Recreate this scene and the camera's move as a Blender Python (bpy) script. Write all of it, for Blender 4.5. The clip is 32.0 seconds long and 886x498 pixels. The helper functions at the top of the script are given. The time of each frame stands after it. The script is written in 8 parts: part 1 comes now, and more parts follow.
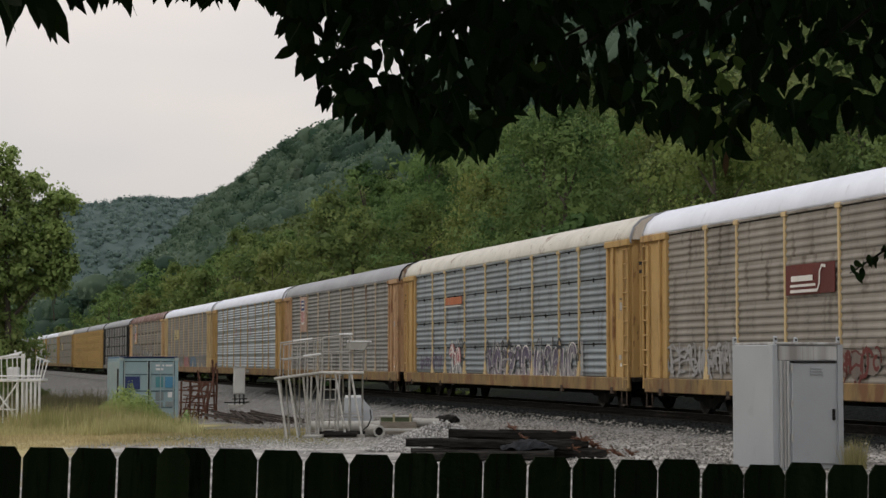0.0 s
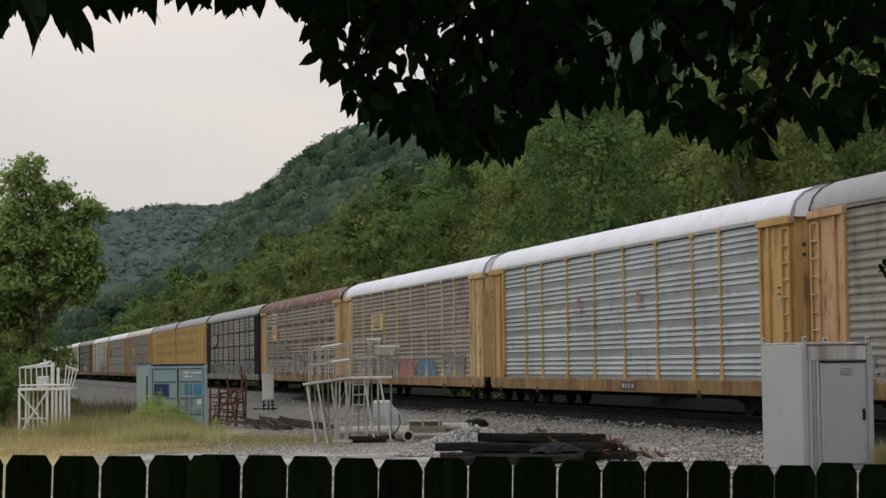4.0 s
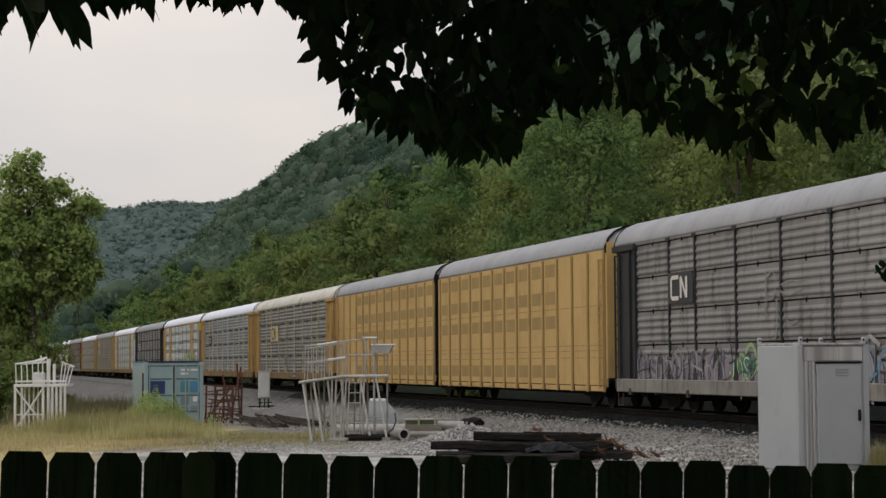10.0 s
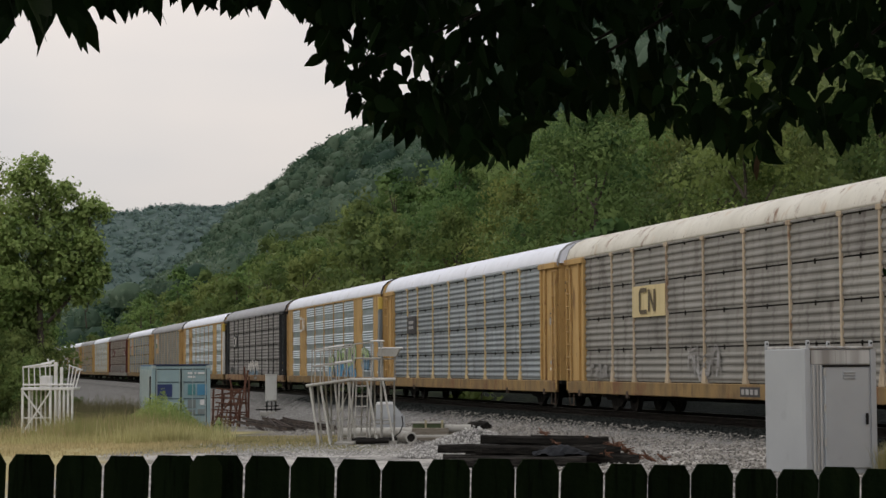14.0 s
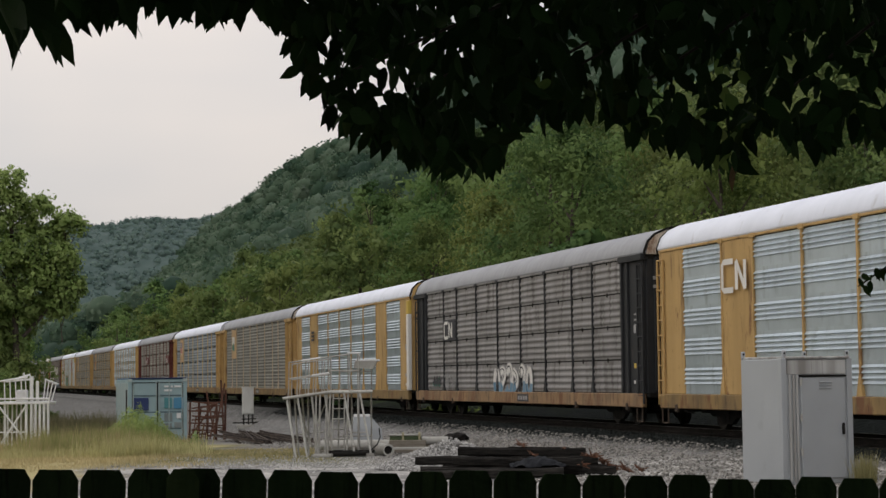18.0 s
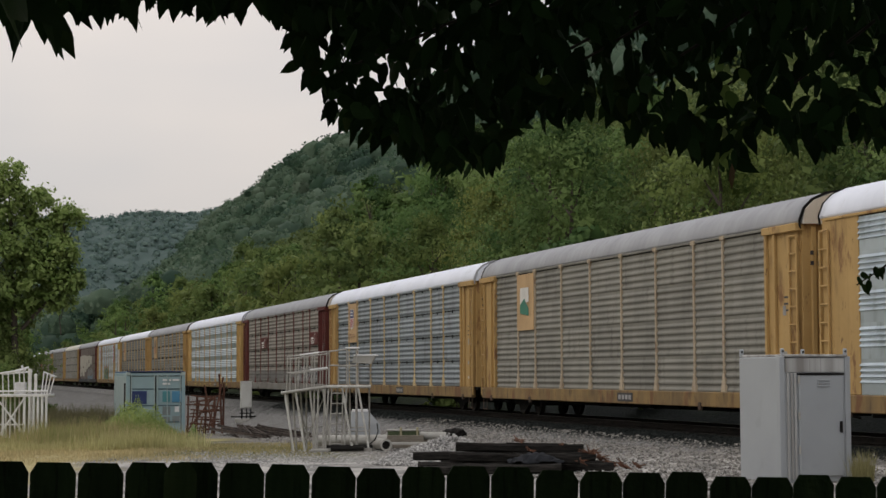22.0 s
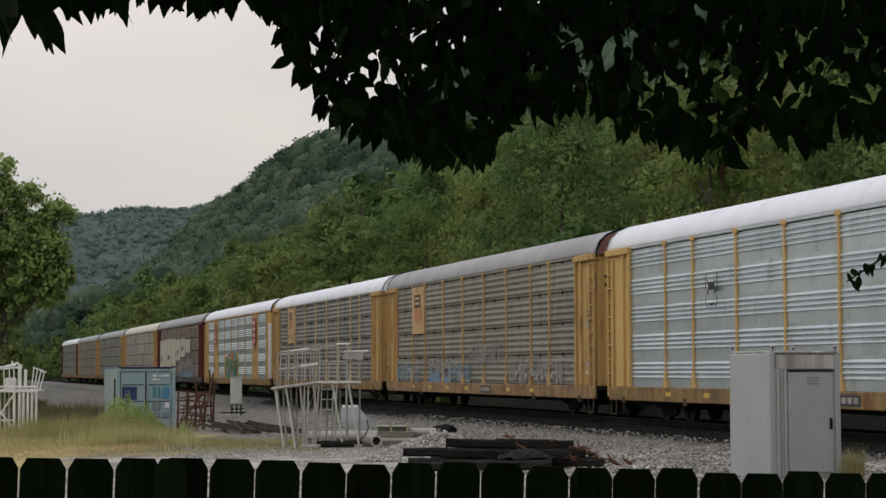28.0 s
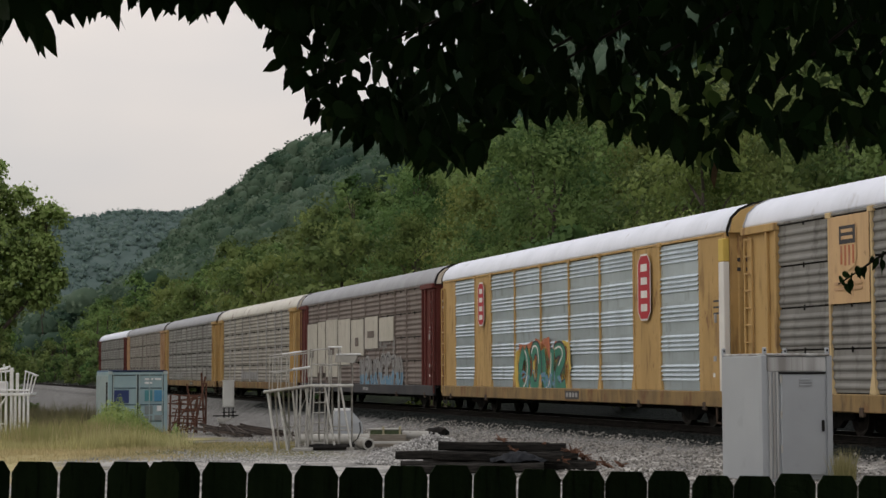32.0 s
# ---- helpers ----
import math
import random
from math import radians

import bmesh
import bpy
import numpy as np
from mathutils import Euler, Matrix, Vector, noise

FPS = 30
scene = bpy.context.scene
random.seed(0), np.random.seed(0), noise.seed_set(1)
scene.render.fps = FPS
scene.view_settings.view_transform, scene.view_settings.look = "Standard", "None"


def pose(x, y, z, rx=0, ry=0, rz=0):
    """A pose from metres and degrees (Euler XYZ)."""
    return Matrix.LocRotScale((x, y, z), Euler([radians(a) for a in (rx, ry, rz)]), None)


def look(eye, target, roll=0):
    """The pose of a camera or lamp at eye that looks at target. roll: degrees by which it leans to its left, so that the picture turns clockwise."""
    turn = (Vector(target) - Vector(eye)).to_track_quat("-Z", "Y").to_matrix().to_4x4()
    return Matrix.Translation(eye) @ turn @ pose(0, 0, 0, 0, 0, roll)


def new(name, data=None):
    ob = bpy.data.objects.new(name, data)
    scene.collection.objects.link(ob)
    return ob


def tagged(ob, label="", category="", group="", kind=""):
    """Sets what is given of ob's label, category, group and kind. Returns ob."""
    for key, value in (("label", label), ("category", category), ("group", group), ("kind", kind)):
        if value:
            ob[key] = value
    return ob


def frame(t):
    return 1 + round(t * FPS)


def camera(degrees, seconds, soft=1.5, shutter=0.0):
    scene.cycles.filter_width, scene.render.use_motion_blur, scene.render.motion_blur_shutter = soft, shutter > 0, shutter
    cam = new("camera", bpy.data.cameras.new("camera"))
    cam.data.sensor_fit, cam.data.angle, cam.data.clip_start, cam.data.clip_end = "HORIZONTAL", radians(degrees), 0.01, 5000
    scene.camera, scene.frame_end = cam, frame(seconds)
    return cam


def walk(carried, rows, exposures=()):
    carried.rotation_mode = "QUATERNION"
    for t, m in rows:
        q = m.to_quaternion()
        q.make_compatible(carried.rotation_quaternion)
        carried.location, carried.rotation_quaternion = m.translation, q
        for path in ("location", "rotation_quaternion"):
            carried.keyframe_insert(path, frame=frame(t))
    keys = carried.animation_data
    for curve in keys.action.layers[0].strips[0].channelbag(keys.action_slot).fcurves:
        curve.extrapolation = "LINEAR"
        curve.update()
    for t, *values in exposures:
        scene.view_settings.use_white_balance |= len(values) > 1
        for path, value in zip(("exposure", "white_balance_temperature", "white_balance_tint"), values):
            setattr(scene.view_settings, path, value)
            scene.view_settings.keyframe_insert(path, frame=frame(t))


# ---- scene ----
FOV = 26.36
EYE = (0.0, 0.0, 2.1)
PATH = [  # seconds, then the turn in degrees; the eye stays put
    (0, 93.365, -0.000, 0.000), (0.5, 93.382, -0.010, -0.101), (1, 93.349, 0.069, -0.296), (1.5, 93.326, 0.082, -0.285),
    (2, 93.339, 0.014, -0.101), (2.5, 93.440, -0.033, 0.055), (3, 93.523, 0.040, 0.345), (3.5, 93.573, 0.420, 0.569),
    (4, 93.495, 0.668, 0.853), (4.5, 93.424, 0.649, 1.003), (6.5, 93.528, 0.494, 0.805), (7, 93.567, 0.384, 0.609),
    (7.5, 93.594, 0.424, 0.374), (8, 93.488, 0.421, 0.500), (8.5, 93.430, 0.485, 0.764), (9, 93.445, 0.431, 0.796),
    (9.5, 93.447, 0.396, 0.802), (10, 93.450, 0.343, 0.738), (10.5, 93.507, 0.399, 0.678), (11, 93.548, 0.378, 0.741),
    (11.5, 93.555, 0.340, 0.974), (12, 93.544, 0.325, 1.054), (12.5, 93.520, 0.280, 0.977), (13, 93.469, 0.283, 1.129),
    (13.5, 93.492, 0.272, 1.103), (14, 93.552, 0.331, 0.951), (14.5, 93.566, 0.316, 0.845), (16.5, 93.648, 0.525, 0.291),
    (17, 93.734, 0.614, -0.002), (17.5, 93.890, 0.624, -0.022), (18, 93.907, 0.627, 0.256), (18.5, 93.840, 0.473, 0.377),
    (19, 93.834, 0.406, 0.262), (19.5, 93.800, 0.379, 0.339), (20, 93.760, 0.353, 0.443), (20.5, 93.728, 0.299, 0.403),
    (21, 93.708, 0.234, 0.454), (21.5, 93.746, 0.225, 0.414), (22, 93.771, 0.217, 0.205), (22.5, 93.785, 0.201, 0.049),
    (23, 93.801, 0.250, -0.016), (23.5, 93.835, 0.316, -0.048), (24, 93.853, 0.291, -0.068), (24.5, 93.827, 0.264, -0.008),
    (25, 93.809, 0.154, 0.147), (25.5, 93.827, 0.109, 0.236), (27.5, 93.647, 0.104, 0.044), (28, 93.652, 0.151, -0.088),
    (28.5, 93.674, 0.191, -0.220), (29, 93.684, 0.242, -0.132), (29.5, 93.700, 0.199, 0.011), (30, 93.736, 0.153, 0.044),
    (30.5, 93.746, 0.263, 0.037), (31, 93.722, 0.264, -0.189), (31.5, 93.698, 0.179, -0.218), (32, 93.740, 0.224, -0.322),
]

# the clip's camera brightens a little before the grey-roofed black car and darkens after it
EXPOSURES = [(0, 0.0), (7, 0.03), (13, 0.02), (16.5, 0.06), (17.5, 0.05), (18.6, -0.05), (24, -0.06), (32, -0.04)]
cam = camera(FOV, 32.0, soft=1.5)
walk(cam, [(t, pose(*EYE, rx, ry, rz)) for t, rx, ry, rz in PATH], EXPOSURES)

# ---------------------------------------------------------------- light
SUN_EL, SUN_AZ = radians(24), radians(-55)
world = bpy.data.worlds.new("overcast_sky")
scene.world = world
world.use_nodes = True
wn, wl = world.node_tree.nodes, world.node_tree.links
wn.clear()
w_sky = wn.new("ShaderNodeTexSky")
w_sky.sky_type, w_sky.sun_disc = "NISHITA", False
w_sky.sun_elevation, w_sky.sun_rotation, w_sky.dust_density = SUN_EL, SUN_AZ, 4.0
w_co = wn.new("ShaderNodeTexCoord")
w_map = wn.new("ShaderNodeMapping")
w_map.inputs["Scale"].default_value = (2.2, 2.2, 7.0)
w_noise = wn.new("ShaderNodeTexNoise")
w_noise.inputs["Scale"].default_value, w_noise.inputs["Detail"].default_value = 1.6, 3.0
w_ramp = wn.new("ShaderNodeValToRGB")
w_ramp.color_ramp.elements[0].position, w_ramp.color_ramp.elements[1].position = 0.35, 0.82
w_ramp.color_ramp.elements[0].color = (5.3, 5.3, 5.5, 1)
w_ramp.color_ramp.elements[1].color = (7.0, 6.45, 6.13, 1)
w_mix = wn.new("ShaderNodeMixRGB")
w_mix.inputs[0].default_value = 0.9
w_bg, w_out = wn.new("ShaderNodeBackground"), wn.new("ShaderNodeOutputWorld")
w_bg.inputs["Strength"].default_value = 0.11
wl.new(w_co.outputs["Generated"], w_map.inputs["Vector"])
wl.new(w_map.outputs[0], w_noise.inputs["Vector"])
w_dot, w_thin = wn.new("ShaderNodeVectorMath"), wn.new("ShaderNodeMapRange")
w_dot.operation = "DOT_PRODUCT"
w_dot.inputs[1].default_value = (-0.128, 0.974, 0.188)
w_thin.inputs["From Min"].default_value, w_thin.inputs["From Max"].default_value = 0.988, 1.0
w_thin.interpolation_type = "SMOOTHSTEP"
w_sum = wn.new("ShaderNodeMath")
w_sum.operation = "MULTIPLY_ADD"
w_sum.inputs[1].default_value = 0.22
wl.new(w_co.outputs["Generated"], w_dot.inputs[0])
wl.new(w_dot.outputs["Value"], w_thin.inputs["Value"])
wl.new(w_thin.outputs[0], w_sum.inputs[0])
wl.new(w_noise.outputs["Fac"], w_sum.inputs[2])
wl.new(w_sum.outputs[0], w_ramp.inputs[0])
wl.new(w_sky.outputs[0], w_mix.inputs[1])
wl.new(w_ramp.outputs[0], w_mix.inputs[2])
w_sep, w_up = wn.new("ShaderNodeSeparateXYZ"), wn.new("ShaderNodeMapRange")
w_up.inputs["From Min"].default_value, w_up.inputs["From Max"].default_value = 0.0, 1.0
w_up.inputs["To Min"].default_value, w_up.inputs["To Max"].default_value = 0.93, 1.75
w_vm = wn.new("ShaderNodeVectorMath")
w_vm.operation = "SCALE"
wl.new(w_co.outputs["Generated"], w_sep.inputs[0])
wl.new(w_sep.outputs["Z"], w_up.inputs["Value"])
wl.new(w_mix.outputs[0], w_vm.inputs[0])
wl.new(w_up.outputs[0], w_vm.inputs["Scale"])
wl.new(w_vm.outputs[0], w_bg.inputs["Color"])
wl.new(w_bg.outputs[0], w_out.inputs["Surface"])

sun_data = bpy.data.lights.new("sun", "SUN")
sun_data.energy, sun_data.angle, sun_data.color = 0.5, radians(25), (1.0, 0.96, 0.9)
sun = new("sun", sun_data)
sun.matrix_world = look((-60, -80, 90), (0, 0, 0))


# ---------------------------------------------------------------- materials
def material(name, rough=0.7, metal=0.0, spec=0.3):
    m = bpy.data.materials.new(name)
    m.use_nodes = True
    b = m.node_tree.nodes["Principled BSDF"]
    b.inputs["Roughness"].default_value, b.inputs["Metallic"].default_value = rough, metal
    b.inputs["Specular IOR Level"].default_value = spec
    return m, m.node_tree.nodes, m.node_tree.links, b


def rgba(c):
    return (c[0], c[1], c[2], 1.0)


def weathered(name, base, second, scale=3.0, rough=0.7, metal=0.0, grime=None, grime_at=0.55, bump=0.15, stretch=(1, 1, 1), fine=40.0, vary=0.0, coords="Object", spec=0.3):
    """Two tones mixed by a broad noise, spots of grime by a second one, and a fine bump."""
    m, n, l, b = material(name, rough, metal, spec)
    co = n.new("ShaderNodeTexCoord")
    mp = n.new("ShaderNodeMapping")
    mp.inputs["Scale"].default_value = stretch
    l.new(co.outputs[coords], mp.inputs["Vector"])
    # alike pieces do not share their stains
    own = n.new("ShaderNodeObjectInfo")
    far_off = n.new("ShaderNodeMath")
    far_off.operation = "MULTIPLY"
    far_off.inputs[1].default_value = 61.0
    l.new(own.outputs["Random"], far_off.inputs[0])
    l.new(far_off.outputs[0], mp.inputs["Location"])
    n1 = n.new("ShaderNodeTexNoise")
    n1.inputs["Scale"].default_value, n1.inputs["Detail"].default_value = scale, 6.0
    l.new(mp.outputs[0], n1.inputs["Vector"])
    r1 = n.new("ShaderNodeValToRGB")
    r1.color_ramp.elements[0].position, r1.color_ramp.elements[1].position = 0.35, 0.65
    r1.color_ramp.elements[0].color, r1.color_ramp.elements[1].color = rgba(base), rgba(second)
    l.new(n1.outputs["Fac"], r1.inputs[0])
    out = r1.outputs[0]
    if grime:
        n2 = n.new("ShaderNodeTexNoise")
        n2.inputs["Scale"].default_value, n2.inputs["Detail"].default_value = scale * 2.7, 8.0
        l.new(mp.outputs[0], n2.inputs["Vector"])
        r2 = n.new("ShaderNodeValToRGB")
        r2.color_ramp.elements[0].position, r2.color_ramp.elements[1].position = grime_at, grime_at + 0.2
        l.new(n2.outputs["Fac"], r2.inputs[0])
        mx = n.new("ShaderNodeMixRGB")
        mx.inputs[2].default_value = rgba(grime)
        l.new(r2.outputs[0], mx.inputs[0])
        l.new(out, mx.inputs[1])
        out = mx.outputs[0]
    if vary:
        oi = n.new("ShaderNodeObjectInfo")
        hs = n.new("ShaderNodeHueSaturation")
        mr = n.new("ShaderNodeMapRange")
        mr.inputs["To Min"].default_value, mr.inputs["To Max"].default_value = 1 - vary, 1 + vary
        l.new(oi.outputs["Random"], mr.inputs["Value"])
        l.new(mr.outputs[0], hs.inputs["Value"])
        l.new(out, hs.inputs["Color"])
        out = hs.outputs[0]
    l.new(out, b.inputs["Base Color"])
    if bump:
        n3 = n.new("ShaderNodeTexNoise")
        n3.inputs["Scale"].default_value, n3.inputs["Detail"].default_value = fine, 4.0
        l.new(co.outputs[coords], n3.inputs["Vector"])
        bp = n.new("ShaderNodeBump")
        bp.inputs["Strength"].default_value, bp.inputs["Distance"].default_value = bump, 0.02
        l.new(n3.outputs["Fac"], bp.inputs["Height"])
        l.new(bp.outputs[0], b.inputs["Normal"])
    return m


def foliage(name, dark, light, rough=0.6, vary=0.25, through_light=0.25, scale=0.35, island=1.0, toned=False):
    """Leaf surface: tones vary from clump to clump and from leaf to leaf; some light passes through.
    toned: the mesh names the tone of each tree or clump."""
    m, n, l, b = material(name, rough)
    b.inputs["Specular IOR Level"].default_value = 0.12
    geo = n.new("ShaderNodeNewGeometry")
    oi = n.new("ShaderNodeObjectInfo")
    co = n.new("ShaderNodeTexCoord")
    ns = n.new("ShaderNodeTexNoise")
    ns.inputs["Scale"].default_value, ns.inputs["Detail"].default_value = scale, 3.0
    l.new(co.outputs["Object"], ns.inputs["Vector"])
    ad = n.new("ShaderNodeMath")
    ad.operation = "ADD"
    ri = n.new("ShaderNodeMapRange")
    ri.inputs["To Min"].default_value, ri.inputs["To Max"].default_value = 0.5 - 0.5 * island, 0.5 + 0.5 * island
    l.new(geo.outputs["Random Per Island"], ri.inputs["Value"])
    l.new(ri.outputs[0], ad.inputs[0])
    if toned:
        own_tone = n.new("ShaderNodeAttribute")
        own_tone.attribute_name = "tone"
        tm = n.new("ShaderNodeMath")
        tm.operation = "MULTIPLY_ADD"
        tm.inputs[1].default_value = 0.35
        l.new(ns.outputs["Fac"], tm.inputs[0])
        l.new(own_tone.outputs["Fac"], tm.inputs[2])
        l.new(tm.outputs[0], ad.inputs[1])
    else:
        l.new(ns.outputs["Fac"], ad.inputs[1])
    hf = n.new("ShaderNodeMath")
    hf.operation = "MULTIPLY"
    hf.inputs[1].default_value = 0.5
    l.new(ad.outputs[0], hf.inputs[0])
    rp = n.new("ShaderNodeValToRGB")
    rp.color_ramp.elements[0].position, rp.color_ramp.elements[1].position = 0.25, 0.75
    rp.color_ramp.elements[0].color, rp.color_ramp.elements[1].color = rgba(dark), rgba(light)
    l.new(hf.outputs[0], rp.inputs[0])
    hs = n.new("ShaderNodeHueSaturation")
    mr = n.new("ShaderNodeMapRange")
    mr.inputs["To Min"].default_value, mr.inputs["To Max"].default_value = 1 - vary, 1 + vary
    l.new(oi.outputs["Random"], mr.inputs["Value"])
    l.new(mr.outputs[0], hs.inputs["Value"])
    hu = n.new("ShaderNodeMapRange")
    hu.inputs["To Min"].default_value, hu.inputs["To Max"].default_value = 0.462, 0.508
    wn2 = n.new("ShaderNodeTexWhiteNoise")
    wn2.noise_dimensions = "1D"
    l.new(oi.outputs["Random"], wn2.inputs["W"])
    l.new(wn2.outputs["Value"], hu.inputs["Value"])
    l.new(hu.outputs[0], hs.inputs["Hue"])
    l.new(rp.outputs[0], hs.inputs["Color"])
    l.new(hs.outputs[0], b.inputs["Base Color"])
    if through_light:
        tr = n.new("ShaderNodeBsdfTranslucent")
        l.new(hs.outputs[0], tr.inputs["Color"])
        ms = n.new("ShaderNodeMixShader")
        ms.inputs[0].default_value = through_light
        l.new(b.outputs[0], ms.inputs[1])
        l.new(tr.outputs[0], ms.inputs[2])
        l.new(ms.outputs[0], n["Material Output"].inputs["Surface"])
    return m


# ---------------------------------------------------------------- mesh building
class Mesh:
    """Collects vertices and faces of one part."""

    def __init__(self):
        self.v, self.f = [], []

    def add(self, verts, faces):
        k = len(self.v)
        self.v.extend([tuple(p) for p in verts])
        self.f.extend([tuple(i + k for i in q) for q in faces])
        return self

    def box(self, x0, x1, y0, y1, z0, z1, c=0.0, m=None):
        """A box; c cuts its edges."""
        if c <= 0:
            vs = [(x, y, z) for x in (x0, x1) for y in (y0, y1) for z in (z0, z1)]
            fs = [(0, 1, 3, 2), (4, 6, 7, 5), (0, 4, 5, 1), (2, 3, 7, 6), (0, 2, 6, 4), (1, 5, 7, 3)]
        else:
            X, Y, Z, vs, idx = (x0, x1), (y0, y1), (z0, z1), [], {}
            s = (1, -1)
            for i in (0, 1):
                for j in (0, 1):
                    for k in (0, 1):
                        p = (X[i], Y[j], Z[k])
                        q = (X[i] + s[i] * c, Y[j] + s[j] * c, Z[k] + s[k] * c)
                        idx[i, j, k] = len(vs)
                        vs += [(p[0], q[1], q[2]), (q[0], p[1], q[2]), (q[0], q[1], p[2])]
            I = lambda i, j, k, a: idx[i, j, k] + a
            fs = []
            for i in (0, 1):
                fs.append((I(i, 0, 0, 0), I(i, 0, 1, 0), I(i, 1, 1, 0), I(i, 1, 0, 0)) if i == 0 else (I(i, 0, 0, 0), I(i, 1, 0, 0), I(i, 1, 1, 0), I(i, 0, 1, 0)))
                fs.append((I(0, i, 0, 1), I(1, i, 0, 1), I(1, i, 1, 1), I(0, i, 1, 1)) if i == 0 else (I(0, i, 0, 1), I(0, i, 1, 1), I(1, i, 1, 1), I(1, i, 0, 1)))
                fs.append((I(0, 0, i, 2), I(0, 1, i, 2), I(1, 1, i, 2), I(1, 0, i, 2)) if i == 0 else (I(0, 0, i, 2), I(1, 0, i, 2), I(1, 1, i, 2), I(0, 1, i, 2)))
            for i in (0, 1):
                for j in (0, 1):
                    fs.append((I(i, j, 0, 0), I(i, j, 1, 0), I(i, j, 1, 1), I(i, j, 0, 1)))
                    fs.append((I(i, 0, j, 0), I(i, 1, j, 0), I(i, 1, j, 2), I(i, 0, j, 2)))
                    fs.append((I(0, i, j, 1), I(1, i, j, 1), I(1, i, j, 2), I(0, i, j, 2)))
                    for k in (0, 1):
                        fs.append((I(i, j, k, 0), I(i, j, k, 1), I(i, j, k, 2)))
        if m is not None:
            vs = [m @ Vector(p) for p in vs]
        return self.add(vs, fs)

    def bar(self, a, b, r, n=8, r2=None, caps=True):
        """A round bar from a to b, tapering to r2."""
        a, b = Vector(a), Vector(b)
        r2 = r if r2 is None else r2
        d = (b - a).normalized()
        u = d.orthogonal().normalized()
        w = d.cross(u)
        ring = lambda p, q: [p + (u * math.cos(2 * math.pi * i / n) + w * math.sin(2 * math.pi * i / n)) * q for i in range(n)]
        fs = [(i, (i + 1) % n, n + (i + 1) % n, n + i) for i in range(n)]
        if caps:
            fs += [tuple(range(n - 1, -1, -1)), tuple(range(n, 2 * n))]
        return self.add(ring(a, r) + ring(b, r2), fs)

    def beam(self, a, b, w, h, up=(0, 0, 1)):
        """A square bar from a to b."""
        a, b = Vector(a), Vector(b)
        d = (b - a).normalized()
        s = d.cross(Vector(up))
        s = s.normalized() if s.length > 1e-4 else Vector((1, 0, 0))
        t = s.cross(d)
        k = [(-w / 2, -h / 2), (w / 2, -h / 2), (w / 2, h / 2), (-w / 2, h / 2)]
        vs = [p + s * x + t * y for p in (a, b) for x, y in k]
        return self.add(vs, [(0, 1, 5, 4), (1, 2, 6, 5), (2, 3, 7, 6), (3, 0, 4, 7), (3, 2, 1, 0), (4, 5, 6, 7)])

    def loft(self, rings, closed=True, caps=True):
        """Joins rings of equal length."""
        n, vs, fs = len(rings[0]), [], []
        for r in rings:
            vs += list(r)
        for k in range(len(rings) - 1):
            for i in range(n if closed else n - 1):
                j = (i + 1) % n
                fs.append((k * n + i, k * n + j, (k + 1) * n + j, (k + 1) * n + i))
        if caps and closed:
            fs += [tuple(range(n - 1, -1, -1)), tuple(range((len(rings) - 1) * n, len(rings) * n))]
        return self.add(vs, fs)

    def data(self, name, mat, smooth=False):
        me = bpy.data.meshes.new(name)
        me.from_pydata(self.v, [], self.f)
        if mat:
            me.materials.append(mat)
        if smooth:
            me.polygons.foreach_set("use_smooth", [True] * len(me.polygons))
        me.update()
        return me


def part(name, mesh, mat, parent=None, label="", smooth=False, m=None):
    """One mesh object under a thing or a part; mesh: a Mesh or ready mesh data."""
    me = mesh.data(name, mat, smooth) if isinstance(mesh, Mesh) else mesh
    ob = new(name, me)
    ob.parent = parent
    if m is not None:
        ob.matrix_basis = m
    if label:
        ob["label"] = label
    return ob


def thing(name, m, label, category, group="", kind=""):
    ob = new(name)
    ob.matrix_basis = m
    ob.empty_display_size = 0.2
    return tagged(ob, label, category, group, kind)


def quads_mesh(name, verts, nper, mat, smooth=False):
    """Many separate faces with nper corners each, from one array (faces * nper, 3)."""
    verts = np.asarray(verts, dtype=np.float32)
    nv = len(verts)
    nf = nv // nper
    me = bpy.data.meshes.new(name)
    me.vertices.add(nv)
    me.vertices.foreach_set("co", verts.ravel())
    me.loops.add(nv)
    me.loops.foreach_set("vertex_index", np.arange(nv, dtype=np.int32))
    me.polygons.add(nf)
    me.polygons.foreach_set("loop_start", np.arange(0, nv, nper, dtype=np.int32))
    if smooth:
        me.polygons.foreach_set("use_smooth", np.ones(nf, dtype=bool))
    me.materials.append(mat)
    me.update(calc_edges=True)
    me.validate()
    return me


# ---------------------------------------------------------------- plan
# The track runs straight; u runs along it away from the eye, v across it.
TH = radians(15.08)
CT, ST = math.cos(TH), math.sin(TH)


def uv(u, v):
    return (-u * ST + v * CT, u * CT + v * ST)


def to_uv(x, y):
    return (-x * ST + y * CT, x * CT + y * ST)


RAIL_Z = 0.61
TRACK_V = 21.596


def bend(u):
    """How far the track has swung towards the yard, a very wide curve that straightens far up the line."""
    w = np.clip(np.asarray(u, float) + 16.8, 0, 420)
    far = np.maximum(np.asarray(u, float) - 403.2, 0)
    return w * w / 71400 + far * 420 / 35700


def on_track(u):
    """Place and turn of the track's middle line."""
    x, y = uv(u, TRACK_V - float(bend(u)))
    return x, y, math.degrees(math.atan(min(max(u + 16.8, 0), 420) / 35700))


def sstep(a, b, x):
    t = np.clip((x - a) / (b - a), 0, 1)
    return t * t * (3 - 2 * t)


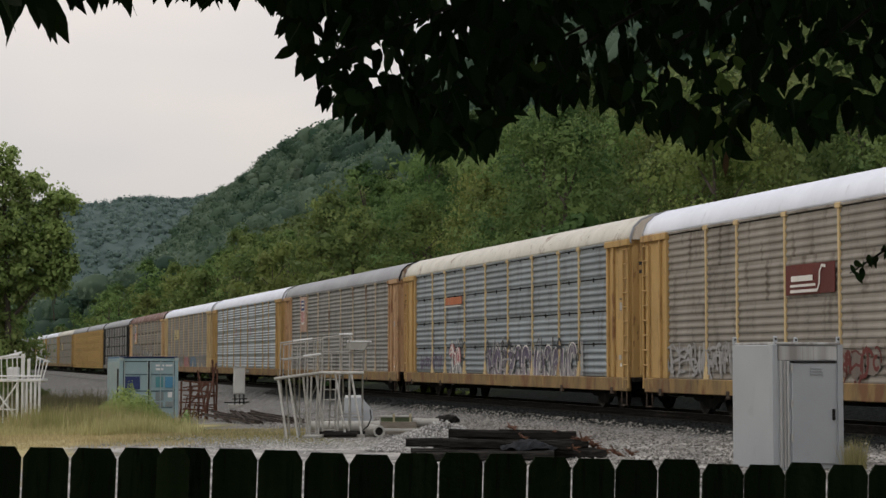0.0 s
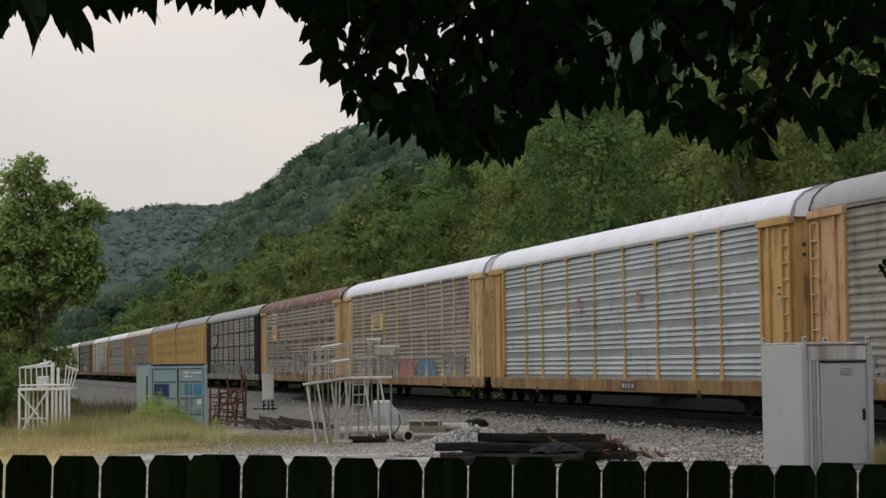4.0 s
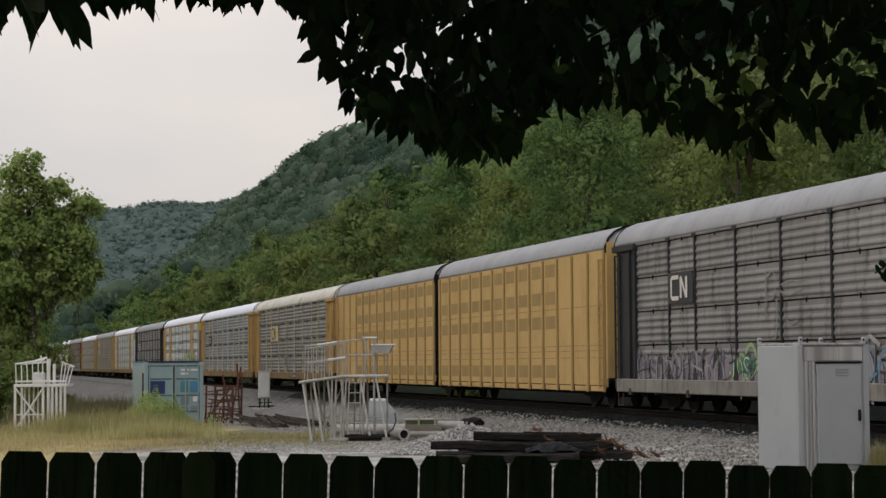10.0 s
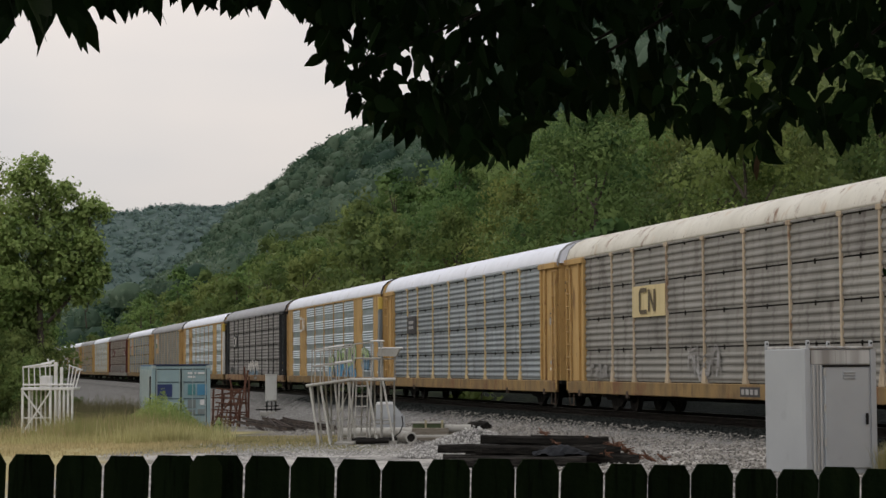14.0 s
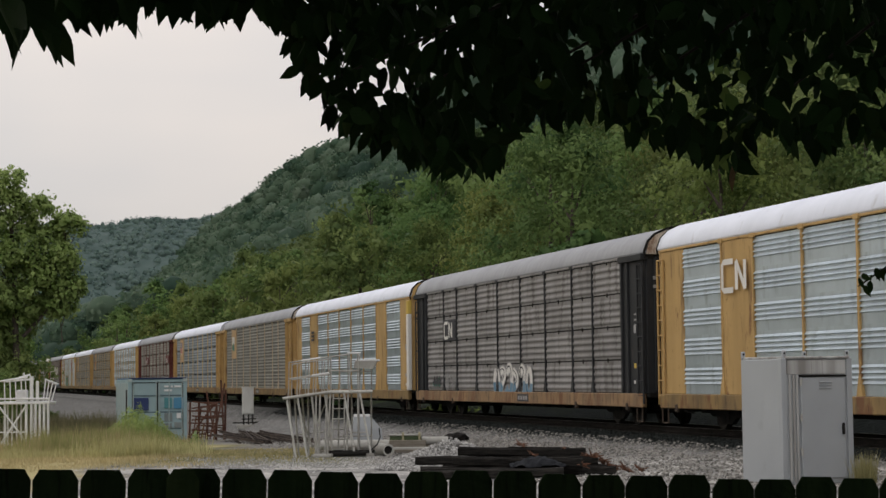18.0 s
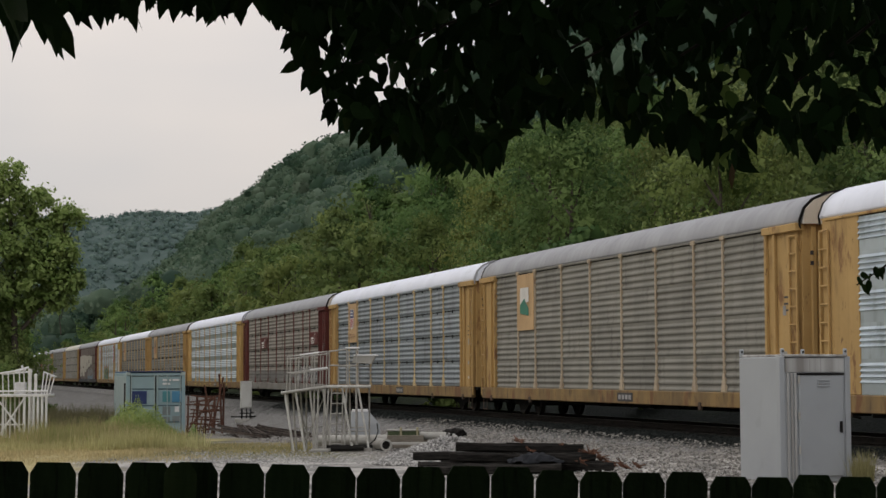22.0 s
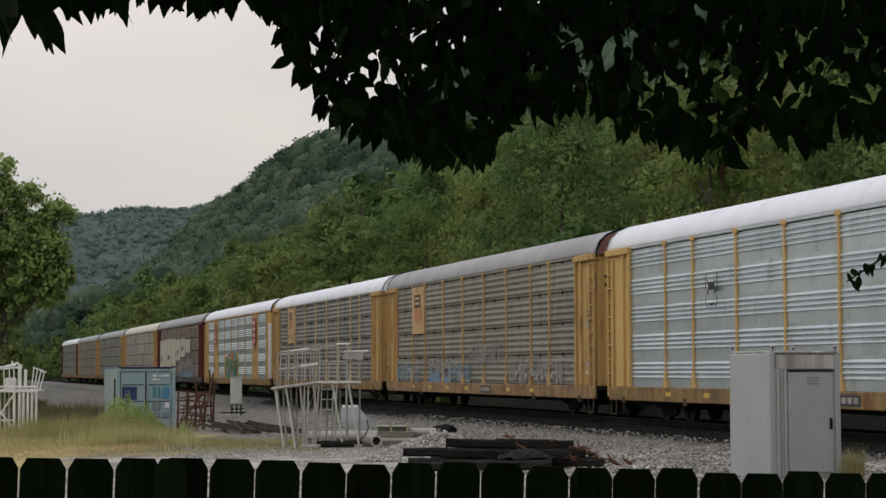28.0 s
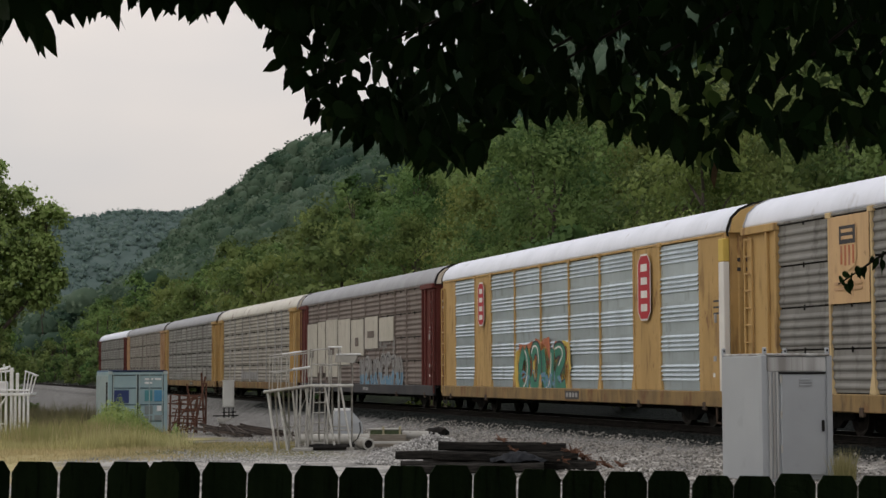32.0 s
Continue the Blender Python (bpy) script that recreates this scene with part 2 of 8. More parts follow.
def height(u, v):
    """Height of the ground, arrays allowed."""
    u, v = np.asarray(u, float), np.asarray(v, float)
    x, y = -u * ST + v * CT, u * CT + v * ST
    yard = -0.0175 * (np.clip(y, 50, 112) - 50)
    yard = yard + 0.05 * np.sin(x * 0.31 + 1.3) * np.sin(y * 0.23) * sstep(20, 30, y)
    # foot of the hills behind the track
    hv = np.array([0, 24.6, 27, 36, 60, 100, 150, 225, 262, 330, 480, 900])
    hz = np.array([0, 0.3, 1.5, 3, 8, 26, 57, 126, 131, 100, 70, 60])
    hill = np.interp(v, hv, hz) * (0.97 + 0.04 * np.sin(u * 0.0083 + 0.6) * np.sin(v * 0.011 + 1) + 0.03 * np.sin(u * 0.017))
    # the spur ends and the far ridge across the valley shows behind it
    spur = 1250 + (np.clip(v, 60, 300) - 100) * 2.4
    hill = hill * (1 - 0.92 * sstep(spur, spur + 330, u))
    far = np.clip(188 + (v - 209) * 0.076, 40, 230) * np.exp(-((u - 2350) / 420.0) ** 2) * (0.985 + 0.015 * np.sin(v * 0.06))
    base = yard * (1 - sstep(30, 60, v)) + np.maximum(hill, far)
    w = v + bend(u) * (u < 700)
    bank = 0.40 * sstep(17.3, 19.7, w)
    blend = sstep(16.5, 19.7, w) * (1 - sstep(23.6, 25.2, w))
    return base * (1 - blend) + bank * np.maximum(blend, 0) + 0 * u


# ---------------------------------------------------------------- ground
def ground_material():
    m, n, l, b = material("yard_ground", 0.98, 0.0, 0.06)
    co = n.new("ShaderNodeTexCoord")
    sp = n.new("ShaderNodeSeparateXYZ")
    l.new(co.outputs["Object"], sp.inputs[0])

    def math_node(op, a, c=None, d=None):
        k = n.new("ShaderNodeMath")
        k.operation = op
        for i, q in enumerate((a, c, d)):
            if q is None:
                continue
            if isinstance(q, (int, float)):
                k.inputs[i].default_value = q
            else:
                l.new(q, k.inputs[i])
        return k.outputs[0]

    def noise_node(scale, detail=4.0):
        k = n.new("ShaderNodeTexNoise")
        k.inputs["Scale"].default_value, k.inputs["Detail"].default_value = scale, detail
        l.new(co.outputs["Object"], k.inputs["Vector"])
        return k.outputs["Fac"]

    def ramp(fac, p0, c0, p1, c1):
        k = n.new("ShaderNodeValToRGB")
        k.color_ramp.elements[0].position, k.color_ramp.elements[1].position = p0, p1
        k.color_ramp.elements[0].color, k.color_ramp.elements[1].color = rgba(c0), rgba(c1)
        l.new(fac, k.inputs[0])
        return k.outputs[0]

    def mix(fac, a, c):
        k = n.new("ShaderNodeMixRGB")
        l.new(fac, k.inputs[0])
        l.new(a, k.inputs[1])
        l.new(c, k.inputs[2])
        return k.outputs[0]

    def step(x, a, c):
        k = n.new("ShaderNodeMapRange")
        k.inputs["From Min"].default_value, k.inputs["From Max"].default_value = a, c
        l.new(x, k.inputs["Value"])
        return k.outputs[0]

    x, y = sp.outputs[0], sp.outputs[1]
    v = math_node("ADD", math_node("MULTIPLY", x, CT), math_node("MULTIPLY", y, ST))
    wob = math_node("MULTIPLY_ADD", noise_node(0.22, 5.0), 6.0, -3.0)
    vor = n.new("ShaderNodeTexVoronoi")
    vor.inputs["Scale"].default_value = 13.0
    l.new(co.outputs["Object"], vor.inputs["Vector"])
    gravel = ramp(vor.outputs["Color"], 0.1, (0.10, 0.098, 0.095), 0.9, (0.31, 0.305, 0.295))
    gravel = mix(step(noise_node(0.5, 6.0), 0.45, 0.65), gravel, ramp(noise_node(9.0), 0.3, (0.10, 0.097, 0.09), 0.7, (0.24, 0.235, 0.225)))
    # dark ballast stone, made blacker to carry the shade below the train
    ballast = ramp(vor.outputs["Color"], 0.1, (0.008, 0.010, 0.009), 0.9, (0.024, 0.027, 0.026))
    grass = ramp(noise_node(1.3, 8.0), 0.35, (0.07, 0.09, 0.03), 0.65, (0.17, 0.16, 0.07))
    dirt = ramp(noise_node(0.8, 8.0), 0.35, (0.14, 0.125, 0.10), 0.65, (0.24, 0.225, 0.19))
    # woodland floor, darkened in colour for the shade of trees and cars
    shaded_wood_floor = ramp(noise_node(0.3, 6.0), 0.35, (0.018, 0.027, 0.010), 0.65, (0.045, 0.060, 0.022))
    vw = math_node("ADD", v, wob)
    g = mix(step(vw, 8.6, 10.2), grass, dirt)
    g = mix(step(math_node("ADD", vw, math_node("MULTIPLY", noise_node(1.1), 3.0)), 11.2, 12.8), g, gravel)
    # the worn gravel lane in front of the grass
    lane = math_node("SUBTRACT", y, math_node("MULTIPLY", wob, 0.7))
    dust = ramp(noise_node(7.0, 6.0), 0.3, (0.32, 0.305, 0.285), 0.7, (0.56, 0.54, 0.505))
    g = mix(math_node("SUBTRACT", 1.0, step(lane, 44.0, 47.0)), g, mix(step(noise_node(0.9, 5.0), 0.4, 0.6), dust, gravel))
    near_grass = math_node("MULTIPLY", math_node("SUBTRACT", 1.0, step(math_node("ADD", x, wob), -9.0, -7.5)), math_node("SUBTRACT", 1.0, step(math_node("ADD", y, wob), 66.0, 72.0)))
    lawn = ramp(noise_node(2.2, 8.0), 0.35, (0.34, 0.29, 0.145), 0.65, (0.47, 0.41, 0.22))
    g = mix(math_node("MULTIPLY", near_grass, math_node("SUBTRACT", 1.0, step(v, 9.0, 11.0))), g, lawn)
    along = math_node("MAXIMUM", math_node("ADD", math_node("ADD", math_node("MULTIPLY", x, -ST), math_node("MULTIPLY", y, CT)), 16.8), 0.0)
    vb = math_node("ADD", v, math_node("DIVIDE", math_node("MULTIPLY", along, along), 71400.0))
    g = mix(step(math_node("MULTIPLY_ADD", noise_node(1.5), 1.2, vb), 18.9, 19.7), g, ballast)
    shoulder = math_node("MULTIPLY", math_node("MULTIPLY", step(vb, 18.5, 18.8), math_node("SUBTRACT", 1.0, step(vb, 19.9, 20.1))), step(y, 105.0, 140.0))
    g = mix(shoulder, g, gravel)
    g = mix(step(vw, 26.0, 30.0), g, shaded_wood_floor)
    # hill ground shares the woods' hazed tone, which lightens the gaps between crowns
    hazed_hill_floor = ramp(noise_node(0.05, 6.0), 0.35, (0.050, 0.080, 0.058), 0.65, (0.085, 0.120, 0.085))
    g = mix(step(v, 70.0, 110.0), g, hazed_hill_floor)
    # the ridge's ground takes the same pale blue-green, distance haze in its colour
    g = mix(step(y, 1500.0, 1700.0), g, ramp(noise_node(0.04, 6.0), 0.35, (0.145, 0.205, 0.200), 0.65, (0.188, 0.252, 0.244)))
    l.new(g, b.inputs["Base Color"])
    bp = n.new("ShaderNodeBump")
    bp.inputs["Strength"].default_value, bp.inputs["Distance"].default_value = 0.8, 0.05
    l.new(vor.outputs["Distance"], bp.inputs["Height"])
    l.new(bp.outputs[0], b.inputs["Normal"])
    return m


def build_ground():
    us = np.concatenate([np.arange(-800, -100, 60), np.arange(-100, 200, 4), np.arange(200, 800, 20), np.arange(800, 4200, 60)])
    vs = np.concatenate([np.arange(-1500, -60, 80), np.arange(-60, 15, 3), np.arange(15, 29, 0.5), np.arange(29, 80, 5), np.arange(80, 500, 15), np.arange(500, 1800, 100)])
    U, V = np.meshgrid(us, vs, indexing="ij")
    Z = height(U, V)
    X, Y = -U * ST + V * CT, U * CT + V * ST
    verts = np.stack([X, Y, Z], -1).reshape(-1, 3)
    a, c = len(us), len(vs)
    i, j = np.meshgrid(np.arange(a - 1), np.arange(c - 1), indexing="ij")
    k = (i * c + j).ravel()
    faces = np.stack([k, k + 1, k + c + 1, k + c], -1)[:, ::-1]
    me = bpy.data.meshes.new("ground")
    me.from_pydata(verts.tolist(), [], faces.tolist())
    me.materials.append(ground_material())
    me.polygons.foreach_set("use_smooth", [True] * len(me.polygons))
    tagged(new("ground", me), "gravel yard with dry grass beside the railway and wooded hills", "ground", kind="structure")


build_ground()


def gz(x, y):
    return float(height(*to_uv(x, y)))


# ---------------------------------------------------------------- track
M_RAIL = weathered("rail_steel", (0.012, 0.011, 0.010), (0.026, 0.022, 0.019), 6.0, 0.9, 0.0, spec=0.08)
M_RAILTOP = weathered("polished_rail_head", (0.20, 0.19, 0.18), (0.26, 0.25, 0.24), 5.0, 0.4, 0.8, bump=0.02)
M_TIE = weathered("creosoted_tie", (0.016, 0.015, 0.013), (0.040, 0.036, 0.031), 5.0, 0.95, spec=0.12, bump=0.6, stretch=(1, 6, 6), vary=0.25)


def build_track():
    turn = Matrix.Rotation(math.atan2(CT, -ST), 4, "Z")
    x, y = uv(0, TRACK_V)
    track = thing("railway_track", Matrix.Translation((x, y, 0)) @ turn, "steel rails on dark timber ties and black ballast", "track", kind="structure")
    for side in (-0.755, 0.755):
        prof = [(-0.07, -0.17), (0.07, -0.17), (0.07, -0.15), (0.012, -0.13), (0.012, -0.045), (0.036, -0.035), (0.036, -0.004), (-0.036, -0.004), (-0.036, -0.035), (-0.012, -0.045), (-0.012, -0.13), (-0.07, -0.15)]
        # the long axis of the track runs along local x
        line = (-150, -17, 25, 60, 100, 140, 180, 220, 260, 300, 350, 400, 700)
        off = [side + float(bend(xx)) for xx in line]
        rings = [[(xx, o + p, RAIL_Z + q) for p, q in prof] for xx, o in zip(line, off)]
        rail = part("rail", Mesh().loft(rings), M_RAIL, track, "brown steel rail with a bright worn head")
        head = [(-0.03, -0.004), (0.03, -0.004), (0.03, 0.0), (-0.03, 0.0)]
        part("rail_head", Mesh().loft([[(xx, o + p, RAIL_Z + q) for p, q in head] for xx, o in zip(line, off)]), M_RAILTOP, rail)
    tie = Mesh().box(-0.115, 0.115, -1.3, 1.3, RAIL_Z - 0.36, RAIL_Z - 0.175, 0.012).data("tie", M_TIE)
    rng = random.Random(5)
    far = Mesh()
    for k in range(640):
        xx = -40 + k * 0.53
        m = pose(xx, float(bend(xx)) + rng.uniform(-0.03, 0.03), rng.uniform(-0.012, 0.006), 0, 0, rng.uniform(-1, 1))
        if 20 <= xx < 150 and k % 1 == 0 and xx < 20 + 240 * 0.53:
            part("tie", tie, None, track, m=m)
        else:
            far.box(-0.115, 0.115, -1.3, 1.3, RAIL_Z - 0.36, RAIL_Z - 0.175, m=m)
    tagged(part("far_ties", far, M_TIE, track), kind="stuff")


build_track()

# ---------------------------------------------------------------- train
PITCH, UNIT, U0, FIRST = 0.39726, 71.86, -6.01, 0.80384


def travelled(t):
    lag = 0.45 * (1 - sstep(12, 18, t)) + 0.95 * sstep(23, 28.5, t)      # metres, small changes of speed
    return 0.2305 * t + 0.0058 * t * t / 32 - 0.00234 * t ** 3 / 1024 - lag / UNIT


# dirty black and wheel steel, both darkened for the shade under the cars
M_DARK = weathered("dirt_and_shade_black", (0.008, 0.008, 0.008), (0.020, 0.018, 0.016), 4.0, 0.9, spec=0.12)
M_WHEEL = weathered("shaded_wheel_steel", (0.014, 0.012, 0.011), (0.030, 0.025, 0.021), 6.0, 0.7, 0.3)
PAINT = {}


def paint(name, a, c, grime=None, at=0.56, rough=0.6, metal=0.0, scale=0.9, stretch=(1, 1, 0.35), rust=0.0, vary=0.0):
    """Car paint; rust: the share of patches where rust has eaten through, with runs below them."""
    m = weathered(name, a, c, scale, rough, metal, grime, at, 0.08, stretch, 30.0, spec=0.15, vary=vary)
    PAINT[name] = m
    n, l = m.node_tree.nodes, m.node_tree.links
    b = n["Principled BSDF"]
    clean = b.inputs["Base Color"].links[0].from_socket
    co = next(k for k in n if k.type == "TEX_COORD")
    mp = next(k for k in n if k.type == "MAPPING")

    def layer(under, scale3, detail, lo, hi, amount, colour):
        mv = n.new("ShaderNodeMapping")
        mv.inputs["Scale"].default_value = scale3
        l.new(mp.inputs["Location"].links[0].from_socket, mv.inputs["Location"])
        l.new(co.outputs["Object"], mv.inputs["Vector"])
        ns = n.new("ShaderNodeTexNoise")
        ns.inputs["Scale"].default_value, ns.inputs["Detail"].default_value, ns.inputs["Roughness"].default_value = 1.0, detail, 0.7
        l.new(mv.outputs[0], ns.inputs["Vector"])
        mr = n.new("ShaderNodeMapRange")
        mr.inputs["From Min"].default_value, mr.inputs["From Max"].default_value, mr.inputs["To Max"].default_value = lo, hi, amount
        l.new(ns.outputs["Fac"], mr.inputs["Value"])
        mx = n.new("ShaderNodeMixRGB")
        mx.inputs[2].default_value = rgba(colour)
        l.new(mr.outputs[0], mx.inputs[0])
        l.new(under, mx.inputs[1])
        return mx.outputs[0]

    if name.endswith("roof") and not rust:
        return
    # narrow runs of soot down the side, and a pale dusty bloom
    out = layer(clean, (3.2, 3.2, 0.22), 5.0, 0.54, 0.78, 0.36, [q * 0.42 for q in a])
    out = layer(out, (0.7, 0.7, 0.9), 5.0, 0.5, 0.75, 0.3, [min(1, q * 1.25 + 0.02) for q in a])
    if rust:
        out = layer(out, (1.3, 1.3, 0.5), 8.0, 0.62 - 0.2 * rust, 0.70 - 0.2 * rust, 0.85, (0.16, 0.075, 0.04))
        out = layer(out, (9.0, 9.0, 2.2), 6.0, 0.64 - 0.06 * rust, 0.70 - 0.06 * rust, 0.8, (0.10, 0.05, 0.03))
    l.new(out, b.inputs["Base Color"])


paint("white_roof", (0.77, 0.80, 0.89), (0.70, 0.73, 0.81), (0.48, 0.48, 0.50), 0.62)
paint("cream_roof", (0.62, 0.60, 0.54), (0.54, 0.52, 0.46), (0.42, 0.30, 0.20), 0.60, rust=0.2)
paint("grey_roof", (0.345, 0.352, 0.372), (0.29, 0.296, 0.315), (0.24, 0.24, 0.25), 0.6)
paint("rust_roof", (0.125, 0.058, 0.05), (0.18, 0.10, 0.085), (0.42, 0.35, 0.32), 0.53, rust=0.45)
paint("silver_panel", (0.51, 0.59, 0.65), (0.44, 0.51, 0.565), (0.30, 0.35, 0.385), 0.57, 0.43, 0.86, vary=0.05)
paint("grey_panel", (0.25, 0.246, 0.228), (0.2, 0.196, 0.182), (0.119, 0.107, 0.101), 0.53, 0.55, 0.3, stretch=(1.2, 1.2, 0.22), vary=0.09)
paint("sage_panel", (0.236, 0.23, 0.2), (0.191, 0.186, 0.164), (0.132, 0.123, 0.108), 0.55, 0.55, 0.3, stretch=(1.2, 1.2, 0.22), vary=0.09)
paint("dull_panel", (0.225, 0.223, 0.210), (0.180, 0.178, 0.167), (0.091, 0.083, 0.078), 0.53, 0.55, 0.3, stretch=(1.2, 1.2, 0.22), vary=0.09)
paint("brown_panel", (0.272, 0.252, 0.219), (0.217, 0.199, 0.174), (0.101, 0.081, 0.064), 0.53, 0.6, 0.2, stretch=(1.2, 1.2, 0.22), vary=0.09)
paint("dark_panel", (0.252, 0.245, 0.240), (0.198, 0.190, 0.184), (0.086, 0.077, 0.072), 0.53, 0.55, 0.3, stretch=(1.2, 1.2, 0.22), vary=0.09)
paint("yellow_paint", (0.475, 0.312, 0.128), (0.395, 0.257, 0.104), (0.15, 0.085, 0.042), 0.57, stretch=(1.6, 1.6, 0.3), rust=0.18)
paint("pale_yellow_paint", (0.57, 0.435, 0.235), (0.50, 0.375, 0.20), (0.25, 0.16, 0.085), 0.57, stretch=(1.6, 1.6, 0.3), rust=0.15)
paint("gold_paint", (0.55, 0.368, 0.148), (0.48, 0.318, 0.125), (0.37, 0.245, 0.11), 0.6)
paint("gold_mesh", (0.355, 0.245, 0.098), (0.305, 0.212, 0.086), (0.25, 0.175, 0.072), 0.6)
paint("ribbed_steel", (0.36, 0.405, 0.435), (0.31, 0.35, 0.375), (0.20, 0.22, 0.235), 0.57, 0.5, 0.7, vary=0.07)
paint("blue_steel", (0.254, 0.29, 0.316), (0.214, 0.243, 0.263), (0.143, 0.153, 0.161), 0.53, 0.5, 0.5, stretch=(1.2, 1.2, 0.22), vary=0.09)
paint("cream_post", (0.46, 0.375, 0.27), (0.38, 0.31, 0.22), (0.22, 0.155, 0.10), 0.58, rust=0.25)
paint("peach_paint", (0.56, 0.375, 0.20), (0.48, 0.32, 0.17), (0.28, 0.17, 0.10), 0.6, rust=0.08)
paint("faded_pink", (0.50, 0.335, 0.255), (0.43, 0.29, 0.22), (0.30, 0.19, 0.14), 0.6)
paint("tan_paint", (0.493, 0.319, 0.179), (0.414, 0.263, 0.151), (0.224, 0.134, 0.09), 0.58, rust=0.4)
paint("black_paint", (0.022, 0.024, 0.026), (0.035, 0.036, 0.038), (0.07, 0.06, 0.05), 0.62)
paint("maroon_paint", (0.13, 0.035, 0.03), (0.10, 0.03, 0.026), (0.07, 0.035, 0.03), 0.6)
paint("maroon_panel", (0.183, 0.155, 0.136), (0.145, 0.117, 0.103), (0.072, 0.043, 0.036), 0.57, stretch=(1.2, 1.2, 0.22), vary=0.09)
paint("faint_paint", (0.27, 0.262, 0.25), (0.21, 0.203, 0.192), (0.18, 0.17, 0.16), 0.5)
paint("sill_yellow", (0.28, 0.186, 0.078), (0.175, 0.12, 0.062), (0.10, 0.07, 0.045), 0.53, scale=1.6, rust=0.45)
paint("sill_tan", (0.315, 0.20, 0.105), (0.21, 0.14, 0.085), (0.10, 0.07, 0.045), 0.53, scale=1.6, rust=0.5)
paint("sill_grey", (0.26, 0.25, 0.23), (0.19, 0.175, 0.155), (0.12, 0.10, 0.085), 0.55, scale=1.6)
paint("cream_panel", (0.32, 0.3, 0.256), (0.256, 0.236, 0.208), (0.144, 0.12, 0.112), 0.6, vary=0.09)
paint("rusty_hood", (0.60, 0.55, 0.47), (0.52, 0.46, 0.38), (0.40, 0.29, 0.22), 0.58, rust=0.35)
paint("white_paint", (0.72, 0.70, 0.66), (0.62, 0.60, 0.56), (0.4, 0.36, 0.32), 0.62)
paint("orange_paint", (0.44, 0.145, 0.07), (0.36, 0.12, 0.06), (0.36, 0.22, 0.16), 0.55, scale=2.0)
paint("red_paint", (0.42, 0.04, 0.05), (0.36, 0.035, 0.045))
paint("pink_paint", (0.46, 0.16, 0.17), (0.36, 0.15, 0.15), (0.22, 0.16, 0.15), 0.55, scale=2.0)
paint("blue_paint", (0.03, 0.05, 0.17), (0.035, 0.055, 0.15))
paint("sky_paint", (0.11, 0.22, 0.32), (0.16, 0.26, 0.34), (0.17, 0.19, 0.20), 0.58, scale=2.0)
paint("cream_block", (0.50, 0.47, 0.40), (0.43, 0.40, 0.34), (0.27, 0.24, 0.21), 0.56, scale=2.0)
paint("wash_paint", (0.27, 0.235, 0.265), (0.20, 0.18, 0.20), (0.15, 0.135, 0.14), 0.52, scale=2.0)
paint("azure_paint", (0.07, 0.26, 0.46), (0.10, 0.30, 0.50))
paint("green_paint", (0.04, 0.17, 0.115), (0.065, 0.21, 0.145), (0.10, 0.16, 0.13), 0.56, scale=2.0)
paint("lime_paint", (0.28, 0.40, 0.17), (0.33, 0.44, 0.22))
paint("charcoal_paint", (0.045, 0.045, 0.05), (0.06, 0.058, 0.06))
paint("pale_paint", (0.37, 0.365, 0.36), (0.27, 0.265, 0.26), (0.17, 0.16, 0.15), 0.52, scale=2.0)
paint("violet_paint", (0.11, 0.09, 0.14), (0.14, 0.115, 0.17))
paint("cream_sign", (0.60, 0.50, 0.28), (0.53, 0.44, 0.25), (0.4, 0.32, 0.19), 0.6)
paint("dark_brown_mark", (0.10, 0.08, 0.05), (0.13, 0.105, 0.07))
paint("yellow_mark", (0.58, 0.42, 0.10), (0.52, 0.37, 0.09))

HALF, W = 13.8, 1.53          # half the body's length and width
SILL0, SILL1, EAVE = 0.57, 0.98, 5.12
BAYS = [2.7, 2.0, 2.85, 2.85, 2.85, 2.85, 2.85, 2.0, 2.7]
END = (2 * HALF - sum(BAYS)) / 2
cache = {}


def cached(key, make):
    if key not in cache:
        cache[key] = make()
    return cache[key]


def panel_mesh(w, h, mat, ribs=4, share=0.80, clip=True, seam=True):
    """A pressed metal panel with level ribs on part of its height, facing -y, and its dark clip."""
    def make():
        e = 0.022 if clip and seam else 0.004 if clip else 0.0
        deep = 0.030 if clip else 0.046
        prof = [(e, 0.0)]
        band = (h - 2 * e) * share / ribs
        z0 = h * (0.94 - share)
        prof.append((z0, 0.0))
        for i in range(ribs):
            b = z0 + i * band
            prof += [(b + band * f, -q) for f, q in (((0.22, deep), (0.42, deep), (0.74, 0.0), (0.99, 0.0)) if clip else ((0.08, deep), (0.16, deep), (0.66, 0.0), (0.96, 0.0)))]
        prof += [(h - e, 0.0)]
        ms = Mesh()
        g = 0.012 if clip else 0.003
        ms.loft([[(g, p[1], p[0]) for p in prof], [(w - g, p[1], p[0]) for p in prof]], closed=False)
        ms.f = [q[::-1] for q in ms.f]
        # returned edges close the panel's thickness
        ms.add([(g, 0, e), (w - g, 0, e), (w - g, 0.03, e), (g, 0.03, e), (g, 0, h - e), (w - g, 0, h - e), (w - g, 0.03, h - e), (g, 0.03, h - e)], [(0, 3, 2, 1), (4, 5, 6, 7)])
        k = len(ms.f)
        if clip and seam:
            ms.box(w / 2 - 0.006, w / 2 + 0.006, -0.036, 0.0, h - 0.08, h + 0.05)
        me = ms.data("panel", PAINT[mat])
        me.materials.append(M_DARK)
        me.polygons.foreach_set("material_index", [0] * k + [1] * (len(ms.f) - k))
        return me
    return cached(("panel", w, round(h, 3), mat, ribs, share, clip, seam), make)


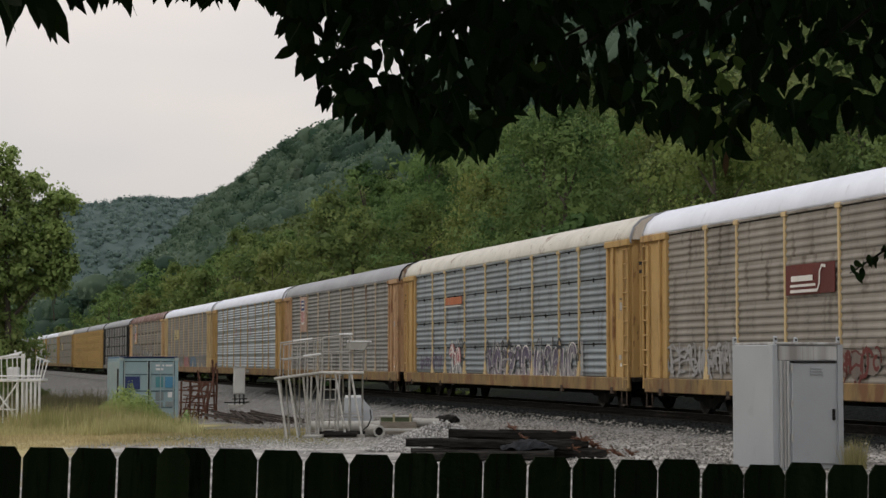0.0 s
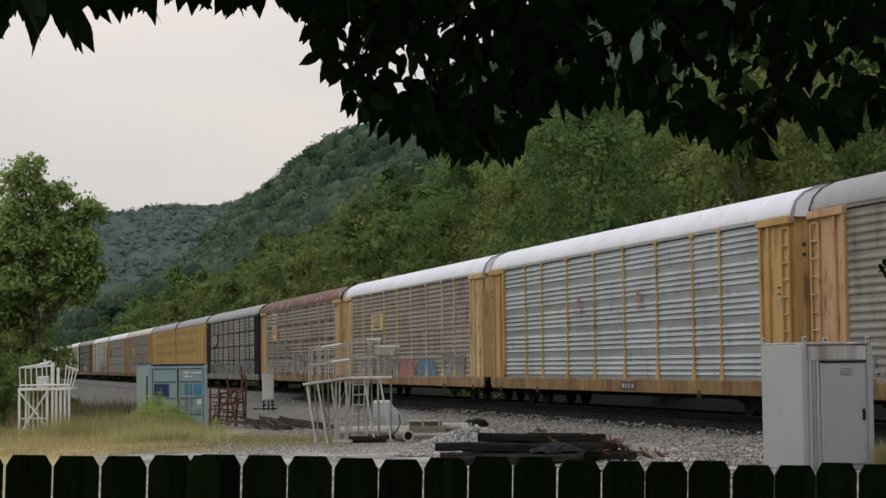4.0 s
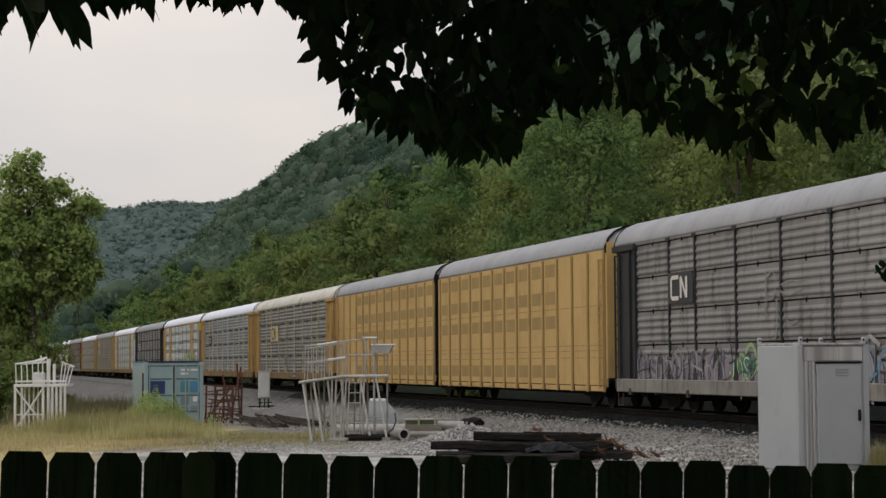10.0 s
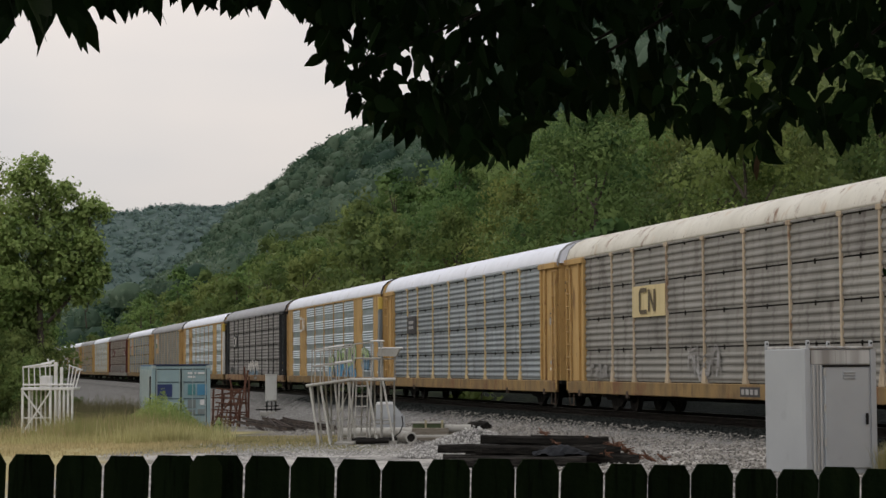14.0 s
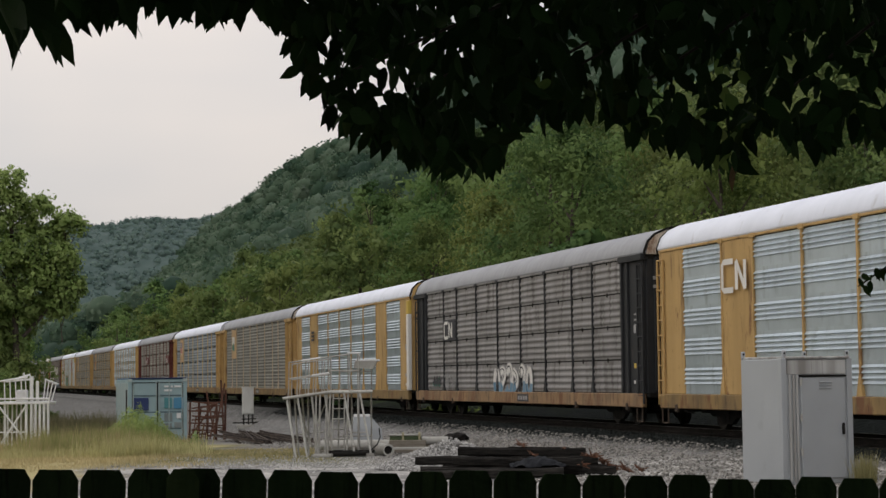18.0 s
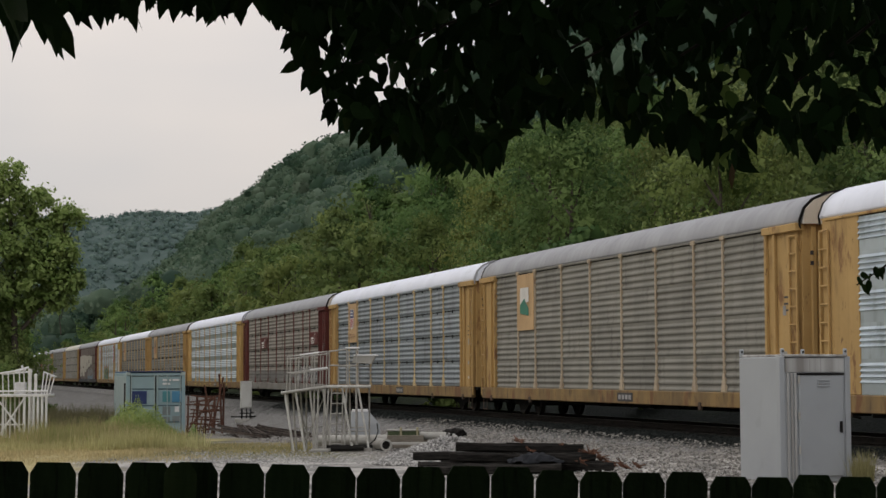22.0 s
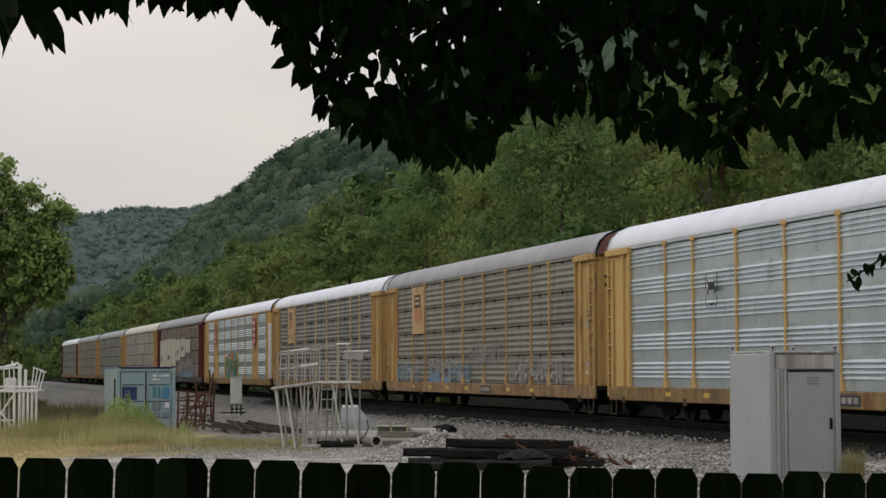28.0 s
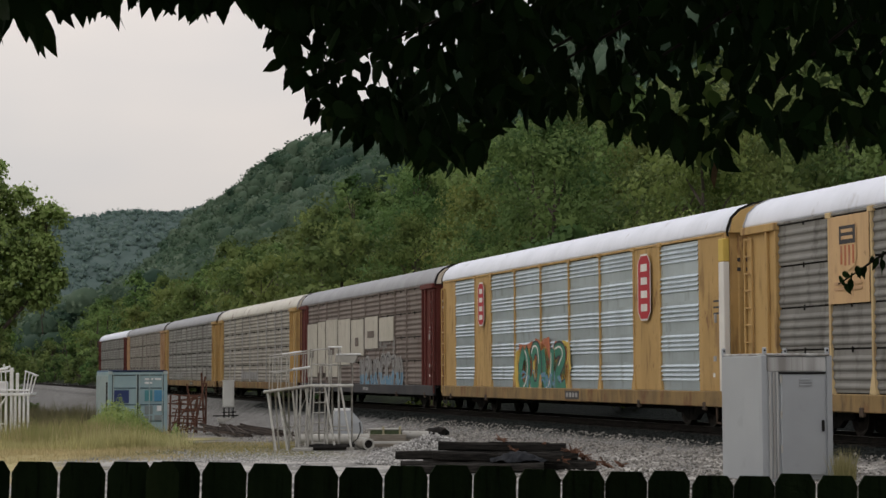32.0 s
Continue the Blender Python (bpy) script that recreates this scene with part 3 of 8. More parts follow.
def post_mesh(mat):
    """A side post that flares at its foot."""
    def make():
        ms = Mesh()
        y0, y1 = -W - 0.058, -W + 0.02
        ms.box(-0.045, 0.045, y0, y1, SILL1 + 0.5, EAVE - 0.03, 0.008)
        ms.add([(-0.045, y0, SILL1 + 0.5), (0.045, y0, SILL1 + 0.5), (0.15, y0 - 0.02, SILL1), (-0.15, y0 - 0.02, SILL1), (-0.045, y1, SILL1 + 0.5), (0.045, y1, SILL1 + 0.5), (0.15, y1, SILL1), (-0.15, y1, SILL1)],
               [(0, 3, 2, 1), (0, 4, 7, 3), (1, 2, 6, 5)])
        ms.box(-0.13, 0.13, y0 - 0.02, y1, EAVE - 0.14, EAVE - 0.02, 0.006)
        return ms.data("post", PAINT[mat])
    return cached(("post", mat), make)


def roof_mesh(mat, half):
    def make():
        prof = [(-1.55, EAVE - 0.03), (-1.57, EAVE + 0.04), (-1.45, EAVE + 0.34), (-1.22, EAVE + 0.56), (-0.85, EAVE + 0.72), (-0.35, EAVE + 0.80), (0.35, EAVE + 0.80), (0.85, EAVE + 0.72), (1.22, EAVE + 0.56), (1.45, EAVE + 0.34), (1.57, EAVE + 0.04), (1.55, EAVE - 0.03)]
        rings, n = [], int(half * 2 / 0.42)
        for i in range(n + 1):
            x = -half + 2 * half * i / n
            for dx, s in ((-0.03, 0.0), (0.0, 0.004), (0.03, 0.0)) if 0 < i < n else ((0.0, 0.0),):
                rings.append([(x + dx, p[0] * (1 + s * 0.4), p[1] + (s if 1 < k < 10 else 0)) for k, p in enumerate(prof)])
        return Mesh().loft(rings).data("roof", PAINT[mat], True)
    return cached(("roof", mat, half), make)


def letters(car, mat, x0, x1, z0, z1, y, rng, thick=0.09):
    """Bent strokes of a painted tag that spells nothing; flat ribbons on the side."""
    h = z1 - z0
    x = x0
    while x < x1 - h * 0.2:
        w = h * rng.uniform(0.35, 0.85)
        for s in range(rng.randint(2, 4)):
            style, t = rng.random(), thick * rng.uniform(0.5, 1.4)
            if style < 0.45:          # arc
                cx, cz = x + w * rng.uniform(0.3, 0.7), z0 + h * rng.uniform(0.3, 0.7)
                a0, sw = rng.uniform(0, 6.28), rng.uniform(1.5, 4.6) * rng.choice((-1, 1))
                rx, rz = w * rng.uniform(0.22, 0.5), h * rng.uniform(0.18, 0.5)
                pts = [(cx + rx * math.cos(a0 + sw * k / 8), cz + rz * math.sin(a0 + sw * k / 8)) for k in range(9)]
            elif style < 0.75:        # stem
                px = x + w * rng.uniform(0.05, 0.95)
                lean = w * rng.uniform(-0.25, 0.25)
                pts = [(px, z0 + h * rng.uniform(0, 0.2)), (px + lean * 0.4, z0 + h * 0.5), (px + lean, z0 + h * rng.uniform(0.75, 1.05))]
            else:                     # cross stroke
                pz = z0 + h * rng.uniform(0.2, 0.9)
                pts = [(x, pz), (x + w * 0.5, pz + h * rng.uniform(-0.1, 0.15)), (x + w, pz + h * rng.uniform(-0.2, 0.2))]
            ms = Mesh()
            ribbon(ms, pts, y - 0.0015 * s, t)
            part("paint_stroke", ms, mat, car)
        x += w * rng.uniform(0.8, 1.1)


FORMS = [[(0.9, 0.75), (0.7, 1.0), (0.2, 0.95), (0.05, 0.5), (0.2, 0.05), (0.7, 0.0), (0.95, 0.3)],
         [(0.05, 0.0), (0.2, 0.6), (0.45, 1.0), (0.6, 0.7), (0.55, 0.35), (0.85, 0.3), (0.95, 0.0)],
         [(0.1, 0.9), (0.6, 1.0), (0.9, 0.8), (0.4, 0.5), (0.1, 0.15), (0.5, 0.0), (0.95, 0.12)],
         [(0.5, 1.0), (0.1, 0.75), (0.1, 0.25), (0.5, 0.0), (0.9, 0.25), (0.9, 0.75), (0.55, 0.98)],
         [(0.1, 1.0), (0.15, 0.3), (0.4, 0.0), (0.75, 0.15), (0.8, 0.6), (0.95, 1.0)],
         [(0.85, 1.0), (0.3, 0.85), (0.15, 0.6), (0.7, 0.45), (0.9, 0.2), (0.5, 0.0), (0.05, 0.1)]]


def fat_strokes(car, x0, x1, z0, z1, y, rng, up, low, line, shine):
    """A painted row of fat bent strokes that spell nothing, dark-edged, two-toned and with thin highlights."""
    h = z1 - z0
    n = max(1, round((x1 - x0) / (h * 0.62)))
    cw = (x1 - x0) / n
    for k in range(n):
        form, flip, lean = rng.choice(FORMS), rng.random() < 0.4, rng.uniform(-0.12, 0.12)
        dz, grow = rng.uniform(-0.06, 0.06) * h, rng.uniform(0.9, 1.1)
        pts = [((1 - px) if flip else px, pz) for px, pz in form]
        for _ in range(2):
            pts = [pts[0]] + [q for a, b in zip(pts, pts[1:]) for q in ((0.75 * a[0] + 0.25 * b[0], 0.75 * a[1] + 0.25 * b[1]), (0.25 * a[0] + 0.75 * b[0], 0.25 * a[1] + 0.75 * b[1]))] + [pts[-1]]
        pts = [(x0 + cw * (k + 0.5 + (px - 0.5) * 0.9 * grow + lean * (pz - 0.5)), z0 + dz + h * (0.12 + 0.76 * pz)) for px, pz in pts]
        w, yk = h * rng.uniform(0.20, 0.27), y - 0.004 * (k % 2)
        edge, glint = Mesh(), Mesh()
        (ax, az), (bx, bz) = pts[0], pts[1]
        (cx, cz), (ex, ez) = pts[-2], pts[-1]
        long = [(ax - (bx - ax) * 0.4, az - (bz - az) * 0.4)] + pts + [(ex + (ex - cx) * 0.4, ez + (ez - cz) * 0.4)]
        ribbon(edge, long, yk, w + h * 0.075)
        split = z0 + h * rng.uniform(0.42, 0.55)
        runs = []
        for i in range(len(pts) - 1):
            high = (pts[i][1] + pts[i + 1][1]) / 2 > split
            if runs and runs[-1][0] == high:
                runs[-1][1].append(pts[i + 1])
            else:
                runs.append((high, [pts[i], pts[i + 1]]))
        ribbon(glint, [(px - w * 0.22, pz + w * 0.18) for px, pz in pts[2:len(pts) // 2]], yk - 0.005, w * 0.16)
        part("graffiti_outline", edge, line, car)
        for high, q in runs:
            fill = Mesh()
            ribbon(fill, q, yk - 0.0025, w)
            part("graffiti_fill", fill, up if high else low, car)
        part("paint_stroke", glint, shine, car)


def ribbon(ms, pts, y, w):
    """A flat strip along the points, one piece."""
    k, n = len(ms.v), len(pts)
    for i, (px, pz) in enumerate(pts):
        (ax, az), (bx, bz) = pts[max(0, i - 1)], pts[min(n - 1, i + 1)]
        d = math.hypot(bx - ax, bz - az) or 1e-3
        nx, nz = -(bz - az) / d * w / 2, (bx - ax) / d * w / 2
        ms.v += [(px + nx, y, pz + nz), (px - nx, y, pz - nz)]
    ms.f += [(k + 2 * i, k + 2 * i + 1, k + 2 * i + 3, k + 2 * i + 2) for i in range(n - 1)]


def blob(ms, x0, x1, z0, z1, y, rng, n=22, rough=0.16):
    """An uneven filled patch of paint."""
    cx, cz = (x0 + x1) / 2, (z0 + z1) / 2
    ph = [rng.uniform(0, 6.28) for _ in range(4)]
    vs = [(cx, y, cz)]
    for i in range(n):
        a = 2 * math.pi * i / n
        r = 1 - rough + rough * (0.5 * math.sin(3 * a + ph[0]) + 0.35 * math.sin(5 * a + ph[1]) + 0.3 * math.sin(9 * a + ph[2]))
        cc, ss = math.cos(a), math.sin(a)
        q = 1 / max(abs(cc), abs(ss)) ** 0.7
        vs.append((cx + (x1 - x0) / 2 * r * cc * q, y, cz + (z1 - z0) / 2 * r * ss * q))
    ms.add(vs, [(0, i + 1, (i + 1) % n + 1)[::-1] for i in range(n)])


def slab(x0, x1, z0, z1, y=-W - 0.085, t=0.02, c=0.004):
    return Mesh().box(x0, x1, y, y + t, z0, z1, c)


M_RUSTY = weathered("rusty_steel", (0.075, 0.05, 0.035), (0.035, 0.028, 0.022), 5.0, 0.9)


def wheel_mesh():
    def make():
        ms, n = Mesh(), 20
        prof = [(0.10, 0.09), (0.10, -0.03), (0.30, 0.0), (0.36, -0.05), (0.42, -0.06), (0.42, 0.05), (0.45, 0.06), (0.45, 0.09), (0.34, 0.07), (0.30, 0.05)]
        rings = []
        for i in range(n):
            a = 2 * math.pi * i / n
            rings.append([(math.cos(a) * r, y, math.sin(a) * r) for r, y in prof])
        rings.append(rings[0])
        ms.loft(rings, closed=True, caps=False)
        ms.bar((0, -0.16, 0), (0, 0.10, 0), 0.11, 10)
        return ms.data("wheel", M_WHEEL)
    return cached("wheel", make)


def truck_frame_mesh():
    def make():
        ms = Mesh()
        for s in (-1, 1):
            y = s * 1.0
            side = [(-1.15, 0.42), (-0.95, 0.62), (-0.5, 0.62), (-0.3, 0.72), (0.3, 0.72), (0.5, 0.62), (0.95, 0.62), (1.15, 0.42), (0.95, 0.36), (0.6, 0.36), (0.32, 0.17), (-0.32, 0.17), (-0.6, 0.36), (-0.95, 0.36)]
            ms.loft([[(x, y - 0.06, z) for x, z in side], [(x, y + 0.06, z) for x, z in side]])
            for x in (-0.14, 0.14):
                ms.bar((x, y, 0.2), (x, y, 0.5), 0.07, 8)
        ms.box(-0.2, 0.2, -1.1, 1.1, 0.45, 0.62, 0.02)
        return ms.data("truck_frame", M_DARK)
    return cached("truck_frame", make)


def truck(car, x):
    tr = part("truck", truck_frame_mesh(), None, car, "black cast steel wheel truck", m=pose(x, 0, 0))
    for dx in (-0.89, 0.89):
        part("wheel", wheel_mesh(), None, tr, m=pose(dx, -0.755, 0.42))
        part("wheel", wheel_mesh(), None, tr, m=pose(dx, 0.755, 0.42, 0, 0, 180))
        part("axle", cached("axle", lambda: Mesh().bar((0, -0.7, 0), (0, 0.7, 0), 0.08, 8).data("axle", M_WHEEL)), None, tr, m=pose(dx, 0, 0.42))


def underframe_mesh(half):
    def make():
        ms = Mesh()
        ms.box(-half + 0.4, half - 0.4, -0.45, 0.45, 0.42, 0.98, 0.02)
        ms.box(-half, half, -W + 0.06, W - 0.06, 0.86, 0.98, 0.0)
        for x in np.linspace(-half + 1.0, half - 1.0, 13):
            ms.box(x - 0.08, x + 0.08, -W + 0.1, W - 0.1, 0.62, 0.87)
        for x in (-2.4, 1.2, 3.4):
            ms.bar((x, -0.85, 0.60), (x + 1.1, -0.85, 0.60), 0.17, 10)
        ms.bar((-half * 0.7, -0.7, 0.45), (half * 0.7, -0.7, 0.45), 0.025, 6)
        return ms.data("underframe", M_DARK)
    return cached(("under", half), make)


def coupler_mesh():
    def make():
        ms = Mesh()
        ms.box(-0.35, 0.32, -0.11, 0.11, 0.72, 0.95, 0.03)
        ms.box(0.30, 0.56, -0.17, 0.12, 0.70, 0.98, 0.04)
        ms.bar((0.0, -0.45, 0.85), (0.3, -0.5, 0.45), 0.03, 6)
        ms.bar((0.3, -0.5, 0.45), (0.55, -0.35, 0.4), 0.03, 6)
        return ms.data("coupler", M_DARK)
    return cached("coupler", make)


def ladder(car, x, mat):
    """Two stiles and rungs on the corner of the side."""
    ms = Mesh()
    y = -W - 0.05
    for dx in (0.0, 0.42):
        ms.box(x + dx - 0.03, x + dx + 0.03, y - 0.05, y, SILL0 + 0.1, EAVE - 0.35, 0.006)
    lad = part("ladder", ms, mat, car)
    rung = cached(("rung", mat.name), lambda: Mesh().bar((0.0, 0, 0), (0.42, 0, 0), 0.024, 6).data("rung", mat))
    for k in range(10):
        part("rung", rung, None, lad, m=pose(x, y - 0.03, SILL0 + 0.35 + k * 0.43))


def roof_rim_mesh(mat):
    """The flashing that closes the roof's end."""
    def make():
        prof = [(-1.575, EAVE - 0.12), (-1.59, EAVE + 0.04), (-1.465, EAVE + 0.352), (-1.232, EAVE + 0.575), (-0.86, EAVE + 0.737), (-0.35, EAVE + 0.815), (0.35, EAVE + 0.815), (0.86, EAVE + 0.737), (1.232, EAVE + 0.575), (1.465, EAVE + 0.352), (1.59, EAVE + 0.04), (1.575, EAVE - 0.12)]
        inner = [(p * 0.97, q - 0.05) for p, q in prof]
        rings = [[(-0.02, *a), (0.025, *a), (0.025, *b), (-0.02, *b)] for a, b in zip(prof, inner)]
        return Mesh().loft(rings).data("roof_rim", mat)
    return cached(("roof_rim", mat.name), make)


def end_marks(car, wall, corner, half, c):
    """Small stencilled bars on the end doors and stickers on the corner plate."""
    rng = random.Random(c["seed"] * 7 + 1)
    ink = PAINT["pale_paint"] if c["end"] in ("black_paint", "maroon_paint") else PAINT["charcoal_paint"]
    x = half - 0.035
    for z, ys in ((EAVE - 0.75, (-1.25, -1.05, -0.85, -0.65)), (EAVE - 1.0, (-1.25, -1.05, -0.85, -0.6))):
        for yy in ys:
            part("stencil_bar", cached(("ebar", ink.name), lambda: Mesh().box(-0.006, 0.004, -0.045, 0.045, -0.05, 0.05, 0.002).data("stencil_bar", ink)), None, wall, m=pose(x, yy, z))
    for z, w, h, mat in ((rng.uniform(2.6, 3.0), 0.16, 0.24, "pale_paint"), (rng.uniform(1.5, 1.9), 0.18, 0.14, "yellow_mark" if c["end"] == "black_paint" else "pale_paint"), (rng.uniform(1.15, 1.35), 0.12, 0.1, "white_paint")):
        xx = half - 0.95 - rng.uniform(0, 0.1)
        part("sticker", slab(xx, xx + w, z, z + h, -W - 0.032, 0.01, 0.002), PAINT[mat], corner)
    for k in range(3):
        zz = 3.3 - 0.16 * k
        part("stencil_line", slab(half - 1.0, half - 0.62, zz, zz + 0.05, -W - 0.026, 0.004, 0.001), ink, corner)


def end_sections(car, half, c, plain=False):
    """Corner posts, end walls and ladders at both ends of a car."""
    em = PAINT[c["end"]]
    inner = half - END
    for s in (-1, 1):
        ms = Mesh()
        a, b = sorted((s * inner, s * (half - 0.18)))
        ms.box(a, b, -W - 0.02, -W + 0.1, SILL1, EAVE, 0.01)
        corner = part("corner_plate", ms, em, car)
        stud = cached(("stud", em.name), lambda: Mesh().box(-0.06, 0.06, -W - 0.10, -W - 0.018, SILL1, EAVE - 0.05, 0.012).data("corner_stiffener", em))
        for x in () if c.get("wide") or c.get("flat_end") else (a + 0.06 if s > 0 else b - 0.06, a + 0.56 if s > 0 else b - 0.56):
            part("corner_stiffener", stud, None, corner, m=pose(x, 0, 0))
        br = Mesh().box(min(a, s * (half - 0.1)) - 0.05, max(b, s * (half - 0.1)) + 0.02, -W - 0.14, -W + 0.1, EAVE - 0.22, EAVE - 0.03, 0.015)
        if not c.get("wide"):
            part("bracket", br, em, corner)
        far = Mesh().box(a, b, W - 0.1, W, SILL1, EAVE, 0.01)
        part("far_corner_plate", far, em, car)
        # the end wall stands back from the corner and is closed by folding doors
        e0, e1 = sorted((s * (half - 0.22), s * (half - 0.12)))
        wall = part("end_wall", Mesh().box(e0, e1, -W + 0.06, W - 0.06, SILL1, EAVE + 0.05, 0.01), PAINT[c.get("door", c["end"])], car)
        for k in range(5):
            yy = -W + 0.35 + k * 0.58
            xx = s * (half - 0.10)
            part("door_rib", cached(("door_rib", c["end"]), lambda: Mesh().box(-0.05, 0.05, -0.07, 0.07, SILL1 + 0.05, EAVE - 0.1, 0.02).data("door_rib", em)), None, wall, m=pose(xx, yy, 0))
        hood = [(-1.5, EAVE - 0.05), (-1.41, EAVE + 0.32), (-1.18, EAVE + 0.53), (-0.7, EAVE + 0.71), (0.7, EAVE + 0.71), (1.18, EAVE + 0.53), (1.41, EAVE + 0.32), (1.5, EAVE - 0.05)]
        if s > 0:
            end_marks(car, wall, corner, half, c)
        pale = c["roof"] in ("white_roof", "cream_roof") and "hood" not in c
        part("roof_rim", roof_rim_mesh(PAINT["grey_roof"] if pale else M_DARK), None, car, "grey curved rim at the roof's end" if pale else "black curved rim at the roof's end", m=pose(s * (half - 0.05), 0, 0))
        h0, h1 = s * (half - 0.5), s * (half + 0.02)
        part("end_hood", Mesh().loft([[(h0, p, q) for p, q in hood], [(h1, p, q) for p, q in hood]]), PAINT[c.get("hood", "white_roof" if c["roof"] == "white_roof" else "rusty_hood")], car)
        if not plain and not (c.get("pole") and s > 0):
            ladder(car, s * (half - 0.36) - 0.21, em)
        if c.get("pole") and s > 0:
            part("end_guard", Mesh().box(half - 0.42, half - 0.1, -W - 0.13, -W + 0.05, SILL1, EAVE - 0.8, 0.02), PAINT[c.get("guard", "white_paint")], car, "pale guard plate")
            part("end_guard", Mesh().box(half - 0.42, half - 0.1, -W - 0.13, -W + 0.05, EAVE - 0.796, EAVE - 0.2, 0.02), PAINT["yellow_mark"], car, "yellow top of the guard plate")
        part("coupler", coupler_mesh(), None, car, m=pose(s * (half + 0.02), 0, 0, 0, 0, 0 if s > 0 else 180))


def bay_edges(bays, half):
    x = [-half + END]
    for b in bays:
        x.append(x[-1] + b)
    return x


def rack_car(c):
    """An enclosed automobile rack car; the near side is at -y, the front at +x."""
    car = new("freight_car")
    tagged(car, c["label"], "freight car", "cars of the train")
    half = HALF
    part("underframe", underframe_mesh(half), None, car, "black dirty underframe, shade under the car in its colour")
    for x in (-10.1, 10.1):
        truck(car, x)
    part("side_sill", cached(("sill", c["sill"]), lambda: Mesh().box(-half + 0.25, half - 0.25, -W - 0.10, -W + 0.06, SILL0, SILL1 - 0.004, 0.02).data("side_sill", PAINT[c["sill"]])), None, car)
    part("far_side", cached(("far", c["panel"]), lambda: Mesh().box(-half + 0.3, half - 0.3, W - 0.06, W, SILL0, EAVE, 0.01).data("far_side", PAINT[c["panel"]])), None, car)
    # added black sheet gives the panel seams their inner shade
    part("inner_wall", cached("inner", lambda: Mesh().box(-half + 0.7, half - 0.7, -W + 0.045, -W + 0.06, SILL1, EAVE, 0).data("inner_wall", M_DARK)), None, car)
    part("roof", roof_mesh(c["roof"], half - 0.06), None, car, c.get("roof_label", ""))
    part("eave_rail", cached(("eave", c["rail"]), lambda: Mesh().box(-half + 0.3, half - 0.3, -W - 0.055, -W + 0.05, EAVE - 0.1, EAVE - 0.034, 0.01).data("eave_rail", PAINT[c["rail"]])), None, car)
    # shade below the roof's edge, built as a solid black strip
    part("eave_slot", cached("eave_slot", lambda: Mesh().box(-half + 1.0, half - 1.0, -W - 0.012, -W + 0.03, EAVE - 0.124, EAVE - 0.101, 0.0).data("eave_slot", M_DARK)), None, car, "dark strip for the shaded slot under the roof's edge")
    for s in (-1, 1):
        step = cached("step", lambda: Mesh().box(-0.24, -0.20, -0.03, 0.0, -0.42, 0.0).box(0.20, 0.24, -0.03, 0.0, -0.42, 0.0).box(-0.24, 0.24, -0.03, 0.02, -0.45, -0.41).data("stirrup_step", M_RUSTY))
        part("stirrup_step", step, None, car, m=pose(s * (half - 0.55), -W - 0.04, SILL0 + 0.02))
        lug = cached("lug", lambda: Mesh().box(-0.10, 0.10, -0.05, 0.04, -0.12, 0.10, 0.02).data("jacking_lug", M_RUSTY))
        for x in (7.6, 12.3):
            part("jacking_lug", lug, None, car, m=pose(s * x, -W - 0.075, SILL0 + 0.02))
    if c["seed"] % 3 != 2:
        part("number_plate", slab(1.2, 2.5, SILL0 + 0.07, SILL0 + 0.33, -W - 0.108, 0.008, 0.002), PAINT["charcoal_paint"], car)
        for k in range(4):
            part("mark_bar", slab(1.3 + 0.29 * k, 1.5 + 0.29 * k, SILL0 + 0.13, SILL0 + 0.27, -W - 0.114, 0.004, 0.001), PAINT["pale_paint"], car)
    if c["seed"] in (6, 18, 19):
        for k in range(7):
            part("reflector", slab(-9.0 + 2.7 * k, -8.6 + 2.7 * k, SILL0 + 0.16, SILL0 + 0.28, -W - 0.108, 0.006, 0.001), PAINT["yellow_mark"], car, "small yellow reflector strip")
    end_sections(car, half, c)
    edges = bay_edges(BAYS, half)
    rows = c.get("rows", 4)
    h = (EAVE - 0.1 - SILL1) / rows
    wide = c.get("wide", ())
    for i, w in enumerate(BAYS):
        if i in wide:
            part("plate", cached(("plate", w, c["post"]), lambda w=w: Mesh().box(0, w, -W - 0.03, -W + 0.03, SILL1, EAVE - 0.104, 0.01).data("plate", PAINT[c["post"]])), None, car, m=pose(edges[i], 0, 0))
            continue
        for r in range(rows):
            pm = c["panel"]
            part("panel", panel_mesh(w, h, pm, c.get("ribs", 4), (0.62 if c.get("grouped") else 0.8) if rows == 5 else 0.86 if c.get("seam", True) else 0.97, rows != 5, c.get("seam", True)), None, car, m=pose(edges[i], -W, SILL1 + r * h))
    for i, x in enumerate(edges):
        if i in (0, len(edges) - 1) and not c.get("endposts"):
            continue
        part("post", post_mesh(c["post"]), None, car, m=pose(x, 0, 0))
    decals(car, c, edges)
    return car


def rivet_row(step):
    """A level row of small stained holes in the side plate."""
    ms = Mesh()
    x, k = 0.2, 0
    while x < step - 0.1:
        ms.box(x, x + 0.05 + 0.04 * (k % 3), -W - 0.013, -W - 0.008, 0, 0.022)
        x, k = x + 0.13 + 0.05 * (k % 2), k + 1
    return ms.data("rivet_row", PAINT["dark_brown_mark"])


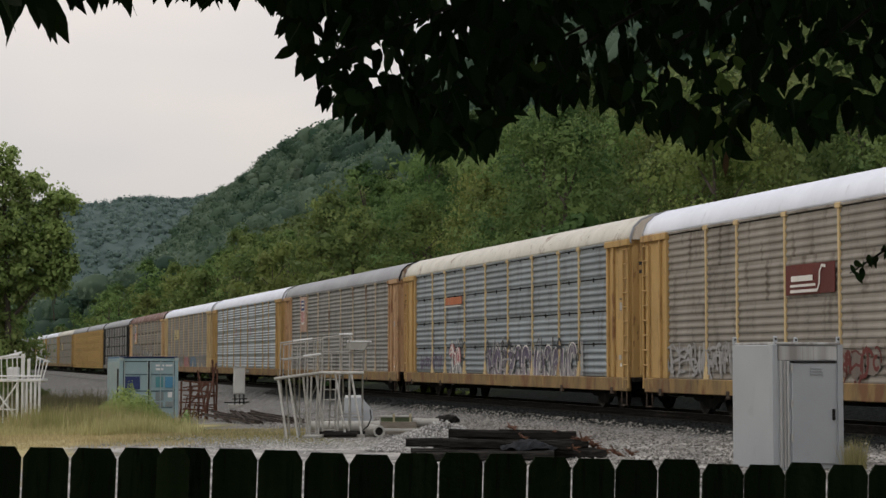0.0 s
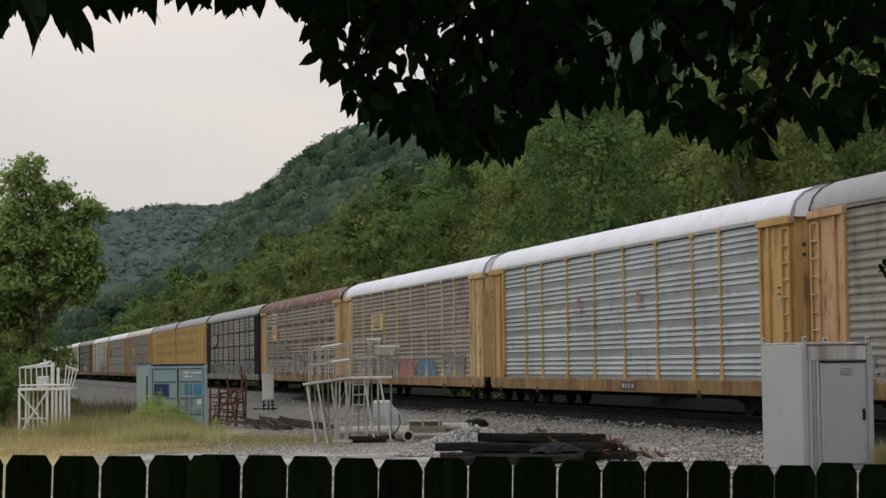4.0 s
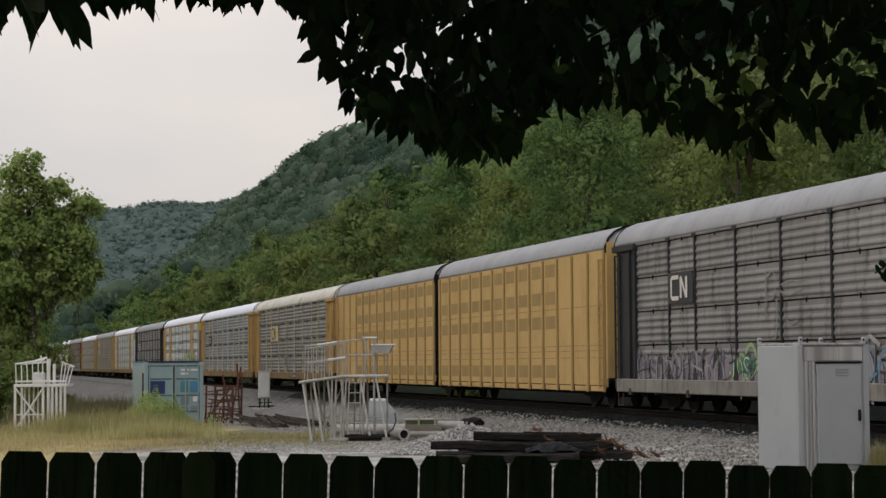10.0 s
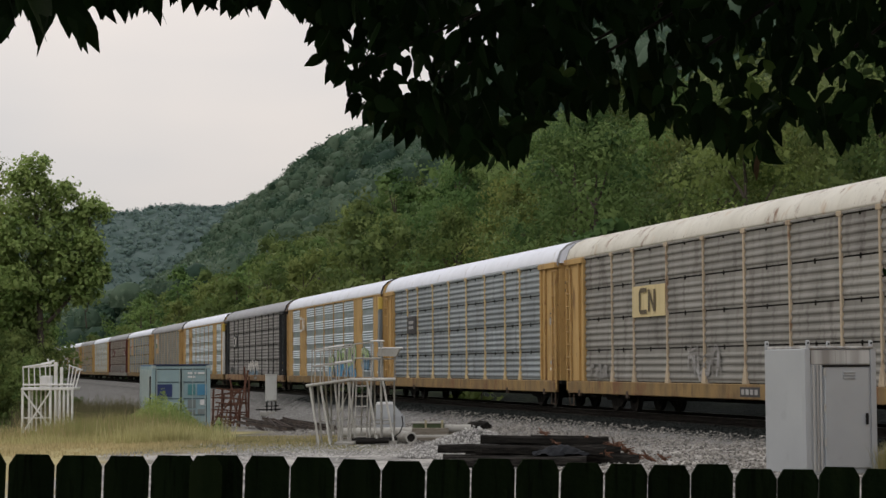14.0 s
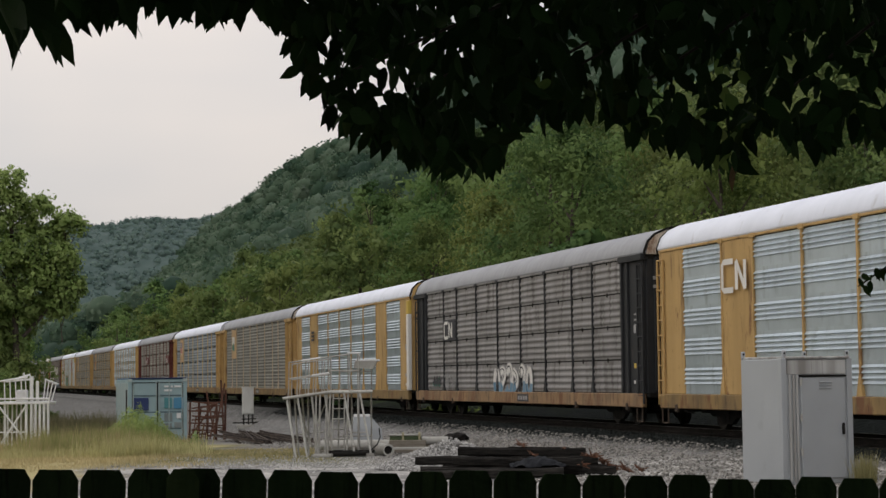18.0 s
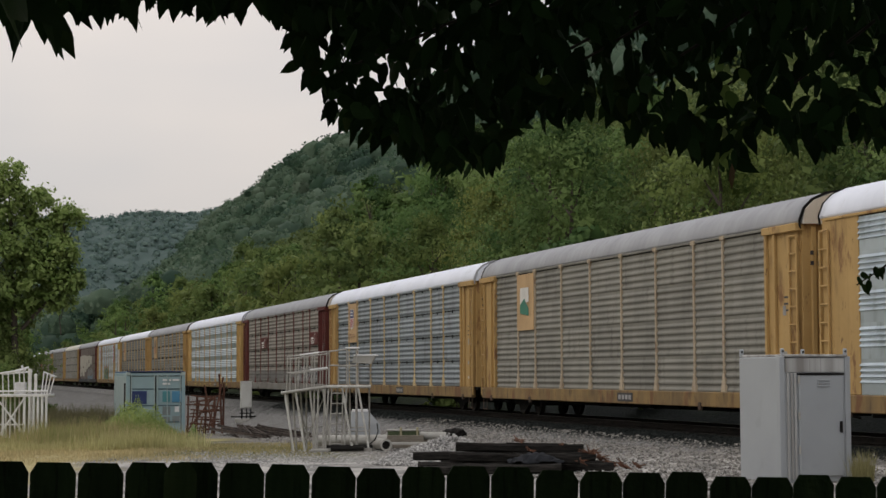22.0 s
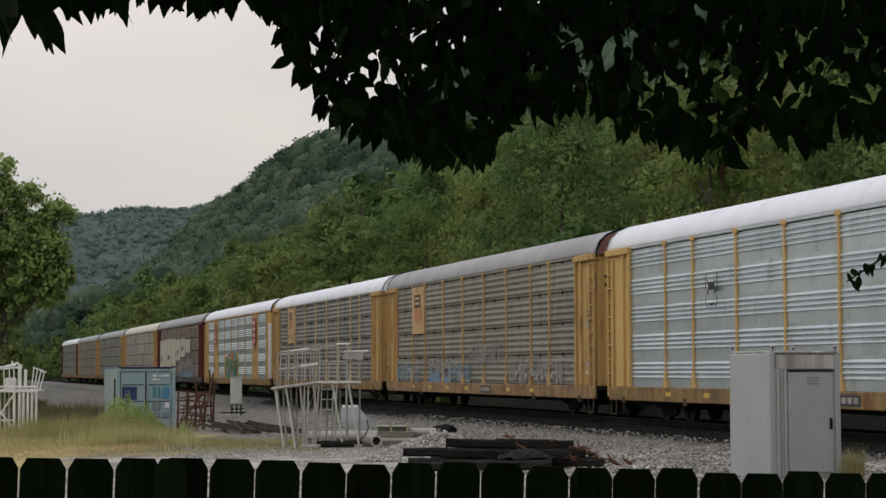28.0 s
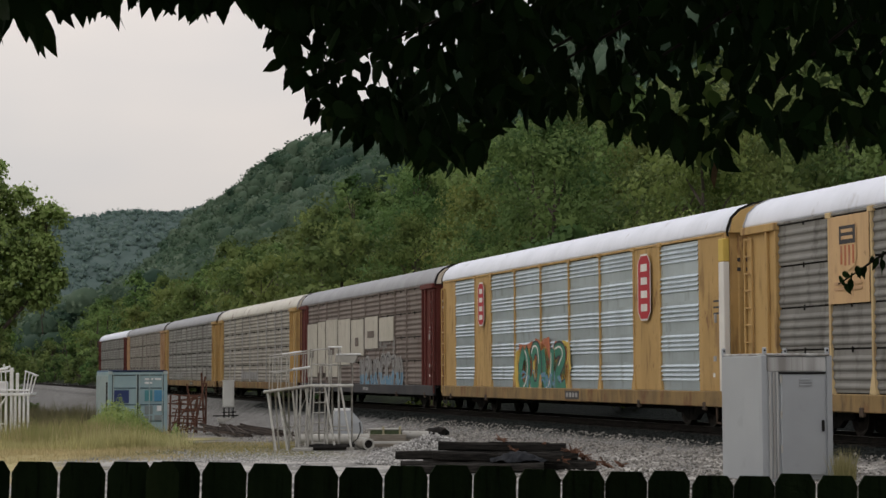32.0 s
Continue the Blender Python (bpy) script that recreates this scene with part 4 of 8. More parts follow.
def rib_car(c):
    """A solid-sided car of an articulated pair: smooth plates, pressed mesh squares and outside stakes."""
    car = new("freight_car")
    tagged(car, c["label"], "freight car", "cars of the train")
    half = c["half"]
    part("underframe", underframe_mesh(half), None, car, "black dirty underframe, shade under the car in its colour")
    truck(car, c["truck"] * (half - 2.6))
    truck(car, -c["truck"] * (half + 0.35)) if c["truck"] > 0 else None
    part("roof", roof_mesh("grey_roof", half - 0.06), None, car)
    part("side_wall", Mesh().box(-half + 0.1, half - 0.1, -W - 0.01, -W + 0.06, SILL0 + 0.12, EAVE - 0.02, 0.01), PAINT["gold_paint"], car)
    part("far_side", Mesh().box(-half + 0.1, half - 0.1, W - 0.06, W, SILL0 + 0.12, EAVE, 0.01), PAINT["gold_paint"], car)
    n = 13
    step = (2 * half - 0.4) / n
    tooth = cached("stake", lambda: Mesh().box(-0.05, 0.035, -W - 0.085, -W, SILL0 - 0.04, EAVE - 0.06, 0.01).data("stake", PAINT["gold_paint"]))
    # the shadow line along each stake is a flat dark brown strip
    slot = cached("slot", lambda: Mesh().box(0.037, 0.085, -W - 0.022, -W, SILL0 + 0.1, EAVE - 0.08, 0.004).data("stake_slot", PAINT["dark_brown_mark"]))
    rivets = cached(("rivets", round(step, 2)), lambda: rivet_row(step))
    foot = cached("foot", lambda: Mesh().box(-0.62, 0.62, -W - 0.02, -W + 0.05, SILL0 - 0.02, SILL0 + 0.14, 0.008).data("foot", PAINT["gold_paint"]))
    grid = cached(("grid", round(step, 2)), lambda: Mesh().box(0.26, step - 0.22, -W - 0.018, -W - 0.008, 0, 0.44, 0.004).data("mesh_panel", PAINT["gold_mesh"]))
    # black strip on the plate stands for shade in the notch
    lip = cached(("lip", round(step, 2)), lambda: Mesh().box(0.04, step - 0.04, -W - 0.016, -W + 0.05, SILL0 + 0.15, SILL0 + 0.18, 0.0).data("notch", M_DARK))
    for i in range(n + 1):
        x = -half + 0.2 + i * step
        part("stake", tooth, None, car, m=pose(x, 0, 0))
        part("stake_slot", slot, None, car, "dark strip for the shade beside the stake", m=pose(x, 0, 0))
        if i < n:
            for z in (1.62, 1.85, 2.02, 3.3):
                part("rivet_row", rivets, None, car, m=pose(x, 0, z))
            part("foot", foot, None, car, m=pose(x + step / 2, 0, 0))
            part("notch", lip, None, car, m=pose(x, 0, 0))
        if (c["truck"] > 0 and 0 <= i < n - 3) or (c["truck"] < 0 and 2 < i < n):
            for z in (0.95, 2.65, 3.5, 4.45):
                part("mesh_panel", grid, None, car, m=pose(x, 0, z))
    for s in (-1, 1):
        e0, e1 = sorted((s * (half - 0.12), s * (half - 0.02)))
        outer = s == c["truck"]
        part("roof_rim", roof_rim_mesh(M_DARK), None, car, "black curved rim at the roof's end", m=pose(s * (half - 0.05), 0, 0))
        part("end_wall", Mesh().box(e0, e1, -W, W, SILL1, EAVE + 0.2, 0.01), PAINT["gold_paint"] if outer else M_DARK, car)
        if outer:
            ladder(car, s * (half - 0.4) - 0.21, PAINT["yellow_paint"])
            part("end_hood", Mesh().box(*sorted((s * (half - 0.4), s * (half + 0.05))), -1.2, 1.2, EAVE, EAVE + 0.5, 0.12), PAINT["white_paint"], car)
            part("coupler", coupler_mesh(), None, car, m=pose(s * (half + 0.02), 0, 0, 0, 0, 0 if s > 0 else 180))
    decals(car, c, bay_edges(BAYS, half))
    return car


def shield(ms_list, x, z, w, h, y):
    """A shield outline, wide at the top and pointed below."""
    pts = [(-0.5, 0.86), (-0.36, 1.0), (-0.16, 0.93), (0, 1.0), (0.16, 0.93), (0.36, 1.0), (0.5, 0.86), (0.46, 0.55), (0.5, 0.3), (0.4, 0.1), (0, 0.0), (-0.4, 0.1), (-0.5, 0.3), (-0.46, 0.55)]
    ms_list.add([(x + p * w, y, z + q * h) for p, q in pts], [tuple(range(len(pts)))])


def decals(car, c, edges):
    y, yg = -W - 0.10, -W - 0.054          # signs stand before the posts, paint lies on the ribs
    rng = random.Random(c["seed"])
    mid = lambda i: (edges[i] + edges[i + 1]) / 2
    for kind, *a in c.get("marks", ()):
        if kind == "plate":            # bay, z0, z1, colour, share of the bay
            i, z0, z1, col, k = a
            w = (edges[i + 1] - edges[i]) * k / 2
            part("sign_plate", slab(mid(i) - w, mid(i) + w, z0, z1), PAINT[col], car)
        elif kind == "shield":
            i, z0, h, w = a
            ms = Mesh()
            shield(ms, mid(i), z0, w, h, y - 0.006)
            ms.f = [q[::-1] for q in ms.f]
            field, crest, line = ("peach_paint", "charcoal_paint", "orange_paint") if c.get("faded") else ("white_paint", "blue_paint", "red_paint")
            part("shield", ms, PAINT[field], car, "painted shield, plain colours")
            part("shield_top", slab(mid(i) - w * 0.44, mid(i) + w * 0.44, z0 + h * 0.56, z0 + h * 0.93, y - 0.014, 0.006, 0.001), PAINT[crest], car)
            for k in range(4):
                xx = mid(i) - w * 0.33 + k * w * 0.22
                part("shield_stripe", slab(xx - w * 0.05, xx + w * 0.05, z0 + h * (0.10 + 0.03 * abs(k - 1.5)), z0 + h * 0.53, y - 0.014, 0.006, 0.001), PAINT[line], car)
            for k in range(2):
                part("shield_bar", slab(mid(i) - w * 0.32, mid(i) + w * 0.32, z0 + h * (0.65 + 0.14 * k), z0 + h * (0.72 + 0.14 * k), y - 0.02, 0.005, 0.001), PAINT[field], car)
        elif kind == "bars":           # x centre by bay, z, width, number, height, colour
            i, z0, w, n, hh, col = a
            for k in range(n):
                part("mark_bar", slab(mid(i) - w / 2, mid(i) + w / 2, z0 + k * hh * 1.7, z0 + k * hh * 1.7 + hh, y - 0.012, 0.006, 0.001), PAINT[col], car)
        elif kind == "trio":           # three bent strokes side by side
            i, z0, w, h, col = a
            for k in range(3):
                ms, x, g = Mesh(), mid(i) - w / 2 + w * (k + 0.5) / 3, w / 9
                pts = [(x + g, z0 + h * 0.85), (x, z0 + h), (x - g, z0 + h * (0.8 if k < 2 else 1)), (x - g * (1 if k == 0 else 0.2), z0 + h * 0.5), (x + g * (0.2 if k else -1), z0 + h * 0.45), (x + g * (1 if k else -1), z0 + h * 0.2), (x, z0), (x - g * (1 if k else -1), z0 + h * 0.15)]
                ribbon(ms, pts, y - 0.012, h * 0.24)
                part("emblem", ms, PAINT[col], car, "plain bent-stroke emblem")
        elif kind == "badge":          # a small dark outline with a shape in it
            i, z0, w, h = a
            x, ms = mid(i), Mesh()
            for q in (-1, 1):
                ribbon(ms, [(x + q * w * 0.32, z0), (x + q * w * 0.5, z0 + h * 0.06), (x + q * w * 0.46, z0 + h * 0.3)], y - 0.012, 0.055)
                ribbon(ms, [(x + q * w * 0.5, z0 + h * 0.5), (x + q * w * 0.52, z0 + h * 0.9), (x + q * w * 0.44, z0 + h)], y - 0.012, 0.05)
                ribbon(ms, [(x + q * w * 0.38, z0 + h * 0.36), (x + q * w * 0.2, z0 + h * 0.62), (x + q * w * 0.36, z0 + h * 0.8)], y - 0.012, 0.08)
            ribbon(ms, [(x - w * 0.24, z0 + h * 0.05), (x + w * 0.24, z0 + h * 0.05)], y - 0.013, 0.05)
            ribbon(ms, [(x - w * 0.2, z0 + h * 0.62), (x + w * 0.2, z0 + h * 0.62)], y - 0.014, 0.2)
            part("emblem", ms, PAINT["charcoal_paint"], car, "small dark outlined emblem")
        elif kind == "monogram":       # two bent strokes on a plate
            i, z0, s, col = a
            ms = Mesh()
            x = mid(i)
            ribbon(ms, [(x - s * 0.10, z0 + s), (x - s * 0.92, z0 + s), (x - s * 1.04, z0 + s * 0.9), (x - s * 1.04, z0 + s * 0.1), (x - s * 0.92, z0), (x - s * 0.10, z0)], y - 0.012, s * 0.2)
            ribbon(ms, [(x + s * 0.18, z0), (x + s * 0.18, z0 + s)], y - 0.012, s * 0.24)
            ribbon(ms, [(x + s * 0.18, z0 + s), (x + s * 0.88, z0 + s * 0.02)], y - 0.013, s * 0.2)
            ribbon(ms, [(x + s * 0.90, z0), (x + s * 0.90, z0 + s)], y - 0.014, s * 0.24)
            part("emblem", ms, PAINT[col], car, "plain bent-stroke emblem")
        elif kind == "swoosh":         # curved emblem
            i, z0, s, col, w = a
            ms, x = Mesh(), mid(i)
            ribbon(ms, [(x - 0.9 * w, z0), (x + 0.4 * w, z0), (x + 0.5 * w, z0 + 0.25 * s), (x + 0.52 * w, z0 + 0.7 * s), (x + 0.62 * w, z0 + 0.95 * s), (x + 0.8 * w, z0 + 0.9 * s)], y - 0.012, 0.12 * s)
            ribbon(ms, [(x - 0.9 * w, z0 + 0.22 * s), (x + 0.33 * w, z0 + 0.22 * s)], y - 0.013, 0.1 * s)
            ribbon(ms, [(x - 0.85 * w, z0 + 0.5 * s), (x + 0.2 * w, z0 + 0.5 * s)], y - 0.014, 0.22 * s)
            part("emblem", ms, PAINT[col], car, "plain curved emblem")
        elif kind == "flag":           # pale upper and green lower triangles
            i, z0, w, h = a
            x = mid(i)
            part("emblem", Mesh().add([(x - w / 2, y - 0.012, z0 + h), (x - w / 2, y - 0.012, z0 + h * 0.4), (x + w / 2, y - 0.012, z0 + h * 0.5), (x + w / 2, y - 0.012, z0 + h)], [(0, 1, 2, 3)]), PAINT["white_paint"], car)
            part("emblem", Mesh().add([(x - w / 2, y - 0.016, z0 + h * 0.4), (x - w / 2, y - 0.016, z0 + 0.1 * h), (x + w / 2, y - 0.016, z0), (x + w / 2, y - 0.016, z0 + h * 0.25), (x, y - 0.016, z0 + h * 0.62)], [(0, 1, 2, 3, 4)]), PAINT["green_paint"], car)
        elif kind == "octagon":        # red sign with pale bars
            i, z0, w, h = a
            x, ch = mid(i), w * 0.25
            oc = lambda g, yy: [(x - w / 2 + g, yy, z0 + ch), (x - w / 2 + ch, yy, z0 + g), (x + w / 2 - ch, yy, z0 + g), (x + w / 2 - g, yy, z0 + ch), (x + w / 2 - g, yy, z0 + h - ch), (x + w / 2 - ch, yy, z0 + h - g), (x - w / 2 + ch, yy, z0 + h - g), (x - w / 2 + g, yy, z0 + h - ch)]
            part("sign_rim", Mesh().add(oc(0, y - 0.008), [tuple(range(8))]), PAINT["white_paint"], car)
            part("sign_face", Mesh().add(oc(0.05, y - 0.012), [tuple(range(8))]), PAINT["red_paint"], car)
            for k in range(4):
                part("mark_bar", slab(x - w * 0.24, x + w * 0.24, z0 + h * (0.14 + 0.2 * k), z0 + h * (0.25 + 0.2 * k), y - 0.018, 0.005, 0.001), PAINT["white_paint"], car)
        elif kind == "bubble":         # fat outlined strokes: shares of the side, z0, z1, upper, lower, outline
            f0, f1, z0, z1, up, low, line = a
            L = edges[-1] - edges[0]
            fat_strokes(car, edges[0] + f0 * L, edges[0] + f1 * L, z0, z1, yg, rng, PAINT[up], PAINT[low], PAINT[line], PAINT["white_paint" if line == "charcoal_paint" else "charcoal_paint"])
        elif kind == "tag":            # painted tag: x0, x1 as shares of the side, z0, z1, fill, line colours
            f0, f1, z0, z1, fill, *lines = a
            L = edges[-1] - edges[0]
            x0, x1 = edges[0] + f0 * L, edges[0] + f1 * L
            if fill:
                n = max(1, int((x1 - x0) / ((z1 - z0) * 0.8)))
                for k in range(n):
                    ms = Mesh()
                    aa, bb = x0 + (x1 - x0) * k / n, x0 + (x1 - x0) * (k + 1.08) / n
                    blob(ms, aa, bb, z0 + rng.uniform(0, 0.15), z1 - rng.uniform(0, 0.25), yg - 0.002 * (k % 2), rng)
                    part("graffiti_fill", ms, PAINT[fill], car)
            for q, col in enumerate(lines):
                letters(car, PAINT[col], x0, x1, z0, z1, yg - 0.003 - 0.004 * q, rng, 0.055 if q else 0.085)


def car(label, roof, panel, post, end, seed, marks=(), **more):
    d = dict(label=label, roof=roof, panel=panel, post=post, end=end, sill=more.pop("sill", "sill_yellow"), rail=more.pop("rail", panel), seed=seed, marks=marks)
    d.update(more)
    return d


Y, T = "yellow_paint", "tan_paint"
CARS = []
CARS.append(car("white-roofed rack car with brown-grey panels and red emblem plate", "white_roof", "brown_panel", "pale_yellow_paint", Y, 1,
        [("plate", 3, 3.05, 3.77, "maroon_paint", 0.9), ("swoosh", 3, 3.13, 0.6, "white_paint", 1.1), ("tag", 0.0, 0.2, 1.0, 1.95, None, "pale_paint", "pale_paint"), ("tag", 0.4, 0.52, 1.0, 1.8, "maroon_panel", "maroon_paint")], seam=False, ribs=5))
CARS.append(car("cream-roofed rack car with grey panels and a dark tag", "cream_roof", "blue_steel", "pale_yellow_paint", Y, 2,
        [("plate", 2, 3.68, 3.98, "orange_paint", 0.85), ("bars", 2, 3.60, 2.3, 1, 0.05, "white_paint"), ("bubble", 0.23, 0.31, 0.62, 2.2, "pink_paint", "pale_paint", "charcoal_paint"), ("tag", 0.23, 0.31, 0.7, 2.3, None, "charcoal_paint", "white_paint"), ("bubble", 0.46, 0.88, 0.62, 2.0, "violet_paint", "wash_paint", "white_paint"), ("tag", 0.44, 0.9, 0.8, 2.2, None, "charcoal_paint", "pale_paint"), ("tag", 0.04, 0.18, 1.1, 1.7, None, "violet_paint")]))
CARS.append(car("grey-roofed rack car with dull panels and a shield plate", "grey_roof", "grey_panel", "cream_post", T, 3,
        [("plate", 1, 3.05, 4.98, "faded_pink", 0.9), ("shield", 1, 3.4, 1.48, 0.98), ("tag", 0.02, 0.2, 1.0, 1.7, None, "faint_paint")], seam=False, ribs=5))
CARS.append(car("white-roofed rack car with bright silver ribbed panels and yellow posts", "white_roof", "ribbed_steel", "yellow_paint", Y, 4,
        [("bars", 3, 3.1, 0.3, 3, 0.12, "pink_paint"), ("bars", 5, 3.1, 0.3, 3, 0.12, "pink_paint")], ribs=4, rows=5))
CARS.append(car("white-roofed rack car with brown panels and coloured tags", "white_roof", "brown_panel", "pale_yellow_paint", "pale_yellow_paint", 5,
        [("plate", 2, 3.2, 4.0, "cream_sign", 0.92), ("trio", 2, 3.50, 1.7, 0.4, "dark_brown_mark"), ("bars", 2, 3.33, 1.5, 1, 0.08, "dark_brown_mark"), ("tag", 0.1, 0.3, 1.0, 1.8, None, "faint_paint"), ("bubble", 0.3, 0.45, 0.8, 1.8, "faint_paint", "faint_paint", "pale_paint"), ("bubble", 0.46, 0.59, 0.7, 1.85, "pink_paint", "pink_paint", "pale_paint"), ("bubble", 0.61, 0.76, 0.6, 1.85, "sky_paint", "sky_paint", "violet_paint"), ("bubble", 0.8, 0.96, 0.9, 2.0, "faint_paint", "faint_paint", "pale_paint")], seam=False, ribs=5, sill="sill_tan"))
CARS.append(car("rusty-roofed rack car with tan posts, a shield plate and pale tags", "rust_roof", "brown_panel", "cream_post", "peach_paint", 6,
        [("plate", 1, 3.1, 4.98, "peach_paint", 0.95), ("shield", 1, 3.28, 1.62, 1.35), ("tag", 0.02, 0.42, 1.0, 2.0, None, "pale_paint", "cream_block"), ("bubble", 0.42, 0.74, 1.0, 2.35, "faint_paint", "pale_paint", "pale_paint"), ("tag", 0.44, 0.72, 1.1, 2.3, None, "white_paint", "charcoal_paint"), ("tag", 0.02, 0.36, 2.2, 3.1, None, "faint_paint", "pale_paint")], sill="sill_tan", flat_end=True))
CARS.append(car("grey-roofed rack car with black ends and a long coloured tag", "grey_roof", "dark_panel", "black_paint", "black_paint", 7,
        [("plate", 1, 3.15, 4.05, "charcoal_paint", 0.95), ("monogram", 1, 3.30, 0.6, "white_paint"), ("tag", 0.0, 0.98, 0.55, 1.85, "wash_paint"), ("tag", 0.0, 0.3, 0.62, 1.85, None, "violet_paint", "pale_paint", "charcoal_paint"), ("bubble", 0.31, 0.56, 0.66, 1.7, "green_paint", "wash_paint", "charcoal_paint"), ("tag", 0.3, 0.6, 0.62, 1.8, None, "lime_paint", "charcoal_paint"), ("tag", 0.62, 0.98, 0.62, 2.0, None, "pale_paint", "charcoal_paint", "sky_paint"), ("tag", 0.38, 0.46, 2.3, 3.9, None, "faint_paint")], sill="sill_grey", door="black_paint"))
CARS.append(dict(label="gold solid-sided rack car with stakes, front of a pair", half=10.75, truck=1, seed=8, marks=()))
CARS.append(dict(label="gold solid-sided rack car with stakes, rear of a pair", half=10.75, truck=-1, seed=9, marks=()))
CARS.append(car("cream-roofed rack car with rust streaks and a cream emblem plate", "cream_roof", "grey_panel", "cream_post", Y, 10,
        [("plate", 2, 2.95, 3.9, "cream_sign", 0.98), ("monogram", 2, 3.10, 0.66, "dark_brown_mark"), ("tag", 0.02, 0.1, 1.05, 1.55, None, "faint_paint"), ("tag", 0.39, 0.49, 1.1, 2.0, None, "pale_paint", "faint_paint")]))
CARS.append(car("white-roofed rack car with blue-grey panels and a dark plate", "white_roof", "blue_steel", "pale_yellow_paint", Y, 11,
        [("plate", 1, 3.0, 3.8, "charcoal_paint", 0.9), ("bars", 1, 3.2, 0.9, 2, 0.14, "pale_paint")]))
CARS.append(car("white-roofed rack car with broad yellow plates and a blue tag", "white_roof", "silver_panel", Y, Y, 12,
        [("monogram", 1, 3.7, 0.75, "white_paint"), ("bubble", 0.51, 0.57, 0.7, 2.2, "lime_paint", "azure_paint", "charcoal_paint"), ("bubble", 0.60, 0.83, 0.62, 2.65, "lime_paint", "azure_paint", "charcoal_paint"), ("bubble", 0.88, 0.96, 1.3, 2.5, "lime_paint", "sky_paint", "charcoal_paint")], wide=(1, 7), rail=Y, ribs=4, rows=5, grouped=True, hood="gold_paint", pole=True, guard="blue_steel"))
CARS.append(car("grey-roofed rack car with black ends and white and blue tags", "grey_roof", "dark_panel", "black_paint", "black_paint", 13,
        [("plate", 1, 3.0, 3.85, "charcoal_paint", 0.95), ("monogram", 1, 3.12, 0.6, "white_paint"), ("tag", 0.04, 0.09, 1.1, 1.6, "green_paint", "charcoal_paint"), ("tag", 0.12, 0.2, 1.0, 1.7, None, "pale_paint"), ("bubble", 0.42, 0.62, 0.62, 1.95, "white_paint", "sky_paint", "pale_paint")], sill="sill_tan"))
CARS.append(car("white-roofed rack car with broad yellow plates and silver ribbed panels", "white_roof", "silver_panel", Y, Y, 14,
        [("bars", 1, 3.6, 0.8, 3, 0.12, "charcoal_paint")], wide=(1, 7), rail=Y, ribs=4, rows=5, grouped=True, hood="gold_paint", pole=True))
CARS.append(car("grey-roofed rack car with dull panels and a white and green emblem", "grey_roof", "sage_panel", "cream_post", Y, 15,
        [("plate", 1, 3.0, 4.98, "peach_paint", 0.95), ("flag", 1, 3.5, 1.0, 1.0)], seam=False, ribs=5))
CARS.append(car("white-roofed rack car with grey panels and a tan shield plate", "white_roof", "blue_steel", "pale_yellow_paint", Y, 16,
        [("plate", 1, 3.05, 4.98, "peach_paint", 0.95), ("shield", 1, 3.68, 1.05, 0.85), ("bars", 1, 3.3, 1.3, 2, 0.07, "tan_paint")]))
CARS.append(car("maroon rack car with a grey roof and white emblems", "grey_roof", "brown_panel", "maroon_paint", "maroon_paint", 17,
        [("plate", 2, 3.1, 3.8, "maroon_paint", 0.9), ("swoosh", 2, 3.2, 0.5, "white_paint", 0.65), ("plate", 8, 3.1, 3.8, "maroon_paint", 0.8), ("swoosh", 8, 3.2, 0.5, "white_paint", 0.65), ("tag", 0.05, 0.7, 1.0, 1.75, None, "faint_paint", "faint_paint"), ("bubble", 0.73, 0.98, 1.0, 1.95, "pale_paint", "pale_paint", "charcoal_paint")], sill="sill_grey"))
CARS.append(car("white-roofed rack car with bright silver ribbed panels and a dark emblem", "white_roof", "silver_panel", "gold_paint", "gold_paint", 18,
        [("badge", 2, 3.15, 0.75, 0.85)], ribs=4, rows=5, grouped=True))
CARS.append(car("grey-roofed rack car with yellow ends and pale tags", "grey_roof", "sage_panel", "yellow_paint", Y, 19,
        [("plate", 1, 3.0, 4.98, "peach_paint", 0.95), ("shield", 1, 3.25, 1.5, 1.1), ("tag", 0.0, 0.16, 0.95, 1.75, None, "pale_paint", "sky_paint"), ("bubble", 0.23, 0.36, 0.9, 1.9, "faint_paint", "sky_paint", "pale_paint"), ("tag", 0.36, 0.48, 0.95, 1.8, None, "pale_paint", "sky_paint"), ("tag", 0.48, 0.66, 1.6, 2.5, None, "pale_paint", "faint_paint"), ("tag", 0.7, 0.95, 0.95, 1.8, None, "pale_paint", "faint_paint")], sill="sill_tan", faded=True, hood="rust_roof"))
CARS.append(car("white-roofed rack car with brown-grey panels and a tan shield plate", "white_roof", "dull_panel", "pale_yellow_paint", Y, 20,
        [("plate", 1, 3.0, 4.98, "peach_paint", 0.95), ("shield", 1, 3.72, 1.1, 0.85), ("bars", 1, 3.3, 1.3, 2, 0.07, "tan_paint")], faded=True))
CARS.append(car("white-roofed yellow rack car with red signs and green tag", "white_roof", "silver_panel", Y, Y, 21,
        [("octagon", 1, 3.2, 0.8, 1.6), ("octagon", 7, 2.95, 1.0, 1.9), ("tag", 0.31, 0.57, 0.6, 2.6, "yellow_mark"), ("tag", 0.33, 0.56, 0.9, 2.8, "orange_paint"), ("tag", 0.345, 0.545, 0.62, 2.4, "green_paint"), ("bubble", 0.34, 0.55, 0.62, 2.45, "green_paint", "green_paint", "charcoal_paint"), ("tag", 0.35, 0.53, 0.8, 1.5, None, "sky_paint")], wide=(1, 7), rail=Y, ribs=4, rows=5, grouped=True, hood="gold_paint", pole=True))
